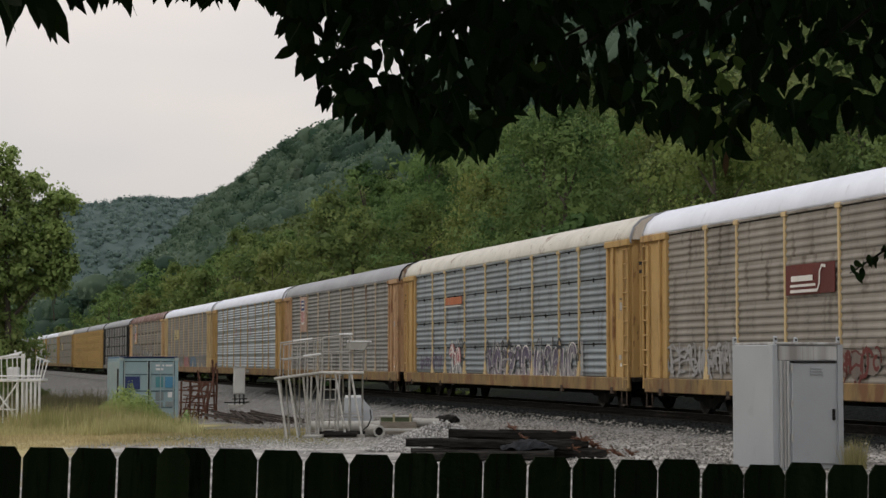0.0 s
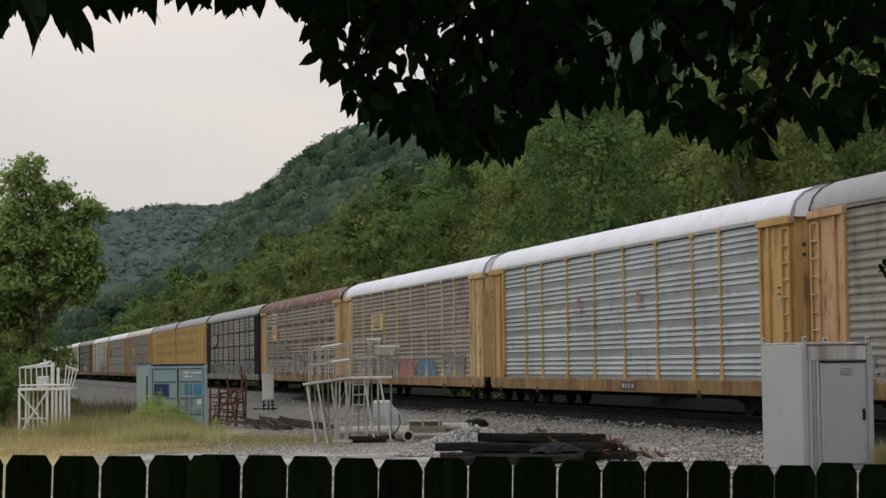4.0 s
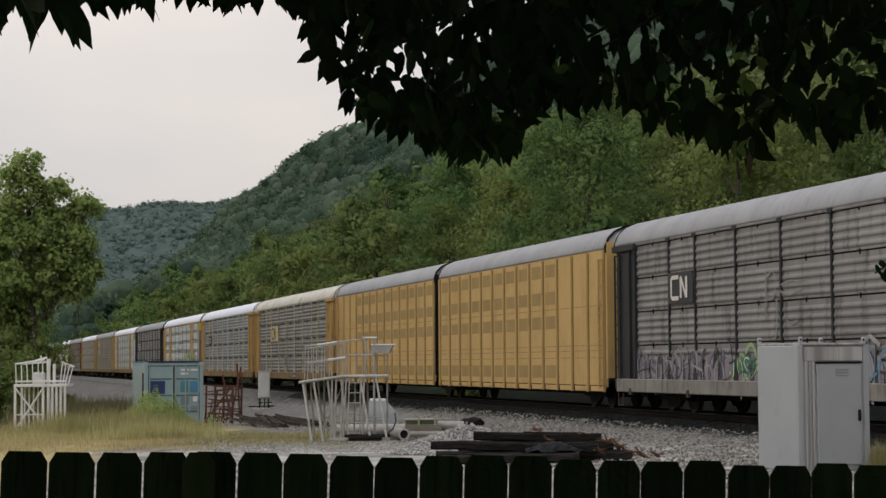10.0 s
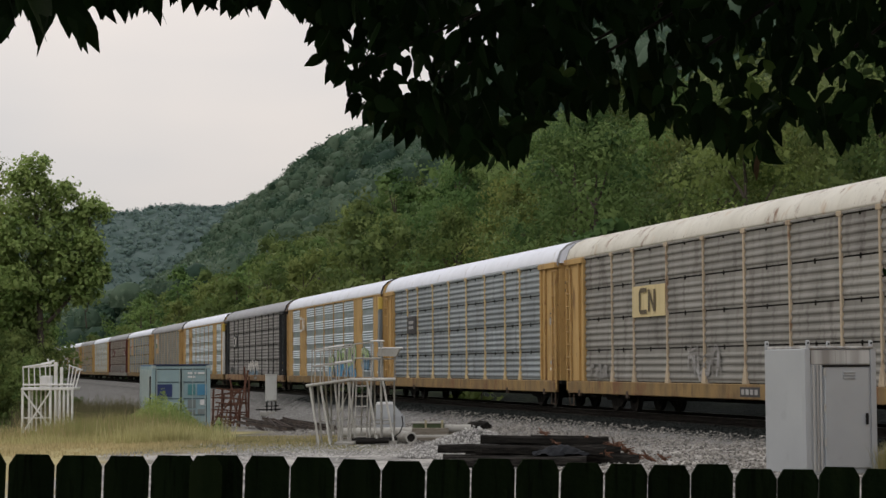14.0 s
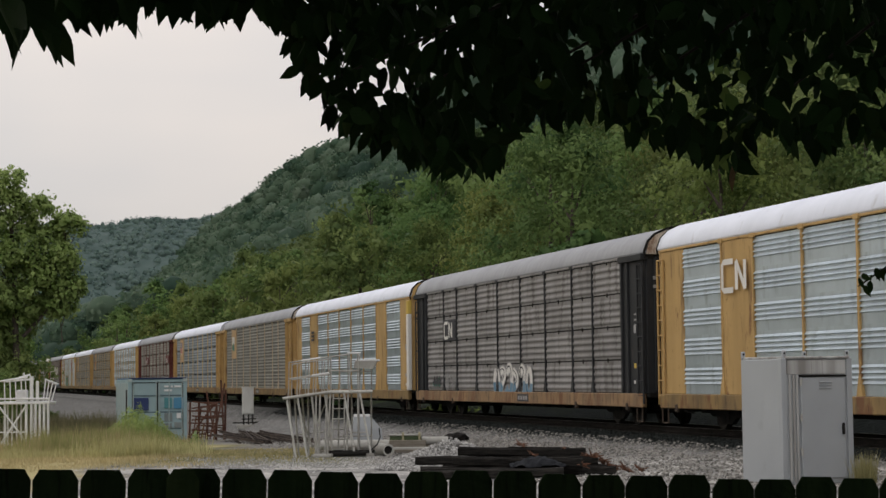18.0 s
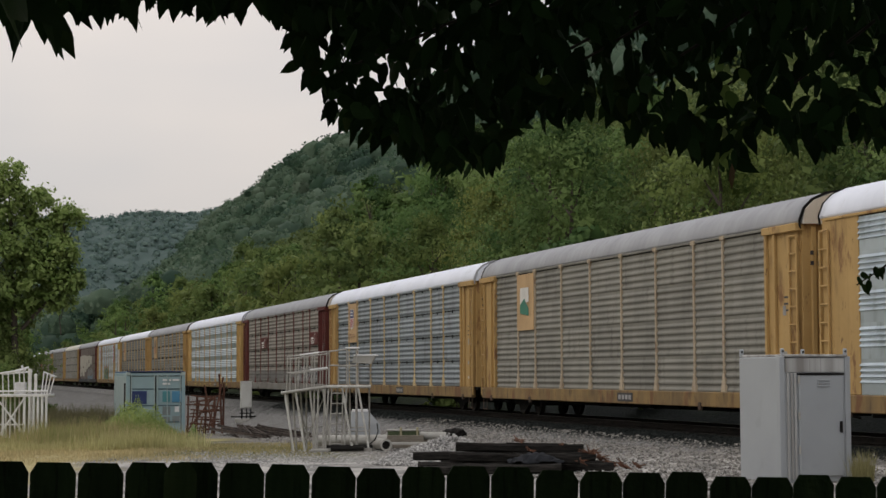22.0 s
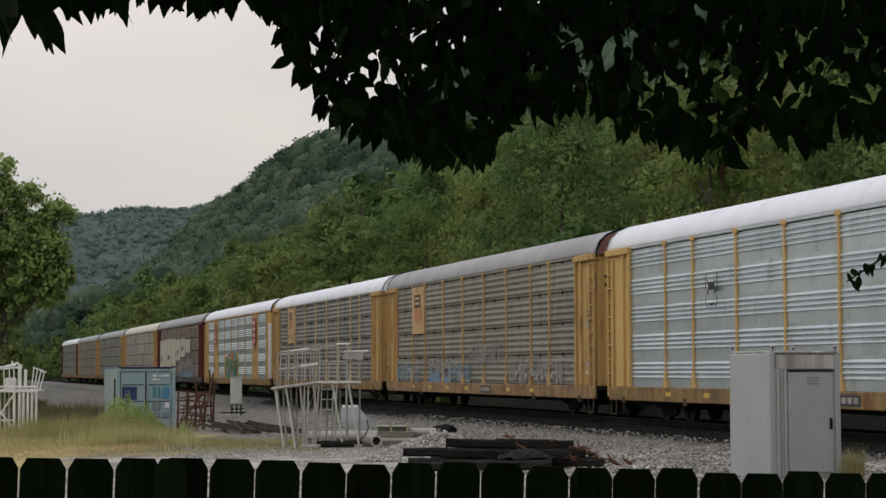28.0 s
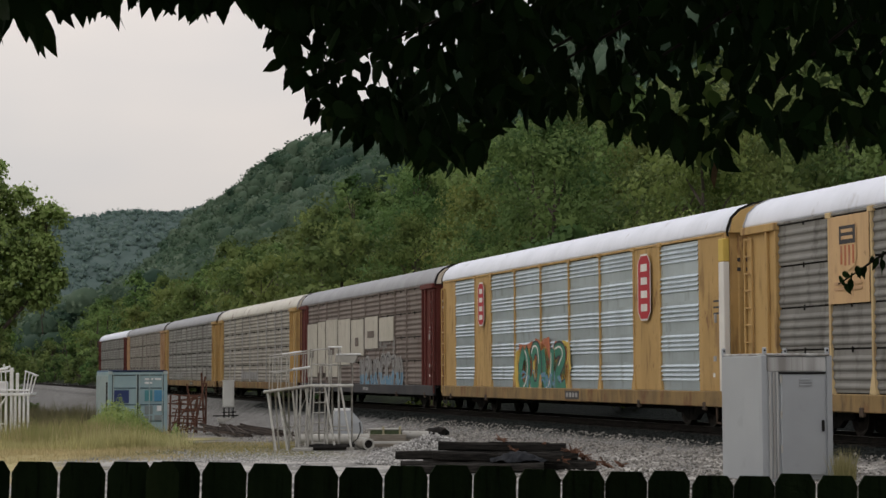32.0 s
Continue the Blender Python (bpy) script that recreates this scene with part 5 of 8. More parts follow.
CARS.append(car("maroon-ended rack car painted over with cream blocks and blue tags", "grey_roof", "maroon_panel", "maroon_panel", "maroon_paint", 22,
        [("plate", 0, 1.3, 4.05, "cream_block", 0.93), ("plate", 1, 1.5, 4.1, "cream_block", 0.9), ("plate", 2, 1.3, 4.15, "cream_block", 0.93), ("plate", 3, 1.9, 4.1, "cream_block", 0.93), ("bars", 0, 2.3, 0.8, 1, 0.45, "maroon_panel"), ("bars", 2, 2.4, 1.5, 1, 0.35, "maroon_panel"), ("bars", 1, 1.35, 1.0, 1, 0.5, "maroon_panel"), ("plate", 4, 2.3, 4.0, "cream_block", 0.9), ("plate", 5, 2.6, 4.05, "cream_block", 0.88), ("plate", 6, 2.9, 3.95, "cream_block", 0.92), ("bars", 5, 3.1, 1.3, 1, 0.3, "maroon_panel"), ("bars", 4, 2.75, 0.7, 1, 0.4, "maroon_panel"), ("tag", 0.45, 0.8, 2.5, 3.2, None, "faint_paint"), ("bubble", 0.52, 0.86, 0.7, 2.3, "faint_paint", "sky_paint", "pale_paint")], sill="charcoal_paint"))
CARS.append(car("cream-roofed rack car with pale panels and yellow ends", "cream_roof", "cream_panel", "pale_paint", Y, 23, [("tag", 0.3, 0.55, 1.0, 1.7, "pale_paint")]))
CARS.append(car("grey-roofed rack car with grey ribbed panels and yellow ends", "grey_roof", "grey_panel", "grey_panel", Y, 24, [("tag", 0.2, 0.35, 1.0, 1.6, None, "pale_paint")]))
CARS.append(car("grey-roofed rack car with brown panels and rusty ends", "grey_roof", "brown_panel", "brown_panel", T, 25))
CARS.append(car("white-roofed last rack car with grey panels and maroon end", "white_roof", "grey_panel", "grey_panel", "maroon_paint", 26))
SHARES = [1.0 if "half" not in c else 0.7776 for c in CARS]
train = []


def build_train():
    s = FIRST - PITCH
    for c, k in zip(CARS, SHARES):
        ob = rib_car(c) if "half" in c else rack_car(c)
        train.append((ob, s + PITCH * k / 2))
        s += PITCH * k


build_train()


# ---------------------------------------------------------------- trees and hills
M_BARK = weathered("bark", (0.06, 0.05, 0.04), (0.11, 0.09, 0.075), 5.0, 0.95, bump=0.8, stretch=(4, 4, 0.7))
M_LEAF = foliage("broad_leaves", (0.050, 0.106, 0.034), (0.178, 0.270, 0.088), through_light=0.4, island=0.25, toned=True)
M_LEAF2 = foliage("yellowing_leaves", (0.072, 0.124, 0.034), (0.205, 0.275, 0.086), through_light=0.4, island=0.25, toned=True)
M_SHRUB = foliage("yard_shrub_leaves", (0.070, 0.140, 0.042), (0.235, 0.345, 0.115), through_light=0.45, island=0.25, toned=True)
# base colour raised to carry the sky's backlight in the corner tree
M_SUNNY = foliage("backlit_pale_leaves", (0.175, 0.275, 0.075), (0.45, 0.555, 0.20), through_light=0.5, island=0.4, toned=True)
M_HILL = foliage("hill_woods", (0.060, 0.112, 0.038), (0.175, 0.252, 0.088), scale=0.06, island=0.1, through_light=0.4, toned=True)
# distance haze is put into these leaf tones: paler and bluer than near leaves
M_HAZY_RIDGE = foliage("ridge_woods", (0.086, 0.138, 0.129), (0.160, 0.225, 0.205), scale=0.03, island=0.1, through_light=0.3, toned=True)
# hillside leaves tinted bluish, the haze being part of the base colour
M_HAZY_HILL = foliage("hazed_distant_woods", (0.050, 0.100, 0.072), (0.158, 0.232, 0.158), scale=0.04, island=0.1, through_light=0.45, toned=True)


def leaf_quads(rng, centers, size, droop=0.0, squash=0.55, facing=None, loose=0.55):
    """Diamond leaves at the centres; facing: the way that they look, more or less."""
    n = len(centers)
    a = rng.normal(size=(n, 3))
    a[:, 2] = a[:, 2] * 0.7 - droop
    a /= np.linalg.norm(a, axis=1, keepdims=True)
    b = np.cross(a, rng.normal(size=(n, 3)))
    if facing is not None:
        w = facing / (np.linalg.norm(facing, axis=1, keepdims=True) + 1e-9) + rng.normal(size=(n, 3)) * loose
        w /= np.linalg.norm(w, axis=1, keepdims=True) + 1e-9
        a = np.cross(w, rng.normal(size=(n, 3)))
        a /= np.linalg.norm(a, axis=1, keepdims=True) + 1e-9
        b = np.cross(w, a)
    b /= np.linalg.norm(b, axis=1, keepdims=True) + 1e-9
    s = size * rng.uniform(0.6, 1.4, (n, 1))
    q = np.stack([centers - a * s * 0.5, centers - b * s * squash * 0.5, centers + a * s * 0.5, centers + b * s * squash * 0.5], 1)
    return q.reshape(-1, 3)


LOW = np.array([(math.cos(a) * math.cos(b), math.sin(a) * math.cos(b), math.sin(b)) for b in (-0.2, 0.35, 0.9) for a in [2 * math.pi * (k + 0.5 * (b > 0)) / 6 for k in range(6)]] + [(0, 0, 1.0)])
LOW_F = np.array([(r * 6 + k, r * 6 + (k + 1) % 6, (r + 1) * 6 + (k + 1) % 6, (r + 1) * 6 + k) for r in range(2) for k in range(6)])
LOW_T = np.array([(12 + k, 12 + (k + 1) % 6, 18) for k in range(6)])


def set_tone(me, tone):
    """Names the tone of each corner point."""
    me.attributes.new("tone", "FLOAT", "POINT").data.foreach_set("value", np.ascontiguousarray(tone, dtype=np.float32))


def crowns_mesh(name, centers, radii, mat, rng, tone):
    """Rounded inner leaf masses of distant trees, one tone each."""
    n, k = len(centers), len(LOW)
    s = rng.uniform(0.8, 1.1, (n, k, 1))
    v = (centers[:, None] + LOW[None] * s * radii[:, None]).reshape(-1, 3)
    step = (k * np.arange(n))[:, None, None]
    me = bpy.data.meshes.new(name)
    me.from_pydata(v.tolist(), [], (LOW_F[None] + step).reshape(-1, 4).tolist() + (LOW_T[None] + step).reshape(-1, 3).tolist())
    me.materials.append(mat)
    me.polygons.foreach_set("use_smooth", [True] * len(me.polygons))
    set_tone(me, np.repeat(tone, k))
    me.update()
    return me


def leaf_mesh(name, quads, mat, ways=None, soft=0.6, tone=None):
    """Loose leaves; ways: the outward directions of their clumps, which soften the shading."""
    me = bpy.data.meshes.new(name)
    me.from_pydata(quads.tolist(), [], np.arange(len(quads)).reshape(-1, 4).tolist())
    me.materials.append(mat)
    if tone is not None:
        set_tone(me, np.repeat(tone, 4))
    me.update()
    if ways is not None:
        p = quads.reshape(-1, 4, 3)
        nn = np.cross(p[:, 1] - p[:, 0], p[:, 3] - p[:, 0])
        nn /= np.linalg.norm(nn, axis=1, keepdims=True) + 1e-9
        w = ways / (np.linalg.norm(ways, axis=1, keepdims=True) + 1e-9)
        w = w * np.where((w * nn).sum(1, keepdims=True) < 0, -1, 1) * soft + nn * (1 - soft)
        w /= np.linalg.norm(w, axis=1, keepdims=True) + 1e-9
        me.polygons.foreach_set("use_smooth", [True] * len(p))
        me.normals_split_custom_set_from_vertices(np.repeat(w, 4, 0).tolist())
    return me


def crown_points(rng, h, r, base, clumps, per, lump=0.3):
    """Places and ways of the outer leaves, and of the larger sprays inside the clumps."""
    pts, ways, mids, mways, tone, mtone = [], [], [], [], [], []
    deep = per // 4
    for _ in range(clumps):
        f = rng.uniform(0, 1) ** 0.8
        z = base + (h - base) * f
        rad = r * (math.sin(math.pi * min(1, 0.18 + 0.82 * f) ** 0.9) ** 0.65) * rng.uniform(0.45, 1.05)
        a = rng.uniform(0, 2 * math.pi)
        lobe = 1 + 0.24 * math.sin(3 * a + h) + 0.16 * math.sin(5 * a + 2.3 * h + f * 4)
        rad *= lobe
        z += (lobe - 1) * (h - base) * 0.22 * f
        c = np.array([math.cos(a) * rad, math.sin(a) * rad, z])
        s = r * lump * rng.uniform(0.6, 1.25)
        d = rng.normal(size=(per, 3))
        d /= np.linalg.norm(d, axis=1, keepdims=True)
        d *= s * rng.uniform(0.6, 1.05, (per, 1)) * np.array([1, 1, 0.72])
        pts.append(c + d)
        ways.append(d + np.array([math.cos(a) * s * 0.5, math.sin(a) * s * 0.5, s * 0.35]))
        mids.append(c + d[:deep] * rng.uniform(0.35, 0.75, (deep, 1)))
        mways.append(ways[-1][:deep])
        q = float(np.clip(rng.normal(0.34, 0.28), -0.2, 1.0))
        tone.append(np.full(per, q))
        mtone.append(np.full(deep, q))
    return [np.concatenate(k) for k in (pts, ways, mids, mways, tone, mtone)]


def tree_parts(seed, h, r, base, clumps, per, size, leaf, core=2.2):
    rng = np.random.default_rng(seed)
    pts, ways, mids, mways, tone, mtone = crown_points(rng, h, r, base, clumps, per)
    outer = leaf_quads(rng, pts, size, squash=0.62, facing=ways)
    crown = leaf_mesh("crown", np.concatenate([outer, leaf_quads(rng, mids, size * core, squash=0.6, facing=mways, loose=0.5)]), leaf, np.concatenate([ways, mways]), 0.7, np.concatenate([tone, mtone]))
    ms = Mesh()
    lean = rng.uniform(-0.3, 0.3, 2)
    ms.bar((0, 0, -0.5), (lean[0], lean[1], h * 0.5), 0.03 * h * 0.6, 8, 0.012 * h)
    ms.bar((lean[0], lean[1], h * 0.5), (lean[0] * 2, lean[1] * 2, h * 0.88), 0.012 * h, 7, 0.03)
    for k in range(6):
        z = h * rng.uniform(0.25, 0.75)
        a = rng.uniform(0, 6.28)
        f = min(1, z / (h * 0.5))
        ms.bar((lean[0] * f, lean[1] * f, z), (math.cos(a) * r * 0.34, math.sin(a) * r * 0.34, z + h * rng.uniform(0.08, 0.2)), 0.10, 6, 0.025)
    return crown, ms.data("trunk", M_BARK)


KINDS = [tree_parts(11, 15, 4.6, 2.0, 54, 50, 0.40, M_LEAF), tree_parts(12, 17, 5.2, 3.0, 56, 50, 0.40, M_LEAF), tree_parts(13, 13, 4.8, 1.5, 54, 50, 0.38, M_LEAF2),
         tree_parts(14, 18, 4.4, 3.0, 54, 50, 0.40, M_LEAF), tree_parts(15, 11, 4.2, 1.0, 50, 50, 0.36, M_LEAF2), tree_parts(16, 16, 5.6, 2.2, 56, 50, 0.42, M_LEAF)]
FINE = [tree_parts(17, 15, 5.0, 1.5, 100, 84, 0.23, M_LEAF, 1.9), tree_parts(18, 17, 5.2, 2.0, 104, 84, 0.23, M_LEAF, 1.9), tree_parts(19, 13, 5.0, 1.0, 96, 84, 0.22, M_LEAF2, 1.9), tree_parts(20, 16, 5.6, 1.5, 106, 84, 0.235, M_LEAF, 1.9)]
MID = [tree_parts(25, 15, 4.8, 1.6, 44, 30, 0.52, M_LEAF, 1.9), tree_parts(26, 17, 5.2, 2.0, 44, 30, 0.52, M_LEAF, 1.9), tree_parts(27, 13, 4.8, 1.2, 42, 30, 0.50, M_LEAF2, 1.9)]
BUSH = [tree_parts(21, 5.0, 2.8, 0.2, 24, 40, 0.34, M_LEAF), tree_parts(22, 4.0, 2.4, 0.1, 22, 40, 0.32, M_LEAF2), tree_parts(23, 6.5, 2.8, 0.3, 26, 40, 0.34, M_LEAF)]


def plant(kind, x, y, turn, scale, name="tree", label="leafy green broadleaf tree on the wooded slope", group="trees along the track", sink=0.3):
    t = thing(name, pose(x, y, gz(x, y) - sink, 0, 0, turn) @ Matrix.Scale(scale, 4), label, "tree" if name == "tree" else "bush", group)
    part("trunk", kind[1], None, t)
    part("crown", kind[0], None, t)
    return t


def build_near_woods():
    rng = random.Random(31)
    for i in range(40):
        u = 440 + i * 13
        x, y = uv(u, 30 + rng.uniform(-1, 6))
        plant(rng.choice(BUSH), x, y, rng.uniform(0, 360), rng.uniform(1.2, 2.0), "bush", "dense green bush at the foot of the slope", "bushes along the track")
    for v, n, lo, hi, pick in ((28.3, 44, 0.6, 0.95, BUSH), (31.5, 32, 0.7, 1.2, BUSH), (38, 37, 0.75, 1.0, KINDS), (46, 37, 0.85, 1.12, KINDS), (56, 34, 0.9, 1.2, KINDS)):
        for i in range(n):
            u = 48 + (i + rng.uniform(-0.35, 0.35)) * (400.0 / n) * (1 + 0.012 * i)
            x, y = uv(u, v + rng.uniform(-3, 3))
            k = rng.choice(FINE if pick is KINDS and u < 165 else MID if pick is KINDS and u > 240 else pick)
            if pick is BUSH:
                plant(k, x, y, rng.uniform(0, 360), rng.uniform(lo, hi), "bush", "dense green bush at the foot of the slope", "bushes along the track")
            else:
                plant(k, x, y, rng.uniform(0, 360), rng.uniform(lo, hi))


build_near_woods()


def far_woods(name, places, size, per, lobes, leaf, hgt, rad, seed, label, vary=0.26, core=0.72):
    """Many distant trees as one mass: a loose shell of sprays round a few rounded lobes in each crown."""
    rng = np.random.default_rng(seed)
    n, k = len(places), lobes + 1
    hs, rs = rng.uniform(*hgt, n), rng.uniform(*rad, n)
    up = rs * rng.uniform(0.85, 1.3, n)
    ax = np.stack([rs, rs, up], -1)
    mids = np.stack([places[:, 0], places[:, 1], places[:, 2] + hs - up], -1)
    tone = np.clip(rng.normal(0.36, vary, n) + 0.6 * vary * np.sin(places[:, 0] * 0.021) * np.sin(places[:, 1] * 0.017), -0.15, 0.95)
    base = new(name, crowns_mesh(name, mids, ax * core, leaf, rng, tone))
    tagged(base, label, "woods", kind="stuff")
    d = rng.normal(size=(n, k, 3))
    d[:, :, 2] = np.abs(d[:, :, 2]) * 0.9 - 0.1
    d /= np.linalg.norm(d, axis=2, keepdims=True)
    d[:, 0] = 0
    cen = mids[:, None] + d * ax[:, None] * rng.uniform(0.45, 0.7, (n, k, 1))
    rad_l = ax[:, None] * rng.uniform(0.35, 0.55, (n, k, 1))
    rad_l[:, 0] = ax * 0.8
    pick = rng.integers(0, k, (n, per))
    rows = np.arange(n)[:, None]
    w = rng.normal(size=(n, per, 3))
    w[:, :, 2] = np.abs(w[:, :, 2]) - 0.35
    w /= np.linalg.norm(w, axis=2, keepdims=True)
    c = cen[rows, pick] + w * rad_l[rows, pick] * rng.uniform(0.8, 1.12, (n, per, 1))
    way = w * 0.7 + (c - mids[:, None]) / ax[:, None] * 0.6 + np.array([0, 0, 0.45])
    quads = leaf_quads(rng, c.reshape(-1, 3), size, squash=0.85, facing=way.reshape(-1, 3), loose=0.9)
    leaf_tone = tone[:, None] + rng.normal(0, 0.06, (n, per))
    tagged(part("outer_leaves", leaf_mesh("outer_leaves", quads, leaf, way.reshape(-1, 3), 0.93, leaf_tone.ravel()), None, base), kind="stuff")


def spread(rng, u0, u1, v0, v1, n):
    u, v = rng.uniform(u0, u1, n), rng.uniform(v0, v1, n)
    return np.stack([-u * ST + v * CT, u * CT + v * ST, height(u, v)], -1)


def canopy_sheet(name, u0, u1, v0, v1, step, lift, mat, seed, label):
    """The closed leaf roof of distant woods between the single crowns: a lumpy sheet over the slope."""
    rng = np.random.default_rng(seed)
    us, vs = np.arange(u0, u1, step), np.arange(v0, v1, step)
    U, V = np.meshgrid(us, vs, indexing="ij")
    U, V = U + rng.uniform(-0.3, 0.3, U.shape) * step, V + rng.uniform(-0.3, 0.3, V.shape) * step
    Z = height(U, V) + lift + rng.uniform(-0.3, 0.3, U.shape) * step
    Z += lift * 0.16 * (np.sin(U * 0.31 + 2 * np.sin(V * 0.13)) * np.sin(V * 0.37 + 2 * np.sin(U * 0.11)) + np.sin(U * 0.083) * np.sin(V * 0.11 + 1))
    verts = np.stack([-U * ST + V * CT, U * CT + V * ST, Z], -1).reshape(-1, 3)
    a, c = U.shape
    i, j = np.meshgrid(np.arange(a - 1), np.arange(c - 1), indexing="ij")
    k = (i * c + j).ravel()
    me = bpy.data.meshes.new(name)
    me.from_pydata(verts.tolist(), [], np.stack([k, k + c, k + c + 1, k + 1], -1).tolist())
    me.materials.append(mat)
    me.polygons.foreach_set("use_smooth", [True] * len(me.polygons))
    set_tone(me, rng.uniform(0.15, 0.5, len(verts)))
    me.update()
    tagged(new(name, me), label, "woods", kind="stuff")


def build_far_woods():
    rng = np.random.default_rng(41)
    a = spread(rng, 90, 520, 62, 120, 520)
    far_woods("slope_woods", a, 0.72, 240, 9, M_HILL, (12, 19), (4.5, 7.0), 42, "dense broadleaf woods covering the lower slope")
    b = np.concatenate([spread(rng, 350, 800, 110, 270, 1300), spread(rng, 500, 800, 30, 110, 420)])
    far_woods("hill_woods", b, 1.05, 110, 6, M_HAZY_HILL, (10, 25), (5.0, 9.0), 43, "dark green woods on the steep hillside", 0.26, 0.78)
    b = np.concatenate([spread(rng, 800, 1500, 110, 275, 1600), spread(rng, 800, 1200, 30, 110, 450), spread(rng, 1200, 1900, 20, 280, 1000)])
    far_woods("far_hill_woods", b, 1.6, 56, 6, M_HAZY_HILL, (9, 26), (5.0, 9.5), 45, "dark green woods on the far hillside", 0.26, 0.78)
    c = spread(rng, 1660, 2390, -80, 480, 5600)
    far_woods("ridge_woods", c, 1.9, 22, 5, M_HAZY_RIDGE, (9, 17), (4.5, 8.0), 44, "blue-green woods on the far ridge, haze in their colour", 0.22, 0.66)


build_far_woods()
canopy_sheet("ridge_canopy", 1640, 2400, -90, 490, 8, 8.6, M_HAZY_RIDGE, 46, "closed canopy of the far ridge woods, haze in its colour")
canopy_sheet("hill_canopy", 330, 1900, 70, 275, 9, 10.0, M_HAZY_HILL, 47, "closed dark green canopy of the hillside woods")


def build_lobed_tree():
    """The tall tree at the yard's corner: an open crown of separate boughs, thin at the top."""
    x0, y0 = -24.2, 106.0
    t = thing("tree", pose(x0, y0, gz(x0, y0) - 0.2), "tall broadleaf tree with pale yellow-green sparse top", "tree", "trees beside the yard")
    rng = np.random.default_rng(53)
    # boughs: across, height, radius, sprays
    boughs = [(-0.45, 14.5, 1.05, 26), (-1.4, 13.9, 0.95, 20), (-0.5, 13.2, 1.2, 34), (1.25, 13.1, 0.8, 22), (0.1, 12.2, 0.9, 26), (2.55, 12.35, 0.75, 22), (3.35, 12.1, 0.5, 10), (-1.5, 12.3, 1.1, 30),
              (1.7, 11.4, 1.0, 34), (0.3, 10.7, 1.7, 62), (-1.4, 10.5, 1.6, 52), (-2.7, 9.8, 1.5, 44), (2.6, 10.2, 0.95, 34), (1.7, 9.3, 1.35, 52), (2.85, 8.6, 0.9, 40), (0.3, 8.3, 1.9, 66), (-1.7, 8.0, 2.0, 60), (2.2, 7.7, 1.1, 40), (-0.3, 6.6, 1.7, 46), (-2.6, 6.2, 1.6, 40)]
    pts, ways, tone, tips = [], [], [], []
    for bx, bz, r, n in boughs:
        by = rng.uniform(-0.6, 0.6) * r
        tips.append((bx, by, bz))
        for _ in range(n):
            d = rng.normal(size=3)
            d /= np.linalg.norm(d)
            c = np.array([bx, by, bz]) + d * r * 0.86 * rng.uniform(0.35, 1.0) ** 0.7 * np.array([1, 1.1, 0.95])
            k = 26 if bz > 11.8 else 34
            e = rng.normal(size=(k, 3)) * np.array([0.22, 0.22, 0.17])
            pts.append(c + e)
            ways.append(e * 2 + d * 0.5 + np.array([0, 0, 0.9]))
            # tone rises with bough height, painting the light on the upper crown
            tone.append(np.full(k, rng.normal(0.30 + 0.04 * (bz - 6), 0.18)) + rng.normal(0, 0.08, k))
    pts, ways = np.concatenate(pts), np.concatenate(ways)
    part("crown", leaf_mesh("crown", leaf_quads(rng, pts, 0.25, squash=0.7, facing=ways, loose=0.6), M_SUNNY, ways, 0.7, np.concatenate(tone)), None, t)
    wood = Mesh()
    wood.bar((0.1, 0, -0.4), (-0.2, 0, 6.0), 0.26, 9, 0.18).bar((-0.2, 0, 6.0), (-0.6, 0.1, 13.6), 0.18, 8, 0.03)
    wood.bar((-0.15, 0, 5.4), (2.2, 0.1, 8.0), 0.12, 8, 0.09).bar((2.2, 0.1, 8.0), (2.6, 0.0, 11.6), 0.09, 8, 0.03)
    part("trunk", wood, M_BARK, t)
    for bx, by, bz in tips:
        sx = 2.4 if bx > 1.3 and bz < 12.6 else -0.35
        part("limb", Mesh().bar((sx, 0.1, max(3.0, bz - 2.2)), (bx, by, bz), 0.04, 6, 0.012), M_BARK, t)
    # a bare dead bough beside it
    dead = Mesh()
    dead.bar((-1.0, 0, 9.0), (-3.2, 0.2, 11.6), 0.05, 6, 0.02)
    for k in range(6):
        f = 0.35 + 0.12 * k
        a = Vector((-1.0 - 2.2 * f, 0.2 * f, 9.0 + 2.6 * f))
        dead.bar(a, a + Vector((rng.uniform(-0.7, 0.4), 0, rng.uniform(0.3, 1.0))), 0.02, 5, 0.006)
    part("dead_limb", dead, M_BARK, t)


def build_left_trees():
    tall = tree_parts(51, 15.6, 4.7, 4.9, 190, 110, 0.19, M_SUNNY, 2.0)
    low = tree_parts(52, 9.0, 4.0, 0.4, 110, 80, 0.24, M_SHRUB, 2.0)
    build_lobed_tree()
    for x, y, s, k, r in ((-23.7, 101, 0.40, low, 10), (-22.9, 100, 0.30, low, 70), (-24.9, 103, 0.56, low, 200), (-25.9, 107, 0.72, low, 150), (-27.0, 104, 0.6, low, 0), (-28.6, 112, 0.6, low, 130), (-27.2, 100, 0.5, low, 60), (-29.5, 118, 0.9, low, 80), (-30.5, 113, 1.0, tall, 140), (-27.6, 112, 0.7, low, 200), (-33, 120, 1.1, low, 30)):
        plant(k, x, y, r, s, label="dense green tree behind the metal stand", group="trees beside the yard")
    rng = random.Random(8)
    for i in range(16):
        y = 118 + i * 9
        x = -0.2206 * y - 4.5 - rng.uniform(0, 4)
        plant(rng.choice(BUSH), x, y, rng.uniform(0, 360), rng.uniform(0.9, 1.4), "bush", "dark green bush beside the track", "bushes along the track")


build_left_trees()


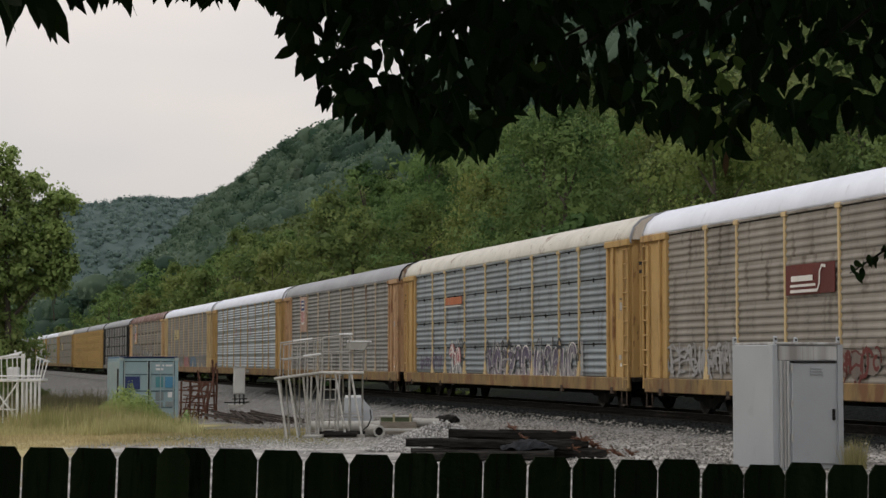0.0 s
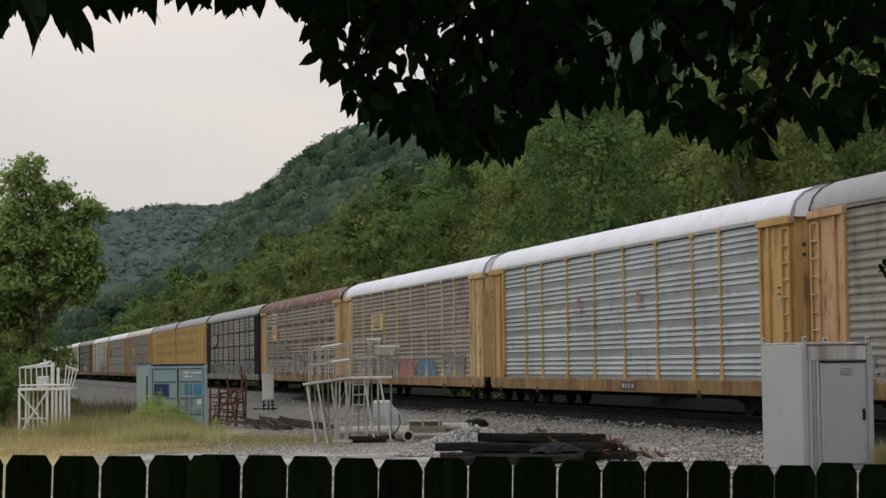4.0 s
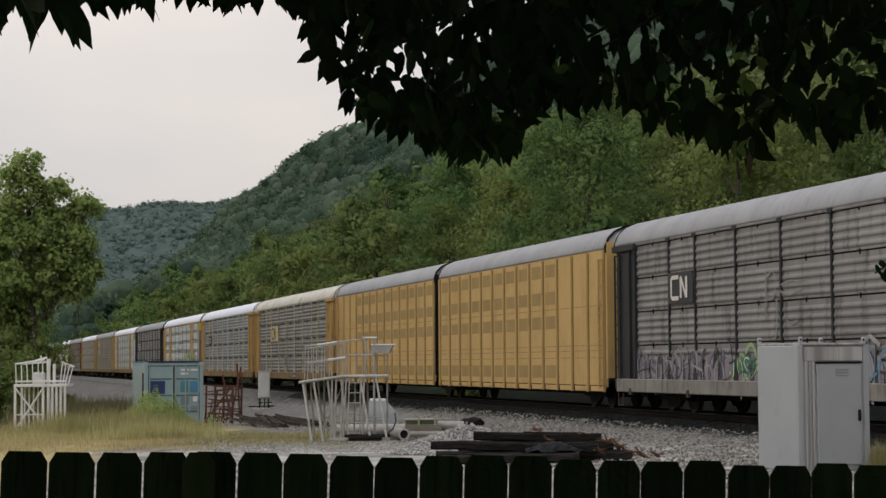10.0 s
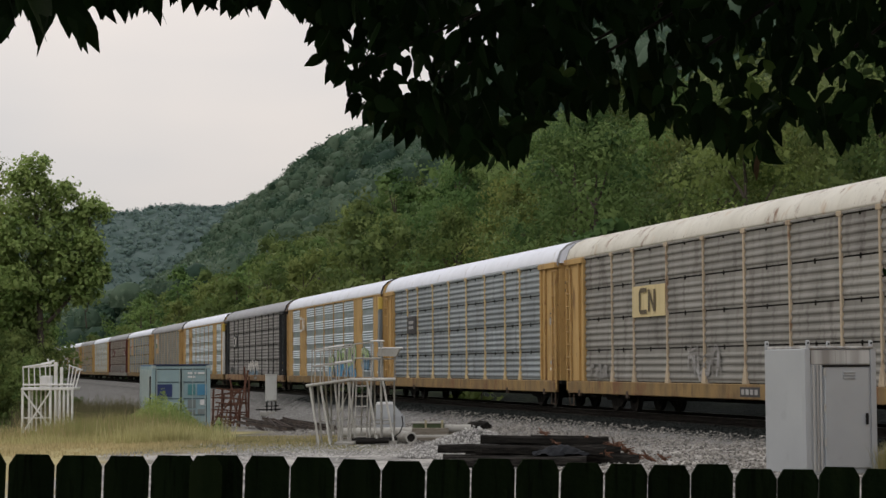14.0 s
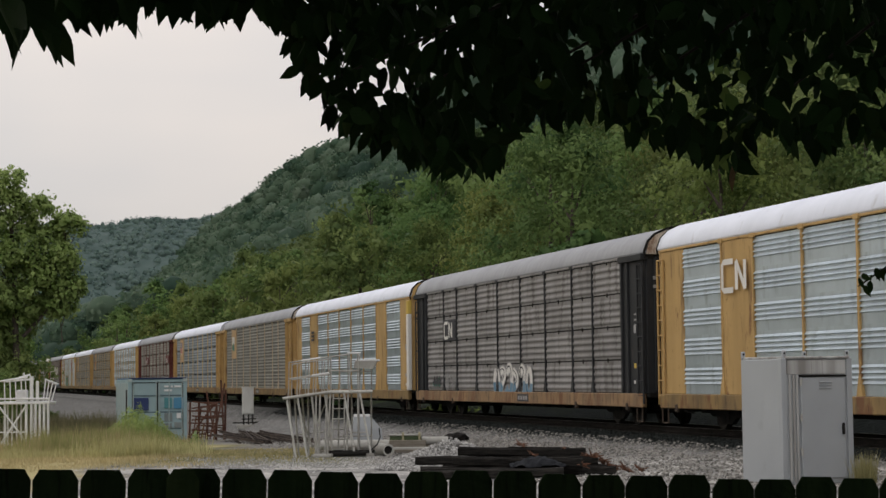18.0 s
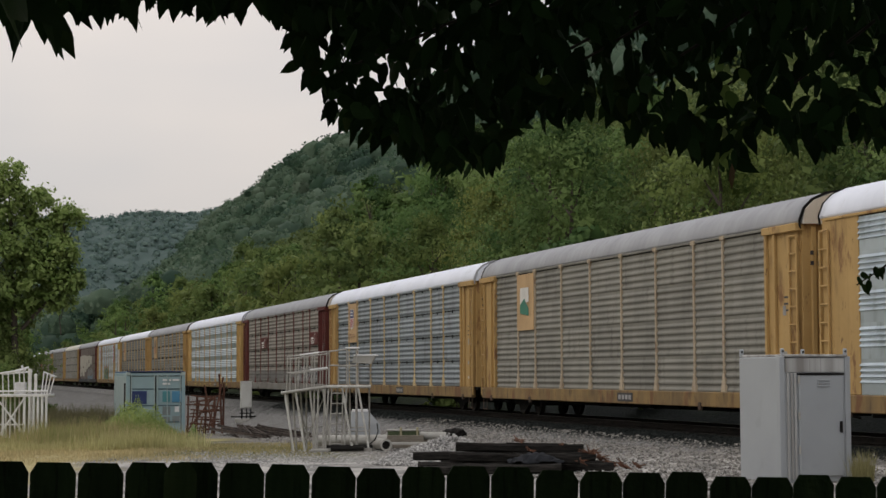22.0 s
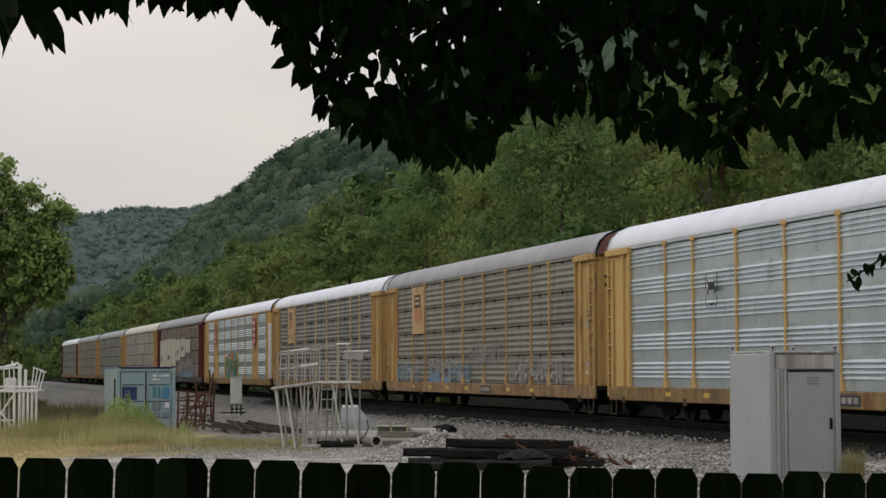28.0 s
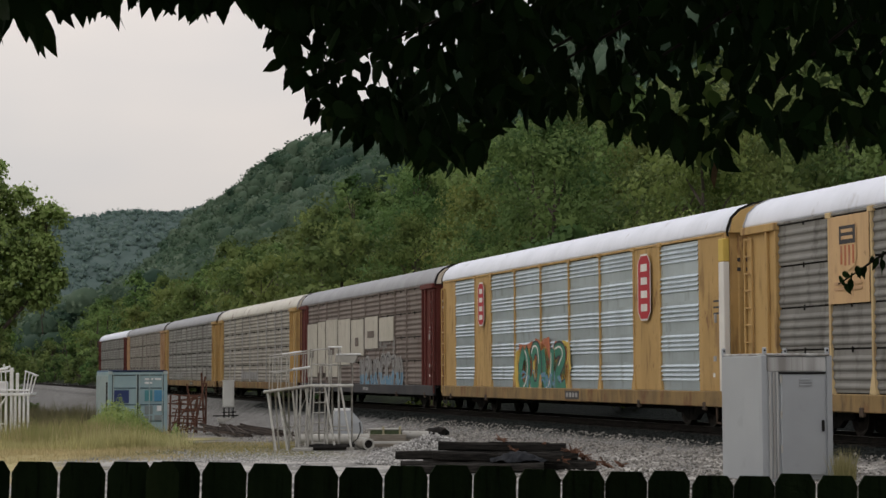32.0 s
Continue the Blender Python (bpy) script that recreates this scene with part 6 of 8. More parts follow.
def build_shading_trees():
    """Out-of-view trees on the track's near side, added to shade the cars."""
    rng = random.Random(55)
    for row, v in ((0, -4.0), (1, -14.0)):
        for i in range(17):
            x, y = uv(124 + i * 11 + rng.uniform(-2, 2) + 4 * row, v + rng.uniform(-2, 1))
            plant(rng.choice(MID), x, y, rng.uniform(0, 360), rng.uniform(0.9, 1.2), label="leafy green out-of-view tree added for shade and reflections", group="trees beside the yard")
    # added row that keeps sky light off the far cars
    for i in range(12):
        y = 205 + i * 17
        plant(rng.choice(MID), -0.2206 * y - 6.8 - rng.uniform(0, 2), y, rng.uniform(0, 360), rng.uniform(1.0, 1.2), label="tall green out-of-view tree added to shade far cars", group="trees along the track")
    # added trees for the silver panels to mirror
    for i in range(9):
        y = 18 + i * 12
        plant(rng.choice(MID), -0.2206 * y - 27 - rng.uniform(0, 5), y, rng.uniform(0, 360), rng.uniform(0.85, 1.1), label="leafy green out-of-view tree added for shade and reflections", group="trees beside the yard")


build_shading_trees()

# ---------------------------------------------------------------- fence
M_MOSSY = weathered("mossy_fence_board", (0.022, 0.038, 0.014), (0.036, 0.056, 0.022), 3.0, 0.97, spec=0.1, bump=0.5, stretch=(6, 6, 0.6))
# near-black green boards that differ a little from one to the next
M_FENCE = weathered("dark_fence_boards", (0.012, 0.024, 0.009), (0.021, 0.037, 0.014), 3.0, 0.97, spec=0.1, bump=0.5, stretch=(6, 6, 0.6), vary=0.2, grime=(0.006, 0.011, 0.005))


def build_fence():
    fence = thing("fence", pose(0, 6.05, 0.0, 0, 1.7, 10), "dark weathered wooden dog-ear picket fence", "fence")
    rng = random.Random(3)

    def board(w, h):
        c, e = 0.020, 0.033
        out = [(-w / 2, 0.06), (w / 2, 0.06), (w / 2, h - e), (w / 2 - c, h), (-w / 2 + c, h), (-w / 2, h - e)]
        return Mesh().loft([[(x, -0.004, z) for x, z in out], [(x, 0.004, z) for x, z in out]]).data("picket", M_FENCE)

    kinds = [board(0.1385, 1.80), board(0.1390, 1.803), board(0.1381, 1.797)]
    x = -2.734
    for k in range(40):
        low = 0.013 if k in (25, 26) else 0.006 if k in (22, 29) else 0.0
        part("picket", rng.choice(kinds), None, fence, m=pose(x + (0.002 if k == 25 else 0), 0, rng.uniform(-0.005, 0.005) - low, 0, rng.uniform(-0.05, 0.05), 0))
        x += 0.1442 + rng.uniform(-0.0006, 0.0006)
    spare = board(0.10, 1.80)
    spare.materials[0] = M_MOSSY
    part("picket", spare, None, fence, m=pose(-0.915, -0.021, 0.002, 0, 0.4, 0))
    for z in (0.35, 0.9, 1.4):
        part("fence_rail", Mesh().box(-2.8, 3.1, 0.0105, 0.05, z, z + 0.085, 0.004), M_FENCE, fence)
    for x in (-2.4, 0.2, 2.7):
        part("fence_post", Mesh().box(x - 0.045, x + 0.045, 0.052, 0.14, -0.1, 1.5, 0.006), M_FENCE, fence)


build_fence()

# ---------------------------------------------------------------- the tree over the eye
# shade on the hanging leaves is painted in: near-black green
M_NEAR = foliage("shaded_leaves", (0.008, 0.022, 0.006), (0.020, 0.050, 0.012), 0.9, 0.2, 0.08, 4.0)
# lighter copy of the same leaf, with the light on it in its colour
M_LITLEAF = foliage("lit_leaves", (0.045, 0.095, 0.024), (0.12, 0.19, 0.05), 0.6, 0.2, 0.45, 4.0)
M_WITHERED = weathered("withered_leaf", (0.13, 0.085, 0.045), (0.20, 0.13, 0.075), 20.0, 0.8)
CAN_Y = 4.7


def canopy_edge(x):
    """Lower edge of the hanging leaves above the view, in 1/3350 of the distance."""
    xs = [-140, -20, 20, 60, 100, 125, 180, 240, 300, 360, 430, 494, 518, 562, 590, 640, 700, 745, 800, 850, 890, 905, 960, 1010, 1060, 1095, 1120, 1180, 1240, 1290, 1315, 1350, 1410, 1440, 1480, 1510, 1570, 1700]
    ys = [60, 60, 78, 90, 78, 12, 14, 8, 0, 8, 6, 10, 118, 150, 210, 240, 250, 275, 300, 288, 265, 185, 205, 195, 185, 210, 245, 245, 285, 300, 245, 225, 275, 285, 215, 235, 265, 270]
    return float(np.interp(x, xs, ys))


def near_leaf(length, width, curl, rng):
    """A pointed leaf that hangs from the origin, folded a little along its midrib."""
    prof = [(0.0, 0.0), (0.04, 0.17), (0.10, 0.32), (0.19, 0.44), (0.30, 0.5), (0.42, 0.5), (0.53, 0.46), (0.63, 0.39), (0.72, 0.30), (0.80, 0.215), (0.88, 0.13), (0.95, 0.06), (1.0, 0.0)]
    ms = Mesh()
    for f, w in prof:
        tooth = 1 + rng.uniform(-0.09, 0.09)
        y = curl * length * f * f
        ms.v += [(-w * width * tooth, y + 0.12 * width * w, -f * length), (0, y, -f * length), (w * width / tooth, y + 0.12 * width * w, -f * length)]
    for k in range(len(prof) - 1):
        a = k * 3
        ms.f += [(a, a + 1, a + 4, a + 3), (a + 1, a + 2, a + 5, a + 4)]
    return ms


# bark colour lowered to carry the shade under the crown
M_SHADE_BARK = weathered("shaded_bark", (0.016, 0.015, 0.011), (0.03, 0.027, 0.02), 5.0, 0.95, bump=0.8, stretch=(4, 4, 0.7))


def build_canopy():
    tree = thing("shade_tree", pose(3.4, 2.6, 0), "large shade tree with dark hanging pointed leaves", "tree")
    base = Vector((3.4, 2.6, 0))
    ms = Mesh()
    ms.bar((0, 0, -0.2), (-0.15, 0.1, 2.6), 0.26, 12, 0.19)
    ms.bar((-0.15, 0.1, 2.6), (-0.3, 0.2, 6.5), 0.19, 10, 0.08)
    part("trunk", ms, M_SHADE_BARK, tree)
    rng = random.Random(77)
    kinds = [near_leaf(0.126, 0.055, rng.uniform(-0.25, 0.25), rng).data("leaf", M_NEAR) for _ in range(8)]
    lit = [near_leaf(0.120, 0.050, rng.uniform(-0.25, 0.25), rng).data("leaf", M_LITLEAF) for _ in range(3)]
    brown = [near_leaf(0.120, 0.034, 0.3, rng).data("leaf", M_WITHERED)]
    rest = Mesh()
    made, tries = 0, 0
    for k in range(3, 11):
        px = 180 + k * 135
        yy = CAN_Y + rng.uniform(-0.5, 0.6)
        tip = Vector(((px - 784) / 3350 * yy, yy, 2.1 + (638 - canopy_edge(px) * 0.45 - 10) / 3350 * yy)) - base
        a = Vector((-0.2, 0.15, 3.2 + 0.1 * k))
        mid = (a + tip) / 2 + Vector((0, 0, 0.25))
        b = Mesh()
        b.bar(a, mid, 0.03, 7, 0.012)
        b.bar(mid, tip, 0.012, 6, 0.003)
        part("limb", b, M_SHADE_BARK, tree)
    holes = [(945, 118, 13), (985, 145, 15), (1275, 105, 24), (1290, 135, 18), (655, 75, 9), (740, 50, 13), (690, 135, 12), (660, 155, 9), (575, 45, 11), (555, 75, 12), (1262, 12, 12), (600, 20, 8), (610, 80, 10), (640, 30, 7), (668, 95, 7), (690, 40, 8), (540, 95, 10), (570, 110, 8), (590, 135, 8), (630, 120, 7), (725, 140, 9), (760, 110, 8), (810, 60, 7), (905, 20, 7), (852, 212, 20), (905, 216, 15), (800, 165, 10), (1490, 125, 26), (612, 160, 10), (720, 105, 8), (1268, 14, 15), (962, -14, 11), (830, 128, 10), (880, 150, 13), (1010, 70, 9), (1040, 120, 12), (1085, 96, 14), (1120, 60, 10), (1160, 130, 15), (1200, 60, 12), (1215, 150, 14), (1345, 160, 12), (1400, 95, 16), (1425, 150, 11), (1530, 70, 16), (1545, 160, 18)]
    while made < 4600 and tries < 90000:
        tries += 1
        px = rng.uniform(-130, 1690)
        edge = canopy_edge(px)
        py = rng.uniform(-170, edge)
        if px < 497 and rng.random() < (0.88 if px < 118 else 0.62):
            continue
        if px > 1000 and py > 40 and rng.random() < 0.48:
            continue
        yy = CAN_Y + rng.uniform(-0.75, 0.9)
        ln = rng.uniform(0.40, 0.68) if px > 470 else rng.uniform(0.6, 1.0) if px > 118 else rng.uniform(1.05, 1.5)
        tip_len = 0.115 * ln / yy * 3350
        top = py - tip_len * rng.uniform(0.75, 1.0)
        if any((px - hx) ** 2 + (top + tip_len * 0.55 - hy) ** 2 < (hr * 0.76 + 10.0) ** 2 for hx, hy, hr in holes):
            continue
        made += 1
        m = Matrix.Translation(Vector(((px - 784) / 3350 * yy, yy, 2.1 + (638 - top) / 3350 * yy)) - base) @ Euler((rng.gauss(0, 0.4), rng.gauss(0, 0.55), rng.gauss(0, 0.75))).to_matrix().to_4x4() @ Matrix.Scale(ln, 4)
        me = rng.choice(kinds)
        if made <= 300:
            part("leaf", me, None, tree, m=m)
        else:
            k = len(rest.v)
            rest.v += [tuple(m @ q.co) for q in me.vertices]
            rest.f += [tuple(i + k for i in p.vertices) for p in me.polygons]
    # hanging fringe along the lower edge, and a spray in the lighter, lit leaf colour
    def hang(px, tip, ln, mat_kinds, spin=0.3):
        yy = CAN_Y + rng.uniform(-0.5, 0.7)
        top = tip - 0.118 * ln / yy * 3350
        m = Matrix.Translation(Vector(((px - 784) / 3350 * yy, yy, 2.1 + (638 - top) / 3350 * yy)) - base) @ Euler((rng.gauss(0, spin), rng.gauss(0, spin * 1.6), rng.uniform(-0.9, 0.9))).to_matrix().to_4x4() @ Matrix.Scale(ln, 4)
        part("leaf", rng.choice(mat_kinds), None, tree, m=m)

    for k in range(44):
        # a whorl of leaves that droop from one twig end
        px = 486 + k * 25 + rng.uniform(-10, 10)
        low = canopy_edge(px) + rng.uniform(-16, 16)
        for j in range(rng.randint(2, 6)):
            hang(px + rng.uniform(-17, 17), low - rng.uniform(0, 26) ** 1.05, rng.uniform(0.42, 0.66), kinds, 0.7)
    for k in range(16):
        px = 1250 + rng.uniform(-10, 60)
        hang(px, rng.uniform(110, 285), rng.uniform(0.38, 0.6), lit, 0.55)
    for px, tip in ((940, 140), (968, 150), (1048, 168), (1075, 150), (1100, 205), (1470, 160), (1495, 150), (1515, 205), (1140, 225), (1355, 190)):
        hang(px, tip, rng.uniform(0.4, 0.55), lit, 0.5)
    for px, tip in ((1288, 312), (1297, 300)):
        hang(px, tip, 0.5, brown, 0.15)
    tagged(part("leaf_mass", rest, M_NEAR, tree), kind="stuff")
    # the twig that hangs at the edge of the view
    tw = Mesh()
    r2 = random.Random(5)
    tw.bar(Vector((1.20, 4.9, 2.42)) - base, Vector((1.055, 4.9, 2.325)) - base, 0.004, 5, 0.002)
    for k in range(16):
        f = k / 15
        p = Vector((1.19 - 0.135 * f, 4.9 + r2.uniform(-0.03, 0.03), 2.40 - 0.075 * f + r2.uniform(-0.01, 0.025))) - base
        m = Matrix.Translation(p) @ Euler((r2.gauss(0, 0.4), r2.gauss(0.5, 0.6), r2.uniform(0, 6.28))).to_matrix().to_4x4() @ Matrix.Scale(0.30, 4)
        part("leaf", r2.choice(kinds), None, tree, m=m)
    part("twig", tw, M_SHADE_BARK, tree)
    # unseen leaf cover above and behind the eye, added to keep light off
    rg = np.random.default_rng(78)
    n = 9000
    c = np.stack([rg.uniform(-5, 8, n), rg.uniform(-5.5, 5.2, n), rg.uniform(3.9, 6.4, n)], -1)
    c[:, 2] += 0.18 * np.maximum(0, c[:, 1] - 2) - 0.02 * (c[:, 0] - 3.4) ** 2 * 0.5
    c[:, 2] = np.maximum(c[:, 2], 2.1 + np.maximum(c[:, 1], 0) * 0.215)
    tagged(part("upper_crown", quads_mesh("upper_crown", leaf_quads(rg, c - np.array(base), 0.34, 0.4, 0.7), 4, M_NEAR), None, tree), kind="stuff")


build_canopy()


def build_light_blockers():
    """Plain unseen wall and roof behind and above the eye, added to block light."""
    m = weathered("dull_blocker", (0.16, 0.15, 0.14), (0.19, 0.18, 0.165), 1.0, 0.9)
    wall = Mesh()
    wall.box(-9, 9, -2.6, -2.4, 0, 4.2, 0.01)
    tagged(part("wall_south", wall, m), "plain dull unseen wall added to block light", "wall", kind="structure")
    roof = Mesh().box(-9, 9, -3.0, 0.9, 4.2, 4.35, 0.02)
    tagged(part("porch_roof", roof, m), "plain unseen roof added to block light", "roof", kind="structure")


build_light_blockers()

# ---------------------------------------------------------------- yard things
def at(px, depth, off=0.0):
    """Place on the yard by bearing and depth."""
    x = (px - 784) / 3350 * depth
    return x, depth, gz(x, depth) + off


M_CAB = weathered("grey_enamel", (0.38, 0.40, 0.415), (0.345, 0.362, 0.378), 0.8, 0.45, 0.1, (0.31, 0.325, 0.335), 0.62, 0.05)
M_CABTOP = weathered("stained_fascia", (0.46, 0.46, 0.45), (0.24, 0.23, 0.215), 2.2, 0.6, 0.0, (0.15, 0.135, 0.12), 0.58, 0.1, (2.2, 2.2, 0.08))
M_STEEL = weathered("galvanised_steel", (0.44, 0.45, 0.46), (0.34, 0.35, 0.35), 4.0, 0.5, 0.5, (0.22, 0.21, 0.2), 0.6, 0.1)
M_GALV = weathered("dull_galvanised_pipe", (0.42, 0.41, 0.38), (0.30, 0.29, 0.265), 5.0, 0.55, 0.3, (0.17, 0.16, 0.14), 0.58, 0.1)
M_PALEPIPE = weathered("chalky_galvanised_pipe", (0.56, 0.55, 0.52), (0.40, 0.39, 0.36), 4.0, 0.6, 0.1, (0.2, 0.18, 0.15), 0.56, 0.1)
M_WHITE = weathered("white_metal", (0.72, 0.72, 0.72), (0.62, 0.62, 0.62), 3.0, 0.5, 0.1, (0.45, 0.43, 0.4), 0.65, 0.05)
M_RUST = weathered("rusted_bars", (0.075, 0.032, 0.022), (0.12, 0.056, 0.036), 6.0, 0.9, 0.0, (0.05, 0.035, 0.025), 0.55, 0.4)
M_TEAL = weathered("faded_blue_green_paint", (0.235, 0.335, 0.365), (0.285, 0.385, 0.405), 1.2, 0.6, 0.1, (0.32, 0.36, 0.36), 0.6, 0.1)
M_PALE = weathered("off_white_enamel", (0.56, 0.56, 0.53), (0.50, 0.50, 0.47), 1.0, 0.6, 0.0, (0.36, 0.34, 0.30), 0.62, 0.05)
M_NAVY = weathered("navy_sheet", (0.02, 0.035, 0.11), (0.03, 0.045, 0.13), 2.0, 0.6)
M_BLUE = weathered("blue_panel_paint", (0.06, 0.20, 0.33), (0.08, 0.23, 0.36), 2.0, 0.6)
M_PIPE = weathered("grey_pipe", (0.40, 0.39, 0.36), (0.32, 0.31, 0.28), 3.0, 0.7, 0.0, (0.2, 0.19, 0.17), 0.6)
M_GREENBOX = weathered("dark_green_paint", (0.05, 0.07, 0.035), (0.08, 0.10, 0.05), 4.0, 0.8)
M_STRAWPAINT = weathered("pale_yellow_stake", (0.38, 0.35, 0.22), (0.30, 0.27, 0.17), 5.0, 0.8)


def build_cabinet():
    x, y, z = at(1390, 34.0)
    cab = thing("signal_cabinet", pose(x, y, z, 0, 0, 24), "grey metal railway equipment cabinet with a closed door", "cabinet")
    h, w, d = 2.19, 1.38, 1.38
    part("body", Mesh().box(-w / 2, w / 2, -d / 2, d / 2, 0, h, 0.015), M_CAB, cab)
    for sx in (-1, 1):
        part("corner_post", Mesh().box(sx * w / 2 - 0.08, sx * w / 2 + 0.03, -d / 2 - 0.03, -d / 2 + 0.08, 0, h + 0.01, 0.008), M_CAB, cab)
        for sy in (-1, 1):
            lug = Mesh().box(sx * (w / 2 - 0.03) - 0.045, sx * (w / 2 - 0.03) + 0.045, sy * (d / 2 - 0.04) - 0.015, sy * (d / 2 - 0.04) + 0.015, h, h + 0.15, 0.014)
            lg = part("lifting_lug", lug, M_CAB, cab)
            # no real hole: a black peg paints its darkness on the lug
            part("lug_hole", Mesh().bar((sx * (w / 2 - 0.03), sy * (d / 2 - 0.04) - 0.018, h + 0.10), (sx * (w / 2 - 0.03), sy * (d / 2 - 0.04) + 0.018, h + 0.10), 0.02, 10), M_DARK, lg)
    part("fascia", Mesh().box(-w / 2 + 0.05, w / 2 - 0.1, -d / 2 - 0.02, -d / 2, h - 0.27, h - 0.02, 0.004), M_CABTOP, cab)
    part("lid", Mesh().box(-w / 2 + 0.02, w / 2 - 0.02, -d / 2 - 0.04, d / 2, h, h + 0.045, 0.012), M_CABTOP, cab)
    door = part("door", Mesh().box(-w / 2 + 0.32, w / 2 - 0.14, -d / 2 - 0.045, -d / 2, 0.1, h - 0.32, 0.01), M_CAB, cab)
    part("door_drip", Mesh().box(-w / 2 + 0.30, w / 2 - 0.12, -d / 2 - 0.06, -d / 2, h - 0.315, h - 0.285, 0.004), M_DARK, cab)
    for k in range(3):
        part("vent_slat", Mesh().box(0.0, 0.26, -d / 2 - 0.065, -d / 2 - 0.046, h - 0.52 + k * 0.05, h - 0.50 + k * 0.05, 0.003), M_CAB, door)
    for zz in (0.5, 1.1, 1.72):
        part("hinge", Mesh().bar((-w / 2 + 0.31, -d / 2 - 0.05, zz), (-w / 2 + 0.31, -d / 2 - 0.05, zz + 0.13), 0.022, 8), M_PIPE, door)
    part("handle", Mesh().box(w / 2 - 0.23, w / 2 - 0.19, -d / 2 - 0.10, -d / 2 - 0.046, 0.86, 1.06, 0.01), M_DARK, door, "dark worn door handle")
    for xx in (-w / 2 + 0.10, -w / 2 + 0.18, -w / 2 + 0.25):
        part("trim_strip", Mesh().box(xx - 0.02, xx + 0.02, -d / 2 - 0.03, -d / 2, 0.05, h - 0.28, 0.005), M_CABTOP, cab)
    part("plinth", Mesh().box(-w / 2 - 0.1, w / 2 + 0.1, -d / 2 - 0.1, d / 2 + 0.1, -0.25, 0.0, 0.02), M_PIPE, cab)


build_cabinet()


def pipe_frame(st, mat, name, pairs, r=0.024, square=False):
    for a, b in pairs:
        part(name, Mesh().beam(a, b, r * 2, r * 2) if square else Mesh().bar(a, b, r, 7), mat, st)


def build_stand_a():
    """A leaning work platform: a sloping bay and a level bay on raking legs."""
    x, y, z = at(568, 49.0)
    st = thing("platform_stand", pose(x, y, z, 0, 0, 0), "galvanised steel work platform with railing and ladder", "platform", "metal platforms in the yard")
    m, D, h = M_GALV, 1.0, 1.70
    deck = lambda xx: h + (0.133 * xx if xx < 0 else 0.0)
    for nm, x0, x1 in (("deck", -1.18, -0.002), ("deck", 0.002, 1.08)):
        ring = lambda yy: [(x0, yy, deck(x0) - 0.07), (x1, yy, deck(x1) - 0.07), (x1, yy, deck(x1)), (x0, yy, deck(x0))]
        part(nm, Mesh().loft([ring(0), ring(D)]), m, st)
    part("edge_tube", Mesh().bar((-1.2, -0.03, deck(-1.2) - 0.03), (0, -0.03, h - 0.03), 0.042, 10), m, st)
    part("edge_tube", Mesh().bar((0, -0.03, h - 0.03), (1.11, -0.03, h - 0.03), 0.042, 10), M_PALEPIPE, st)
    # raking front legs, the pale ones in front
    pipe_frame(st, M_PALEPIPE, "leg", [((a, -0.02, deck(a) - 0.06), (b, -0.14, 0.0)) for a, b in ((-1.10, -0.86), (-0.82, -0.57), (0.79, 1.08), (0.38, 0.66))], 0.028)
    pipe_frame(st, m, "leg", [((a, 0.0, deck(a) - 0.06), (b, -0.08, 0.0)) for a, b in ((-0.46, -0.28), (-0.24, -0.27), (-0.06, -0.12), (-0.12, 0.10), (0.03, -0.06), (0.49, 0.44), (-0.34, -0.36))], 0.027)
    back = [(-1.12, -1.0), (-0.98, -0.88), (-0.78, -0.66), (-0.62, -0.62), (-0.5, -0.42), (-0.3, -0.36), (0.2, 0.16), (0.52, 0.54), (0.7, 0.72), (1.04, 1.04)]
    pipe_frame(st, m, "leg", [((a, D - 0.05, deck(a) - 0.06), (b, D, 0)) for a, b in back], 0.024)
    pipe_frame(st, m, "brace", [((-0.9, 0.5, deck(-0.9) - 0.1), (-0.5, 0.9, 0.2)), ((-0.62, 0.3, 0.2), (-0.05, 0.4, h - 0.15)), ((-1.0, D, 0.55), (-0.2, D, 0.62)), ((0.2, D, 0.5), (1.04, D, 0.5)), ((0.45, 0.0, 0.62), (1.0, 0.0, 0.62))], 0.018)
    lad = part("ladder", Mesh().bar((0.11, -0.03, h), (0.05, -0.1, 0), 0.02, 7).bar((0.40, -0.03, h), (0.37, -0.1, 0), 0.02, 7), m, st)
    for k in range(6):
        zz = 0.2 + 0.26 * k
        part("rung", Mesh().bar((0.05 + 0.03 * zz, -0.1, zz), (0.37 + 0.02 * zz, -0.1, zz), 0.016, 6), m, lad)
    # rails: the sloping bay
    for yy, up in ((0.03, 0.88), (D - 0.03, 0.84)):
        for k, a in enumerate((-1.06, -0.84, -0.62, -0.42, -0.2, -0.04)):
            part("rail_post", Mesh().bar((a, yy, deck(a)), (a + 0.02, yy, deck(a) + up - (0.04 if k % 3 == 1 else 0)), 0.015, 6), m, st)
        pipe_frame(st, m, "handrail", [((-1.06, yy, deck(-1.06) + q * up), (0.0, yy, h + q * up)) for q in (0.52, 1.0)], 0.018)
    pipe_frame(st, M_WHITE, "rail_sleeve", [((-0.72, 0.0, deck(-0.72) + 0.88), (-0.22, 0.0, deck(-0.22) + 0.885)), ((-0.45, 0.0, deck(-0.45) + 0.46), (0.0, 0.0, h + 0.46))], 0.024)
    # rails: the level bay
    pipe_frame(st, m, "rail_post", [((a, yy, h), (a, yy, h + t)) for a, yy, t in ((0.49, 0.03, 0.95), (0.74, 0.03, 0.97), (0.74, D, 0.9), (0.49, D, 0.9), (1.05, D, 0.8), (0.22, D, 0.5), (0.04, 0.03, 0.9))], 0.018)
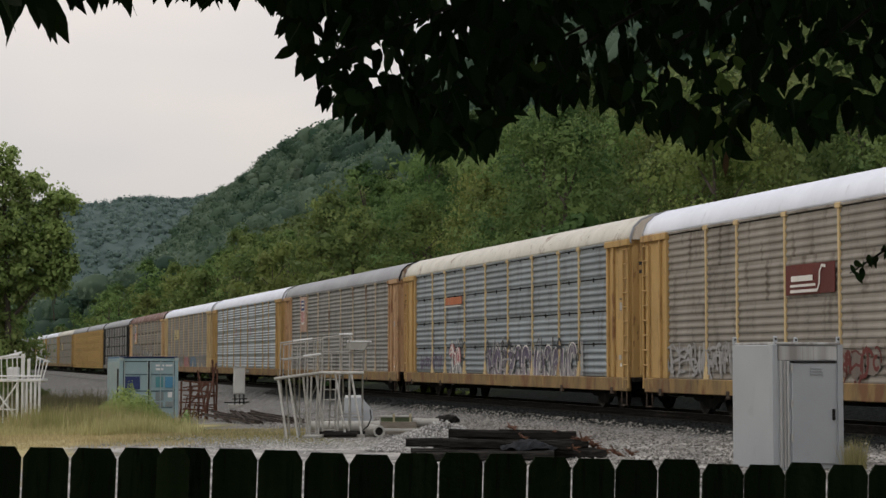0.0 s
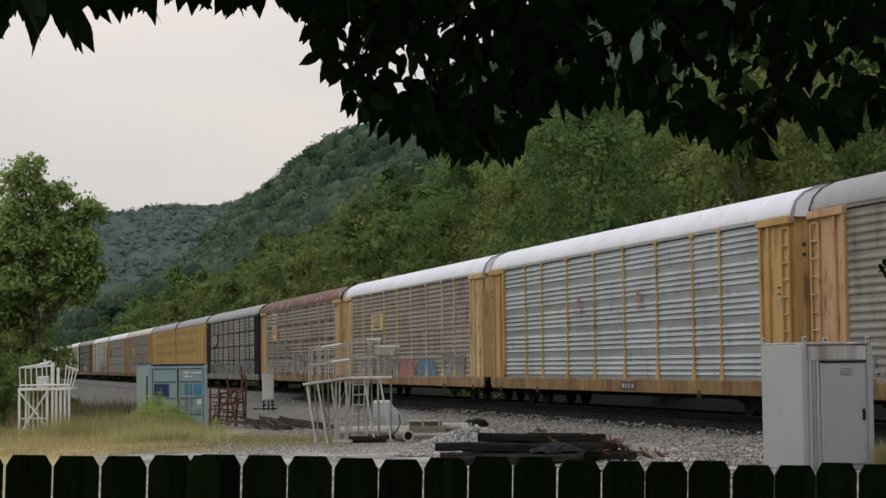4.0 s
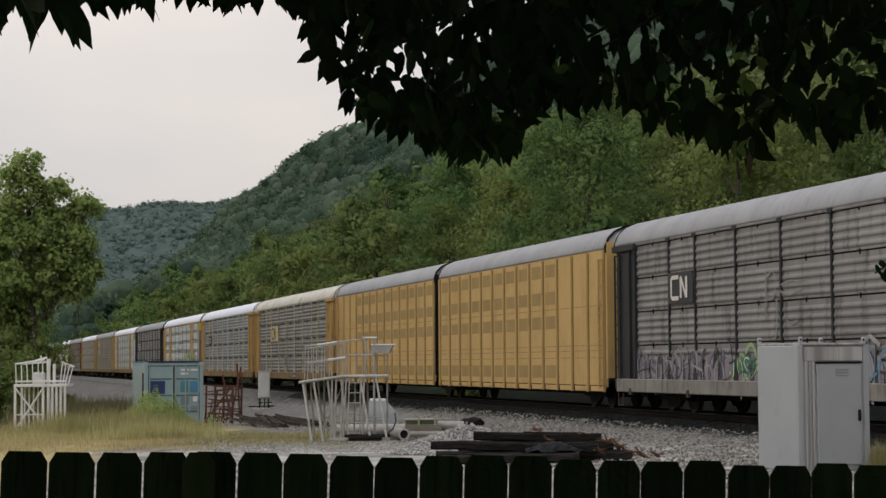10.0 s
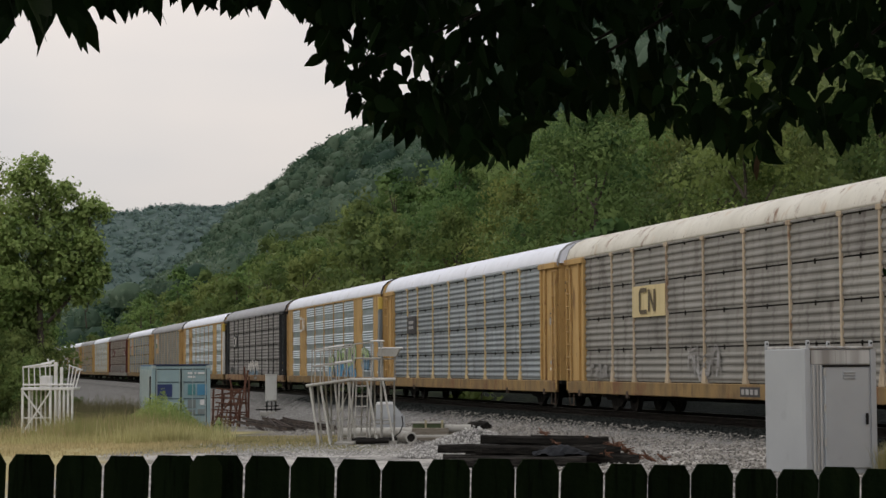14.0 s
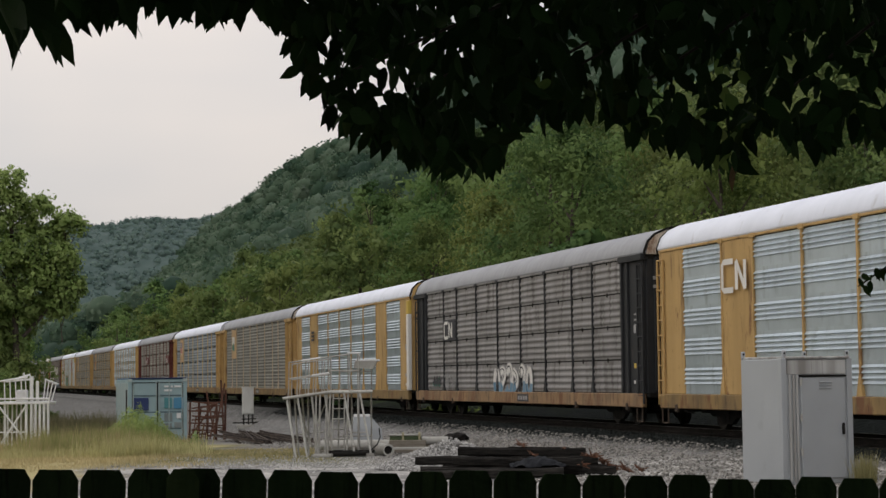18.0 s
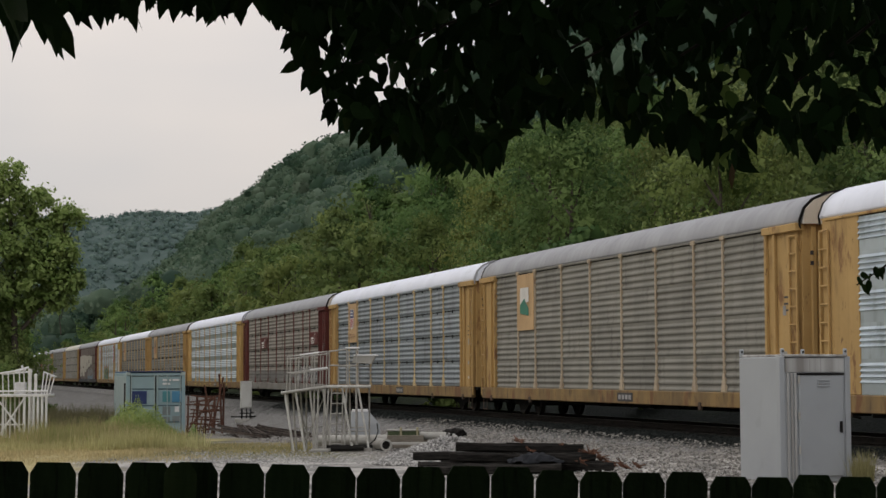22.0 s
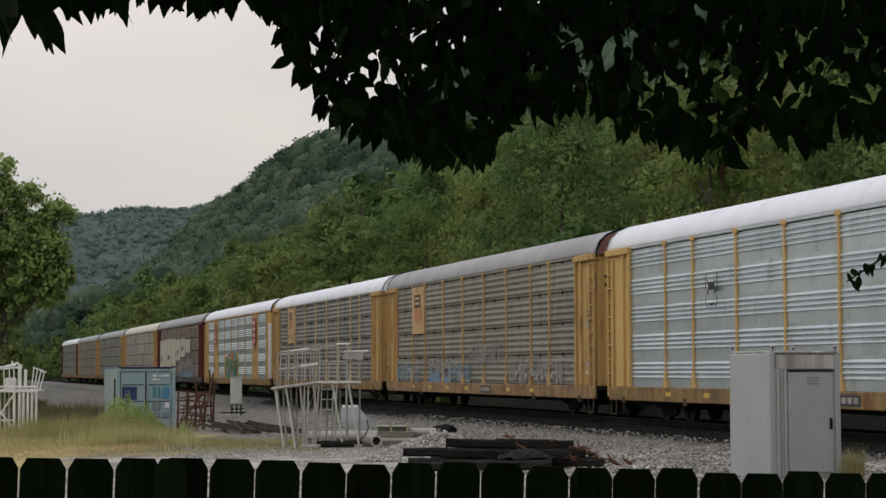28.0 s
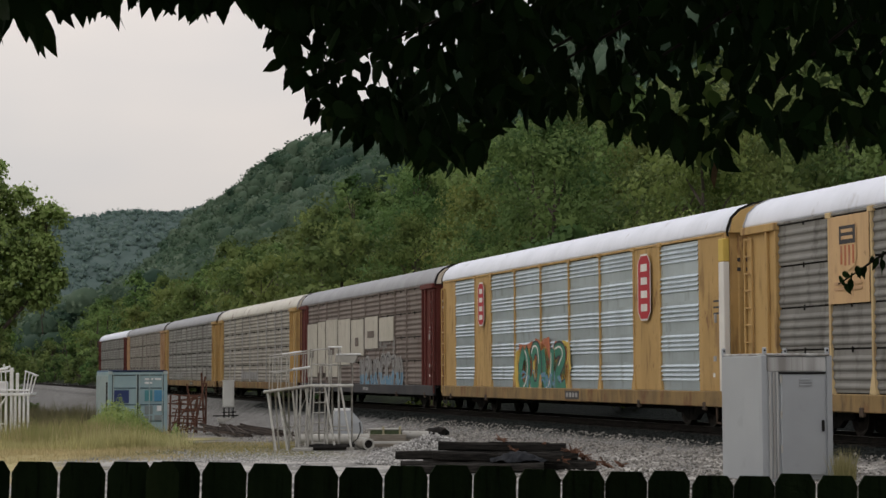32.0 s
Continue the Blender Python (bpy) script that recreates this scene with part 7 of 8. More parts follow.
    pipe_frame(st, m, "handrail", [((0.02, 0.03, h + 0.52), (0.74, 0.03, h + 0.52)), ((0.22, D, h + 0.5), (1.05, D, h + 0.5)), ((0.74, 0.03, h + 0.96), (0.74, D, h + 0.9)), ((0.02, 0.03, h + 0.88), (0.5, 0.03, h + 0.93))], 0.018)
    part("handrail", Mesh().bar((0.46, 0.03, h + 0.965), (0.82, 0.03, h + 0.965), 0.022, 7), M_WHITE, st)
    tray = part("tray", Mesh().box(0.66, 1.28, 0.2, D, h + 0.76, h + 0.80, 0.01), M_WHITE, st, "pale sheet metal tray")
    part("tray_side", Mesh().loft([[(0.66, yy, h + 0.76), (1.22, yy, h + 0.76), (1.12, yy, h + 0.56), (0.62, yy, h + 0.58)] for yy in (0.22, D - 0.02)]), M_PIPE, tray, "grey underside of the tray")
    part("pole", Mesh().bar((0.74, -0.05, 0.05), (0.74, -0.05, h), 0.022, 7), m, st)
    # skid and clutter round its feet
    pipe_frame(st, m, "foot_rail", [((-0.4, -0.2, 0.05), (1.15, -0.2, 0.05)), ((-0.4, D, 0.05), (1.15, D, 0.05))], 0.045, True)
    part("base_plate", Mesh().box(-0.42, 0.05, -0.42, 0.1, 0.0, 0.07, 0.01), m, st)
    part("skid", Mesh().box(-0.02, 1.15, -0.12, 0.25, 0.0, 0.17, 0.015), M_DARK, st, "black steel skid")
    part("skid", Mesh().bar((0.1, -0.28, 0.08), (0.95, -0.3, 0.1), 0.06, 8), M_DARK, st)
    cable = [Vector((1.27, 0.2, 0.72)), Vector((1.3, 0.15, 0.5)), Vector((1.22, 0.05, 0.3)), Vector((1.05, -0.1, 0.16)), Vector((0.92, -0.25, 0.1))]
    hose = Mesh()
    for a, b in zip(cable, cable[1:]):
        hose.bar(a, b, 0.016, 6)
    part("cable", hose, M_DARK, st)


def build_stand_b():
    """A white platform: cross-braced bay, thick upright pipes and a flared basket."""
    x, y, z = at(27, 67.5)
    st = thing("platform_stand", pose(x, y, z, 0, 0, 0), "white painted steel work platform standing in tall grass", "platform", "metal platforms in the yard")
    m, D, h, L = M_WHITE, 1.1, 1.70, 0.95
    part("deck", Mesh().box(-L, L, 0, D, h - 0.1, h, 0.015), m, st)
    pipe_frame(st, m, "leg", [((xx, yy, 0), (xx, yy, h - 0.1)) for xx in (-0.9, 0.1) for yy in (0.04, D - 0.04)], 0.04, True)
    pipe_frame(st, m, "pipe", [((0.28 + 0.15 * k, 0.05, 0.1), (0.28 + 0.15 * k, 0.05, h - 0.1)) for k in range(5)], 0.045)
    pipe_frame(st, m, "pipe", [((-0.78 + 0.16 * k, D - 0.1, 0.1), (-0.78 + 0.16 * k, D - 0.1, h - 0.1)) for k in range(5)], 0.03)
    pipe_frame(st, m, "brace", [((-0.88, 0, h - 0.15), (0.1, 0, 0.3)), ((0.1, 0, h - 0.15), (-0.8, 0, 0.2))], 0.035)
    pipe_frame(st, m, "brace", [((-0.9, 0.02, 0.62), (0.1, 0.02, 0.62))], 0.025)
    pipe_frame(st, m, "rail_post", [((a, 0.03, h), (a - 0.03, 0.03, h + 0.72 + 0.03 * k)) for k, a in enumerate((-0.86, -0.66, -0.46, -0.26, -0.06, 0.1))], 0.022)
    pipe_frame(st, m, "handrail", [((-0.9, 0.03, h + 0.72), (0.14, 0.03, h + 0.87)), ((-0.9, 0.03, h + 0.1), (0.9, 0.03, h + 0.1)), ((-0.9, D, h + 0.72), (0.14, D, h + 0.8))], 0.035)
    pipe_frame(st, m, "rail_post", [((0.5 + 0.1 * k, D - 0.1, h), (0.58 + 0.13 * k, D - 0.1, h + 0.78 - 0.05 * k)) for k in range(4)], 0.022)
    pipe_frame(st, m, "handrail", [((0.55, D - 0.1, h + 0.79), (1.03, D - 0.1, h + 0.62)), ((0.9, 0.03, h), (1.03, 0.03, h + 0.62)), ((1.03, 0.03, h + 0.62), (1.03, D - 0.1, h + 0.62))], 0.022)
    part("post", Mesh().box(0.2, 0.32, 0.1, 0.22, h, h + 0.9, 0.01), m, st)
    part("post", Mesh().box(0.42, 0.52, 0.1, 0.2, h, h + 0.72, 0.01), m, st)
    part("winch", Mesh().box(-0.32, 0.05, 0.3, 0.6, h, h + 0.42, 0.03), m, st)
    pipe_frame(st, m, "pole", [((0.05, 0.1, h + 0.8), (-0.02, 0.1, h + 1.02)), ((-0.5, 0.2, h + 0.75), (0.2, 0.2, h + 0.95))], 0.04)


build_stand_a()
build_stand_b()


# paler blue-green for the long side, lock rods and castings
M_TEALPALE = weathered("pale_blue_green_paint", (0.36, 0.42, 0.41), (0.30, 0.37, 0.37), 1.2, 0.7, 0.0, (0.24, 0.24, 0.22), 0.6, 0.1)


def build_container():
    x, y, z = at(213, 80.0)
    con = thing("storage_container", pose(x, y, z, 0, 0, 15), "faded blue-green steel storage container with closed doors", "container")
    # the near left corner of the door end is at the origin; the long sides run back along +y
    wd, D, h = 2.44, 6.06, 2.62
    part("body", Mesh().box(0.02, wd - 0.02, 0.06, D, 0.14, h - 0.02, 0.02), M_TEAL, con)
    for k in range(18):
        part("side_rib", Mesh().box(-0.012, 0.018, 0.25 + k * 0.32, 0.42 + k * 0.32, 0.22, h - 0.16, 0.006), M_TEALPALE, con)
    part("roof_sheet", Mesh().box(0.03, wd - 0.03, 0.12, D, h - 0.02, h + 0.05, 0.01), M_TARP, con, "blue sheet over the roof")
    part("roof_lip", Mesh().box(0.02, wd - 0.02, -0.06, 0.118, h + 0.022, h + 0.06, 0.006), M_NAVY, con)
    # a flush black box takes the place of a slot's shade
    part("side_recess", Mesh().box(-0.016, 0.019, 0.4, 1.15, 0.3, h - 0.45, 0.004), M_DARK, con, "black strip for the shaded slot in the long side")
    part("tape_strip", Mesh().box(-0.02, -0.013, 1.6, 2.2, 0.25, 0.75, 0.002), M_WHITE, con)
    for xx in (0.145, 1.215, wd - 0.145):
        part("door_gap", Mesh().box(xx - 0.022, xx + 0.022, -0.018, 0.05, 0.2, h - 0.14, 0.004), M_DARK, con)
    part("door_gap", Mesh().box(0.14, wd - 0.14, -0.024, 0.05, h - 0.165, h - 0.138, 0.004), M_DARK, con)
    for xx in (0.06, wd - 0.06):
        part("corner_post", Mesh().box(xx - 0.08, xx + 0.08, -0.03, 0.12, 0, h, 0.012), M_TEAL, con)
        part("corner_casting", Mesh().box(xx - 0.09, xx + 0.09, -0.05, 0.13, h - 0.12, h + 0.02, 0.012), M_TEALPALE, con)
        part("corner_casting", Mesh().box(xx - 0.09, xx + 0.09, -0.05, 0.13, 0.0, 0.12, 0.012), M_TEAL, con)
    part("header", Mesh().box(0.14, wd - 0.14, -0.02, 0.08, h - 0.14, h - 0.02, 0.01), M_TEAL, con)
    part("threshold", Mesh().box(0.14, wd - 0.14, -0.02, 0.08, 0.06, 0.2, 0.01), M_TEAL, con)
    for k in (0, 1):
        x0 = 0.15 + 1.09 * k
        leaf = part("door", Mesh().box(x0, x0 + 1.05, -0.01, 0.06, 0.21, h - 0.15, 0.012), M_TEAL, con)
        for rx in (x0 + 0.04, x0 + 1.01) if k == 0 else (x0 + 0.05, x0 + 0.46, x0 + 1.01):
            part("lock_rod", Mesh().bar((rx, -0.05, 0.16), (rx, -0.05, h - 0.08), 0.02, 6), M_TEALPALE, leaf)
        for zz in (0.5, 1.2, 1.9):
            part("door_rib", Mesh().box(x0 + 0.08, x0 + 0.98, -0.03, -0.011, zz, zz + 0.05, 0.005), M_TEALDARK, leaf)
    part("tarp_square", Mesh().box(0.22, 0.84, -0.05, -0.032, 1.3, 1.84, 0.006), M_NAVY, con, "dark navy sheet square")
    for x0, x1, z0, z1, m in ((1.50, 1.82, 1.38, 1.83, M_BLUEGREEN), (1.90, 2.30, 1.36, 1.83, M_BLUE), (1.50, 1.84, 0.82, 1.18, M_GREYPATCH), (1.92, 2.26, 0.55, 0.78, M_GREYPATCH), (1.5, 1.82, 0.55, 0.75, M_GREYPATCH)):
        part("door_panel", Mesh().box(x0, x1, -0.046, -0.032, z0, z1, 0.006), m, con)
    part("notice", Mesh().box(2.02, 2.2, -0.06, -0.047, 0.95, 1.18, 0.002), M_WHITE, con)
    for x0, x1, zz in ((1.5, 1.7, 2.26), (1.78, 1.86, 2.26), (1.92, 2.2, 2.26), (1.5, 1.82, 2.1)):
        part("label_bar", Mesh().box(x0, x1, -0.04, -0.03, zz, zz + 0.08, 0.002), M_WHITE, con)


M_TARP = weathered("blue_tarpaulin", (0.07, 0.14, 0.24), (0.10, 0.18, 0.29), 1.5, 0.6)
# darker teal that paints shade lines along the door ribs
M_TEALDARK = weathered("shaded_teal_seam", (0.07, 0.11, 0.13), (0.09, 0.14, 0.16), 2.0, 0.7)
M_BLUEGREEN = weathered("sea_green_paint", (0.06, 0.20, 0.22), (0.08, 0.23, 0.25), 2.0, 0.6)
M_GREYPATCH = weathered("grey_patch", (0.17, 0.20, 0.20), (0.22, 0.25, 0.25), 2.0, 0.7)
build_container()


def build_rust_rack():
    x, y, z = at(352, 78.0)
    rk = thing("rusty_rack", pose(x, y, z, 0, 0, -20), "rusty welded steel rack", "rack")
    for px_ in (-0.6, -0.2, 0.2, 0.62):
        for py_ in (-0.4, 0.4):
            part("upright", Mesh().beam((px_, py_, 0), (px_ + 0.03, py_, 1.55 + 0.5 * (px_ > 0.5) * (py_ > 0)), 0.06, 0.06), M_RUST, rk)
    for k in range(9):
        zz = 0.15 + k * 0.17
        for py_ in (-0.4, 0.4):
            a, b = 0.09 * math.sin(k * 2.9 + py_ * 5), 0.11 * math.sin(k * 4.3 + py_ * 9)
            part("slat", Mesh().beam((-0.65 + 0.12 * (k % 3), py_ - 0.03 + b, zz + a), (0.68, py_ - 0.03, zz + b), 0.04, 0.05), M_RUST, rk)
    for k in range(7):
        part("bar", Mesh().beam((-0.62 + 0.2 * k, -0.5, 0.05), (-0.5 + 0.2 * k + 0.25 * math.sin(k * 3.1), -0.5 + 0.1 * (k % 3), 0.7 + 0.3 * (k % 3)), 0.045, 0.045), M_RUST, rk)
    part("brace", Mesh().beam((-0.6, -0.45, 0.1), (0.6, -0.45, 1.5), 0.05, 0.05), M_RUST, rk)
    part("brace", Mesh().beam((0.62, 0.3, 0.0), (0.48, 0.3, 2.45), 0.06, 0.06), M_RUST, rk)
    part("brace", Mesh().beam((0.45, -0.3, 0.0), (0.66, 0.3, 2.3), 0.05, 0.05), M_RUST, rk)
    part("brace", Mesh().beam((0.6, -0.46, 0.1), (0.2, -0.46, 2.0), 0.05, 0.05), M_RUST, rk)


build_rust_rack()


def build_small_box():
    x, y, z = at(424, 111.0)
    bx = thing("relay_box", pose(x, y, z + 0.28, 0, 0, 12) @ Matrix.Scale(1.12, 4), "small off-white relay box on two legs", "cabinet")
    part("body", Mesh().box(-0.29, 0.29, -0.2, 0.2, 0.42, 1.80, 0.02), M_PALE, bx)
    part("door", Mesh().box(-0.25, 0.25, -0.23, -0.2, 0.48, 1.74, 0.01), M_PALE, bx)
    part("lid", Mesh().box(-0.31, 0.31, -0.24, 0.22, 1.80, 1.84, 0.01), M_PALE, bx)
    for xx in (-0.2, 0.2):
        part("leg", Mesh().bar((xx, 0, -0.4), (xx, 0, 0.42), 0.04, 8), M_STEEL, bx)
    part("base", Mesh().box(-0.55, 0.55, -0.3, 0.3, -0.34, -0.12, 0.02), M_PIPE, bx)
    part("cross_bar", Mesh().beam((-0.8, -0.1, -0.02), (0.85, -0.1, 0.0), 0.07, 0.06), M_DARK, bx)
    part("cross_bar", Mesh().beam((-0.35, -0.15, 0.16), (0.4, -0.15, 0.18), 0.05, 0.05), M_DARK, bx)
    for xx in (-0.24, 0.02, 0.24):
        part("conduit", Mesh().bar((xx, -0.12, -0.3), (xx, -0.12, 0.42), 0.03, 6), M_DARK, bx)


build_small_box()


M_SCRAP = weathered("rusty_scrap_rail", (0.026, 0.020, 0.017), (0.070, 0.054, 0.044), 3.0, 0.9, vary=0.4)


def build_rail_pile():
    rng = random.Random(12)
    for k in range(19):
        x, y, z = at(398 + 5.6 * k, 72 + rng.uniform(-2, 2))
        r = thing("scrap_rail", pose(x, y, z + 0.12 + 0.05 * (k % 3), rng.uniform(-8, 8), 1.2 + rng.uniform(-0.5, 0.8), -72 + rng.uniform(-9, 9)), "rusty length of scrap rail lying on gravel", "rail", "scrap rails")
        prof = [(0.6 * p, 0.6 * q) for p, q in ((-0.065, -0.08), (0.065, -0.08), (0.065, -0.06), (0.012, -0.045), (0.012, 0.04), (0.036, 0.05), (0.036, 0.08), (-0.036, 0.08), (-0.036, 0.05), (-0.012, 0.04), (-0.012, -0.045), (-0.065, -0.06))]
        part("bar", Mesh().loft([[(q, p, s) for p, s in prof] for q in (-3.2, 3.2)]), M_SCRAP, r)


build_rail_pile()


def build_pipes():
    x, y, z = at(668, 50.5)
    for px_, d, ln, r, tn, lift in ((612, 52.5, 1.9, 0.14, 4, 0.2), (752, 53.5, 0.8, 0.11, 2, 0.26), (712, 51.2, 1.15, 0.06, -3, 0.10)):
        x, y, z = at(px_, d)
        p = thing("pipe", pose(x, y, z + lift, 0, 0, tn), "grey pipe lying across the yard gravel", "pipe", "pipes on the ground")
        ms = Mesh()
        n = 18
        ring = lambda q, s: [(q, math.cos(2 * math.pi * i / n) * s, math.sin(2 * math.pi * i / n) * s) for i in range(n)]
        ms.loft([ring(-ln / 2, r * 0.82), ring(-ln / 2, r), ring(ln / 2, r), ring(ln / 2, r * 0.82), ring(-ln / 2, r * 0.82)], caps=False)
        part("tube", ms, M_PIPE, p, smooth=False)
    x, y, z = at(702, 53.2)
    tr = thing("trough", pose(x, y, z + 0.02, 0, 0, 3), "dark green steel trough with yellow stakes", "trough")
    part("body", Mesh().box(-0.44, 0.44, -0.16, 0.16, 0.1, 0.4, 0.012), M_GREENBOX, tr)
    part("rim", Mesh().box(-0.46, 0.46, -0.18, 0.18, 0.4, 0.44, 0.008), M_PIPE, tr)
    part("skid", Mesh().box(-0.4, 0.4, -0.1, 0.1, -0.02, 0.1, 0.01), M_DARK, tr)
    for q in (-0.08, 0.38):
        part("stake", Mesh().box(q - 0.03, q + 0.03, -0.21, -0.181, 0.02, 0.5, 0.005), M_STRAWPAINT, tr)
    x, y, z = at(664, 49.5)
    p = thing("pipe", pose(x, y, z + 0.16, 0, 0, -75), "short wide grey pipe lying end-on", "pipe", "pipes on the ground")
    ms, n, r = Mesh(), 20, 0.155
    ring = lambda q, s: [(q, math.cos(2 * math.pi * i / n) * s, math.sin(2 * math.pi * i / n) * s) for i in range(n)]
    ms.loft([ring(-0.5, r * 0.7), ring(-0.5, r), ring(0.5, r), ring(0.5, r * 0.7), ring(-0.5, r * 0.7)], caps=False)
    part("tube", ms, M_PIPE, p)
    # solid black plug stands for the shade in the pipe's mouth
    part("bore", Mesh().bar((-0.44, 0, 0), (0.44, 0, 0), r * 0.69, 20), M_DARK, p, "black plug for the shade inside the pipe")
    x, y, z = at(632, 55)
    tank = thing("grey_tank", pose(x, y, z, 0, 0, 10), "pale grey moulded tank with a sloping side", "tank")
    part("body", Mesh().loft([[(-0.42, -0.3, 0.25), (0.45, -0.3, 0.25), (0.45, 0.3, 0.25), (-0.42, 0.3, 0.25)], [(-0.42, -0.3, 0.6), (0.42, -0.3, 0.6), (0.42, 0.3, 0.6), (-0.42, 0.3, 0.6)], [(-0.36, -0.25, 0.95), (0.12, -0.25, 0.95), (0.12, 0.25, 0.95), (-0.36, 0.25, 0.95)]]), M_CAB, tank)
    part("collar", Mesh().box(-0.33, 0.1, -0.2, 0.2, 0.95, 1.02, 0.01), M_WHITE, tank)
    part("skid", Mesh().box(-0.5, 0.55, -0.35, 0.35, 0.0, 0.25, 0.03), M_PIPE, tank)


build_pipes()


def build_debris():
    rng = random.Random(91)
    for px_, d, s in ((782, 62, 0.2), (794, 61, 0.24), (803, 62, 0.2), (722, 54, 0.1)):
        x, y, z = at(px_, d)
        t = thing("rubber_scrap", pose(x, y, z + s * 0.5, rng.uniform(-20, 20), rng.uniform(-20, 20), rng.uniform(0, 180)), "lump of black rubber scrap on gravel", "scrap", "black scrap on the gravel")
        rings = [[(s * 1.4 * math.cos(b) * math.cos(a) * rng.uniform(0.75, 1.15), s * math.cos(b) * math.sin(a) * rng.uniform(0.75, 1.15), s * 0.8 * math.sin(b) * rng.uniform(0.8, 1.1)) for a in (k * 0.7 for k in range(9))] for b in (-1.1, -0.5, 0.0, 0.5, 1.1)]
        part("lump", Mesh().loft(rings, closed=True, caps=True), M_DARK, t)
    for px_, d, ln, w, hh, tn in ((700, 53, 1.2, 0.12, 0.3, 3), (728, 53.5, 1.0, 0.1, 0.22, 0), (700, 51, 1.9, 0.16, 0.1, 2), (600, 50.6, 1.6, 0.2, 0.12, -4)):
        x, y, z = at(px_, d)
        t = thing("timber_beam", pose(x, y, z, 0, 0, tn), "weathered grey-brown timber beam on the ground", "timber", "timbers on the ground")
        part("beam", Mesh().box(-ln / 2, ln / 2, -w / 2, w / 2, 0, hh, 0.015), M_TIMBER, t)


M_TIMBER = weathered("weathered_timber", (0.16, 0.14, 0.11), (0.23, 0.205, 0.17), 4.0, 0.9, bump=0.4, stretch=(1, 7, 7))
build_debris()


M_ROT = weathered("rotten_wood", (0.16, 0.07, 0.04), (0.085, 0.05, 0.035), 12.0, 0.95, bump=0.5)


def worn_tie(ln, w, h, rng):
    """A worn timber: chipped edges, split ends and a bent back."""
    ms = Mesh()
    rings, n = [], 9
    sag = rng.uniform(-0.02, 0.02)
    for i in range(n):
        f = i / (n - 1)
        x = -ln / 2 + ln * f + rng.uniform(-0.03, 0.03)
        j = lambda q: q * (1 + rng.uniform(-0.10, 0.04))
        c = 0.02 + rng.uniform(0, 0.025)
        z = sag * math.sin(math.pi * f)
        rings.append([(x, -j(w) / 2 + c, z - h / 2), (x, j(w) / 2 - c, z - h / 2), (x, j(w) / 2, z - h / 2 + c), (x + rng.uniform(-0.03, 0.03) * (i in (0, n - 1)), j(w) / 2, z + h / 2 - c), (x, j(w) / 2 - c, z + j(h) / 2), (x, -j(w) / 2 + c, z + j(h) / 2), (x, -j(w) / 2, z + h / 2 - c), (x, -j(w) / 2, z - h / 2 + c)])
    ms.loft(rings)
    # a long split along the top
    ms.box(-ln * rng.uniform(0.1, 0.4), ln * rng.uniform(0.1, 0.45), -0.02, -0.008, h / 2 - 0.02, h / 2 + rng.uniform(0.004, 0.016))
    return ms


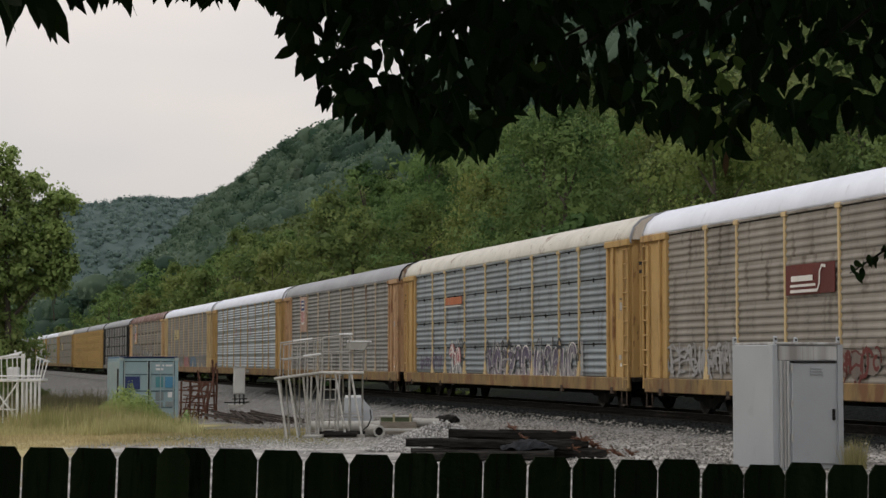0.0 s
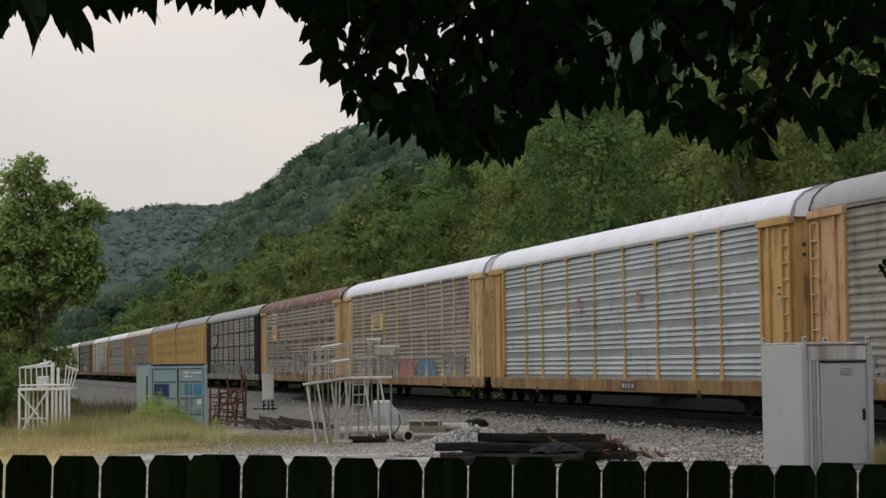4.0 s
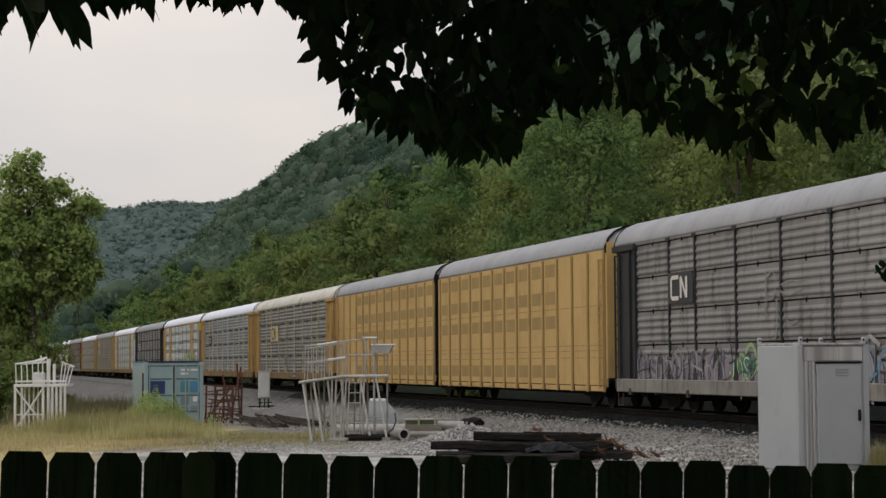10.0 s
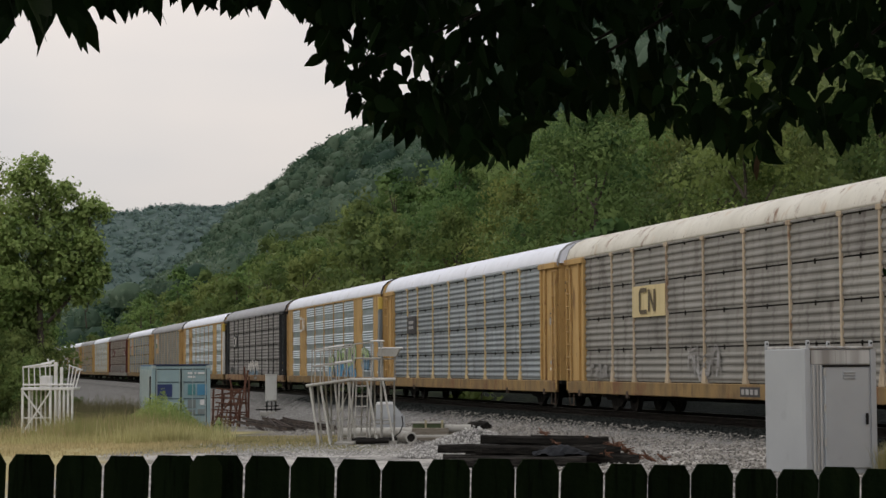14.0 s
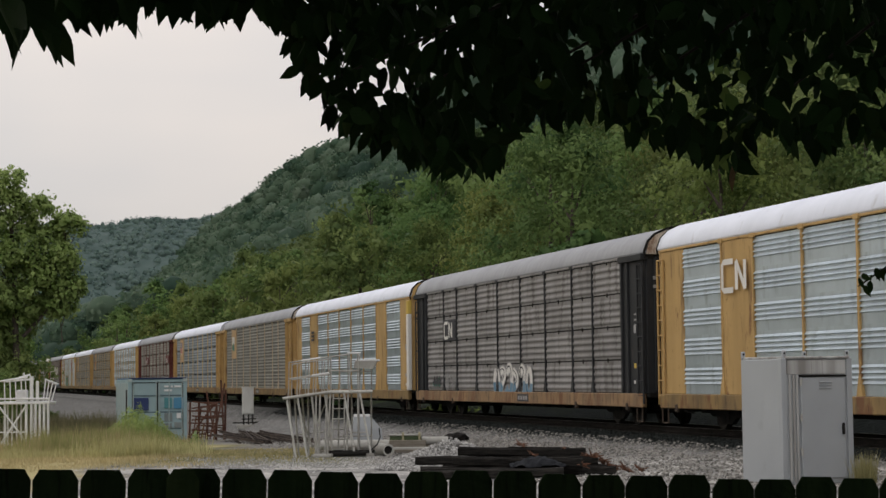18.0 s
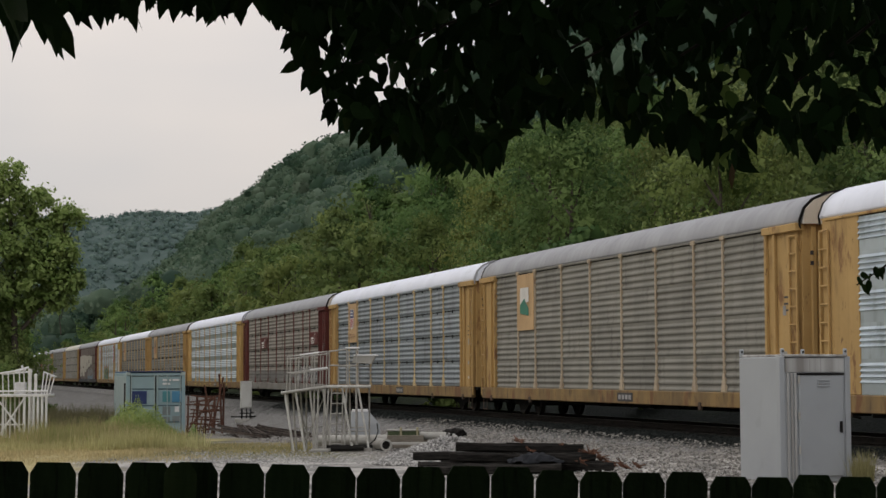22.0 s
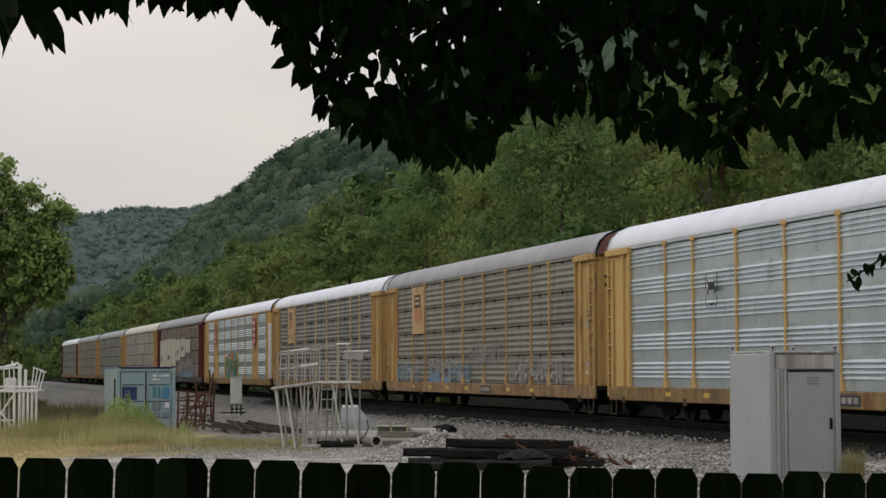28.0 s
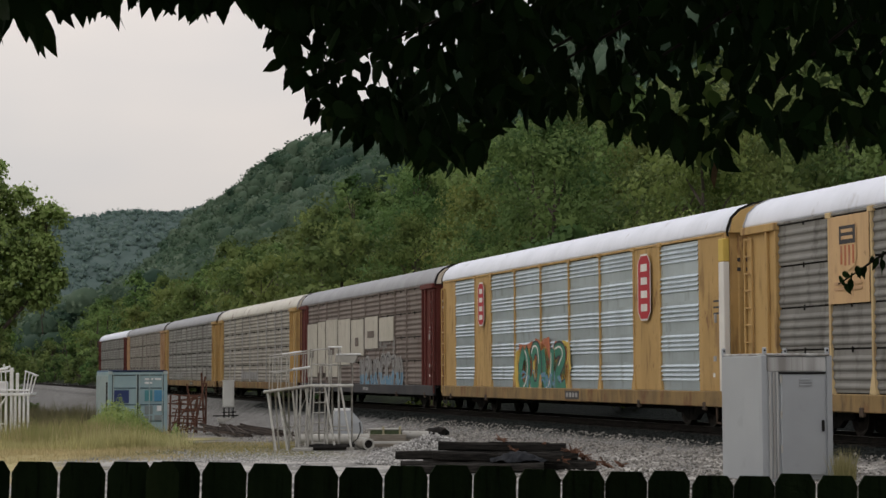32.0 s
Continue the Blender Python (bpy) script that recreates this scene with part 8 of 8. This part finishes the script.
def build_tie_pile():
    rng = random.Random(21)
    for px_, d, zz, tn, tilt, ln in ((848, 37.0, 0.09, 3, 0.5, 2.6), (905, 37.4, 0.09, -2, -0.4, 2.6), (962, 37.2, 0.09, 6, 0.8, 2.5), (840, 37.9, 0.09, 2, 0, 2.6), (898, 37.9, 0.28, 1, 0.6, 2.6), (928, 37.4, 0.28, -3, -1.0, 2.5), (905, 37.1, 0.27, -8, 1.2, 2.4), (908, 37.7, 0.46, -2, 1.4, 2.55), (858, 36.5, 0.09, -4, -0.5, 2.6), (832, 38.3, 0.27, 4, 1.0, 2.6), (1010, 37.9, 0.10, 14, 2.0, 1.5), (880, 38.5, 0.10, -6, 0.4, 2.6)):
        x, y, z = at(px_, d)
        t = thing("railway_tie", pose(x, y, z + zz, rng.uniform(-5, 5), tilt + rng.uniform(-0.6, 0.6), tn), "old black creosoted railway tie in a pile", "railway tie", "pile of old ties")
        part("timber", worn_tie(ln, 0.22, 0.175, rng), M_OLDTIE, t)
    for px_, d, zz, s in ((905, 37.6, 0.60, 0.10), (925, 37.3, 0.42, 0.08), (1030, 37.3, 0.34, 0.16), (1048, 37.4, 0.26, 0.13), (1066, 37.5, 0.14, 0.16), (1090, 37.6, 0.08, 0.14), (980, 37.6, 0.5, 0.08), (1012, 36.9, 0.22, 0.12), (1115, 37.8, 0.06, 0.1)):
        x, y, z = at(px_, d)
        t = thing("wood_scrap", pose(x, y, z + zz, 10, 20, rng.uniform(0, 180)), "splintered reddish scrap of rotten wood", "scrap", "wood scraps on the ties")
        for k in range(9):
            a = rng.uniform(0, 6.28)
            part("splinter", Mesh().bar((0, 0, 0), (math.cos(a) * s * 1.5, math.sin(a) * s * 1.5, rng.uniform(-0.3, 0.8) * s), 0.02, 5, 0.006), M_ROT, t)
        ms = Mesh()
        rings = [[(q * s, math.cos(k) * s * 0.4 * rng.uniform(0.6, 1.2), math.sin(k) * s * 0.35 * rng.uniform(0.6, 1.2)) for k in range(6)] for q in (-0.8, -0.3, 0.2, 0.75)]
        ms.loft(rings)
        part("block", ms, M_ROT, t)
    # a crumpled black sheet over the front ties
    x, y, z = at(935, 36.9)
    t = thing("tarpaulin", pose(x, y, z + 0.22, 0, 0, 4), "crumpled black plastic sheet over the ties", "tarpaulin")
    nx, ny = 16, 8
    hh = [[0.16 * math.sin(math.pi * i / nx) * math.sin(math.pi * j / ny) + rng.uniform(-0.035, 0.035) for j in range(ny + 1)] for i in range(nx + 1)]
    vs = [(-0.55 + 1.1 * i / nx, -0.3 + 0.6 * j / ny, hh[i][j] + q) for q in (0.0, -0.012) for i in range(nx + 1) for j in range(ny + 1)]
    k = (nx + 1) * (ny + 1)
    fs = [(i * (ny + 1) + j, (i + 1) * (ny + 1) + j, (i + 1) * (ny + 1) + j + 1, i * (ny + 1) + j + 1) for i in range(nx) for j in range(ny)]
    part("sheet", Mesh().add(vs, fs + [tuple(q + k for q in f[::-1]) for f in fs]), M_SHEET, t)


M_SHEET = weathered("black_plastic", (0.007, 0.008, 0.010), (0.018, 0.020, 0.024), 6.0, 0.75, spec=0.15)
M_OLDTIE = weathered("old_creosoted_timber", (0.010, 0.010, 0.009), (0.030, 0.027, 0.024), 5.0, 0.95, spec=0.1, bump=0.7, stretch=(1, 6, 6), vary=0.3)
build_tie_pile()


def stones(name, pts, lo, hi, seed, label, mat=None):
    rng = np.random.default_rng(seed)
    oc = np.array([(1, 0, 0), (-1, 0, 0), (0, 1, 0), (0, -1, 0), (0, 0, 1), (0, 0, -1)], float)
    fc = np.array([(0, 2, 4), (2, 1, 4), (1, 3, 4), (3, 0, 4), (2, 0, 5), (1, 2, 5), (3, 1, 5), (0, 3, 5)])
    n = len(pts)
    s = rng.uniform(lo, hi, (n, 1, 1)) * rng.uniform(0.6, 1.2, (n, 6, 1))
    q = rng.normal(size=(n, 3, 3))
    q, _ = np.linalg.qr(q)
    vs = (oc[None] * s) @ q + pts[:, None]
    # shared corners keep each stone one island
    me = bpy.data.meshes.new(name)
    me.from_pydata(vs.reshape(-1, 3).tolist(), [], (fc[None] + 6 * np.arange(n)[:, None, None]).reshape(-1, 3).tolist())
    me.materials.append(mat or M_GRIT)
    return tagged(new(name, me), label, "gravel", kind="stuff")


def grit(name, dark, light):
    m, n, l, b = material(name, 0.98, 0.0, 0.08)
    g = n.new("ShaderNodeNewGeometry")
    rp = n.new("ShaderNodeValToRGB")
    rp.color_ramp.elements[0].color, rp.color_ramp.elements[1].color = rgba(dark), rgba(light)
    l.new(g.outputs["Random Per Island"], rp.inputs[0])
    l.new(rp.outputs[0], b.inputs["Base Color"])
    return m


M_GRIT = grit("loose_stones", (0.092, 0.087, 0.08), (0.36, 0.342, 0.314))
M_HEAP = grit("pale_heap_stones", (0.16, 0.155, 0.15), (0.52, 0.51, 0.49))
# loose ballast holds the same painted shade as the ground below it
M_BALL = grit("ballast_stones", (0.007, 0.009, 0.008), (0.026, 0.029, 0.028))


def build_stones():
    rng = np.random.default_rng(61)
    n = 23000
    u, v = rng.uniform(18, 75, n), 10.5 + 8.6 * rng.uniform(0, 1, n) ** 0.85
    x, y = -u * ST + v * CT, u * CT + v * ST
    stones("yard_gravel", np.stack([x, y, height(u, v)], -1), 0.02, 0.055, 62, "loose pale grey gravel over the yard")
    n = 9000
    u, v = rng.uniform(20, 110, n), rng.uniform(18.7, 20.6, n)
    stones("track_ballast", np.stack([-u * ST + v * CT, u * CT + v * ST, height(u, v)], -1), 0.025, 0.05, 63, "dark oily track ballast, shade under the train in its colour", M_BALL)
    n = 7000
    d = rng.uniform(42.5, 49.0, n) + rng.normal(0, 0.8, n)
    x = (rng.uniform(330, 900, n) + rng.normal(0, 35, n) - 784) / 3350 * d
    stones("lane_stones", np.stack([x, d, height(*to_uv(x, d))], -1), 0.014, 0.034, 65, "small pale stones scattered over the worn lane", M_HEAP)
    # the heap beside the ties
    cx, cy, cz = at(784, 42)
    n = 7000
    a, r = rng.uniform(0, 6.28, n), np.sqrt(rng.uniform(0, 1, n)) * 1.5
    z = 0.66 * np.maximum(0, 1 - (r / 1.5)) ** 0.9
    stones("stone_heap", np.stack([cx + np.cos(a) * r * 1.15, cy + np.sin(a) * r, cz + z * rng.uniform(0.75, 1.0, n)], -1), 0.02, 0.05, 64, "heap of pale crushed stone", M_HEAP)


build_stones()

# ---------------------------------------------------------------- grass
M_DRY = foliage("dry_grass", (0.22, 0.215, 0.09), (0.42, 0.385, 0.19), 0.8, 0.1, 0.3, 0.5)
M_WEED = foliage("green_weeds", (0.15, 0.27, 0.075), (0.33, 0.46, 0.17), 0.7, 0.1, 0.35, 0.8)


def blades(name, x, y, tall, mat, seed, label, wide=0.03):
    rng = np.random.default_rng(seed)
    n = len(x)
    z = height(*to_uv(x, y))
    a = rng.uniform(0, 6.28, n)
    h = tall * rng.uniform(0.35, 1.1, n) * (0.75 + 0.45 * np.sin(x * 1.7 + 0.6 * y) * np.sin(y * 0.9 - x * 0.4))
    bend = rng.normal(0, 0.22, (n, 2)) * h[:, None]
    w = wide * rng.uniform(0.6, 1.3, n)
    dx, dy = np.cos(a) * w / 2, np.sin(a) * w / 2
    v = np.empty((n, 3, 3))
    v[:, 0] = np.stack([x - dx, y - dy, z - 0.02], -1)
    v[:, 1] = np.stack([x + dx, y + dy, z - 0.02], -1)
    v[:, 2] = np.stack([x + bend[:, 0], y + bend[:, 1], z + h], -1)
    me = quads_mesh(name, v.reshape(-1, 3), 3, mat)
    tagged(new(name, me), label, "grass", kind="stuff")


def build_grass():
    rng = np.random.default_rng(71)

    def band(n, px0, spread, d0, d1):
        d = rng.uniform(d0, d1, n)
        return (rng.normal(px0, spread, n) - 784) / 3350 * d, d

    def field(n, px0, px1, d0, d1):
        d = rng.uniform(d0, d1, n)
        return (rng.uniform(px0, px1, n) + rng.normal(0, 24, n) - 784) / 3350 * d, d + rng.normal(0, 0.8, n)

    x, d = field(15000, -140, 330, 44.5, 60)
    blades("lawn_grass", x, d, 0.11, M_STRAW, 74, "short pale dry grass at the gravel's edge", 0.03)
    x, d = field(5000, 330, 560, 46, 60)
    blades("lawn_grass", x, d, 0.10, M_DRY, 75, "short dry grass at the gravel's edge", 0.03)
    x, d = field(9000, -140, 300, 58, 84)
    blades("dry_grass", x, d, 0.28, M_DRY, 72, "dry yellow grass of the yard")
    x, d = band(11000, 150, 62, 57, 68)
    blades("tall_olive_grass", x, d, 0.86, M_OLIVE, 73, "tall dull green grass with seed heads", 0.022)
    x, d = band(3600, 140, 70, 56, 66)
    blades("tall_dry_grass", x, d, 1.0, M_STRAW, 76, "tall pale seed stalks above the grass", 0.014)
    x, d = band(5200, 235, 42, 51, 58)
    blades("feathery_grass", x, d, 0.58, M_STRAW, 77, "feathery straw-coloured grass clump", 0.03)
    x, d = band(2600, 60, 60, 52, 58)
    blades("feathery_grass", x, d, 0.34, M_STRAW, 78, "feathery straw-coloured grass clump", 0.03)
    x, d = band(700, 1508, 9, 33.2, 34.4)
    blades("grass_tuft", x, d, 0.55, M_DRY, 81, "dry grass tuft beside the cabinet", 0.014)
    x, d = field(13000, 10, 205, 82, 99)
    blades("rank_weeds", x, d, 1.25, M_RANK, 79, "rank dull weeds at the foot of the bank", 0.05)
    # broad-leaved weeds before the container
    for k, (c, d0, sp, n, tall) in enumerate(((224, 68, 0.62, 9500, 1.35), (256, 67, 0.5, 5600, 1.1), (196, 69, 0.42, 4200, 0.9), (330, 70, 0.10, 260, 0.5))):
        x0 = (c - 784) / 3350 * d0
        dx = rng.normal(0, sp, (n, 2))
        top = tall * np.exp(-(dx ** 2).sum(1) / (2.6 * sp * sp)) * (1 + 0.25 * np.sin(dx[:, 0] * 9) * np.sin(dx[:, 1] * 8 + 1))
        p = np.stack([x0 + dx[:, 0], d0 + dx[:, 1], gz(x0, d0) + top * rng.uniform(0.15, 1.0, n) ** 0.6], -1)
        way = np.stack([dx[:, 0] / sp, dx[:, 1] / sp, np.ones(n)], -1)
        tagged(new("weed_clump", leaf_mesh("weed_clump", leaf_quads(rng, p, 0.07, squash=0.5, facing=way, loose=0.7), M_WEED, way, 0.5)), "bright green leafy weeds before the container", "weeds", kind="stuff")


M_STRAW = foliage("straw_grass", (0.33, 0.31, 0.14), (0.56, 0.51, 0.27), 0.8, 0.1, 0.3, 0.5)
M_RANK = foliage("rank_weeds", (0.085, 0.085, 0.045), (0.15, 0.14, 0.075), 0.85, 0.1, 0.2, 0.5)
M_OLIVE = foliage("olive_grass", (0.19, 0.21, 0.08), (0.36, 0.37, 0.15), 0.8, 0.1, 0.3, 0.5)
build_grass()


# ---------------------------------------------------------------- what moves
def motions():
    turn = -90 + math.degrees(TH)
    for ob, s in train:
        rows = []
        for t in range(0, 33, 2):
            x, y, swing = on_track(U0 + UNIT * (s - travelled(t)))
            rows.append((t, pose(x, y, RAIL_Z, 0, 0, turn + swing)))
        walk(ob, rows)


motions()
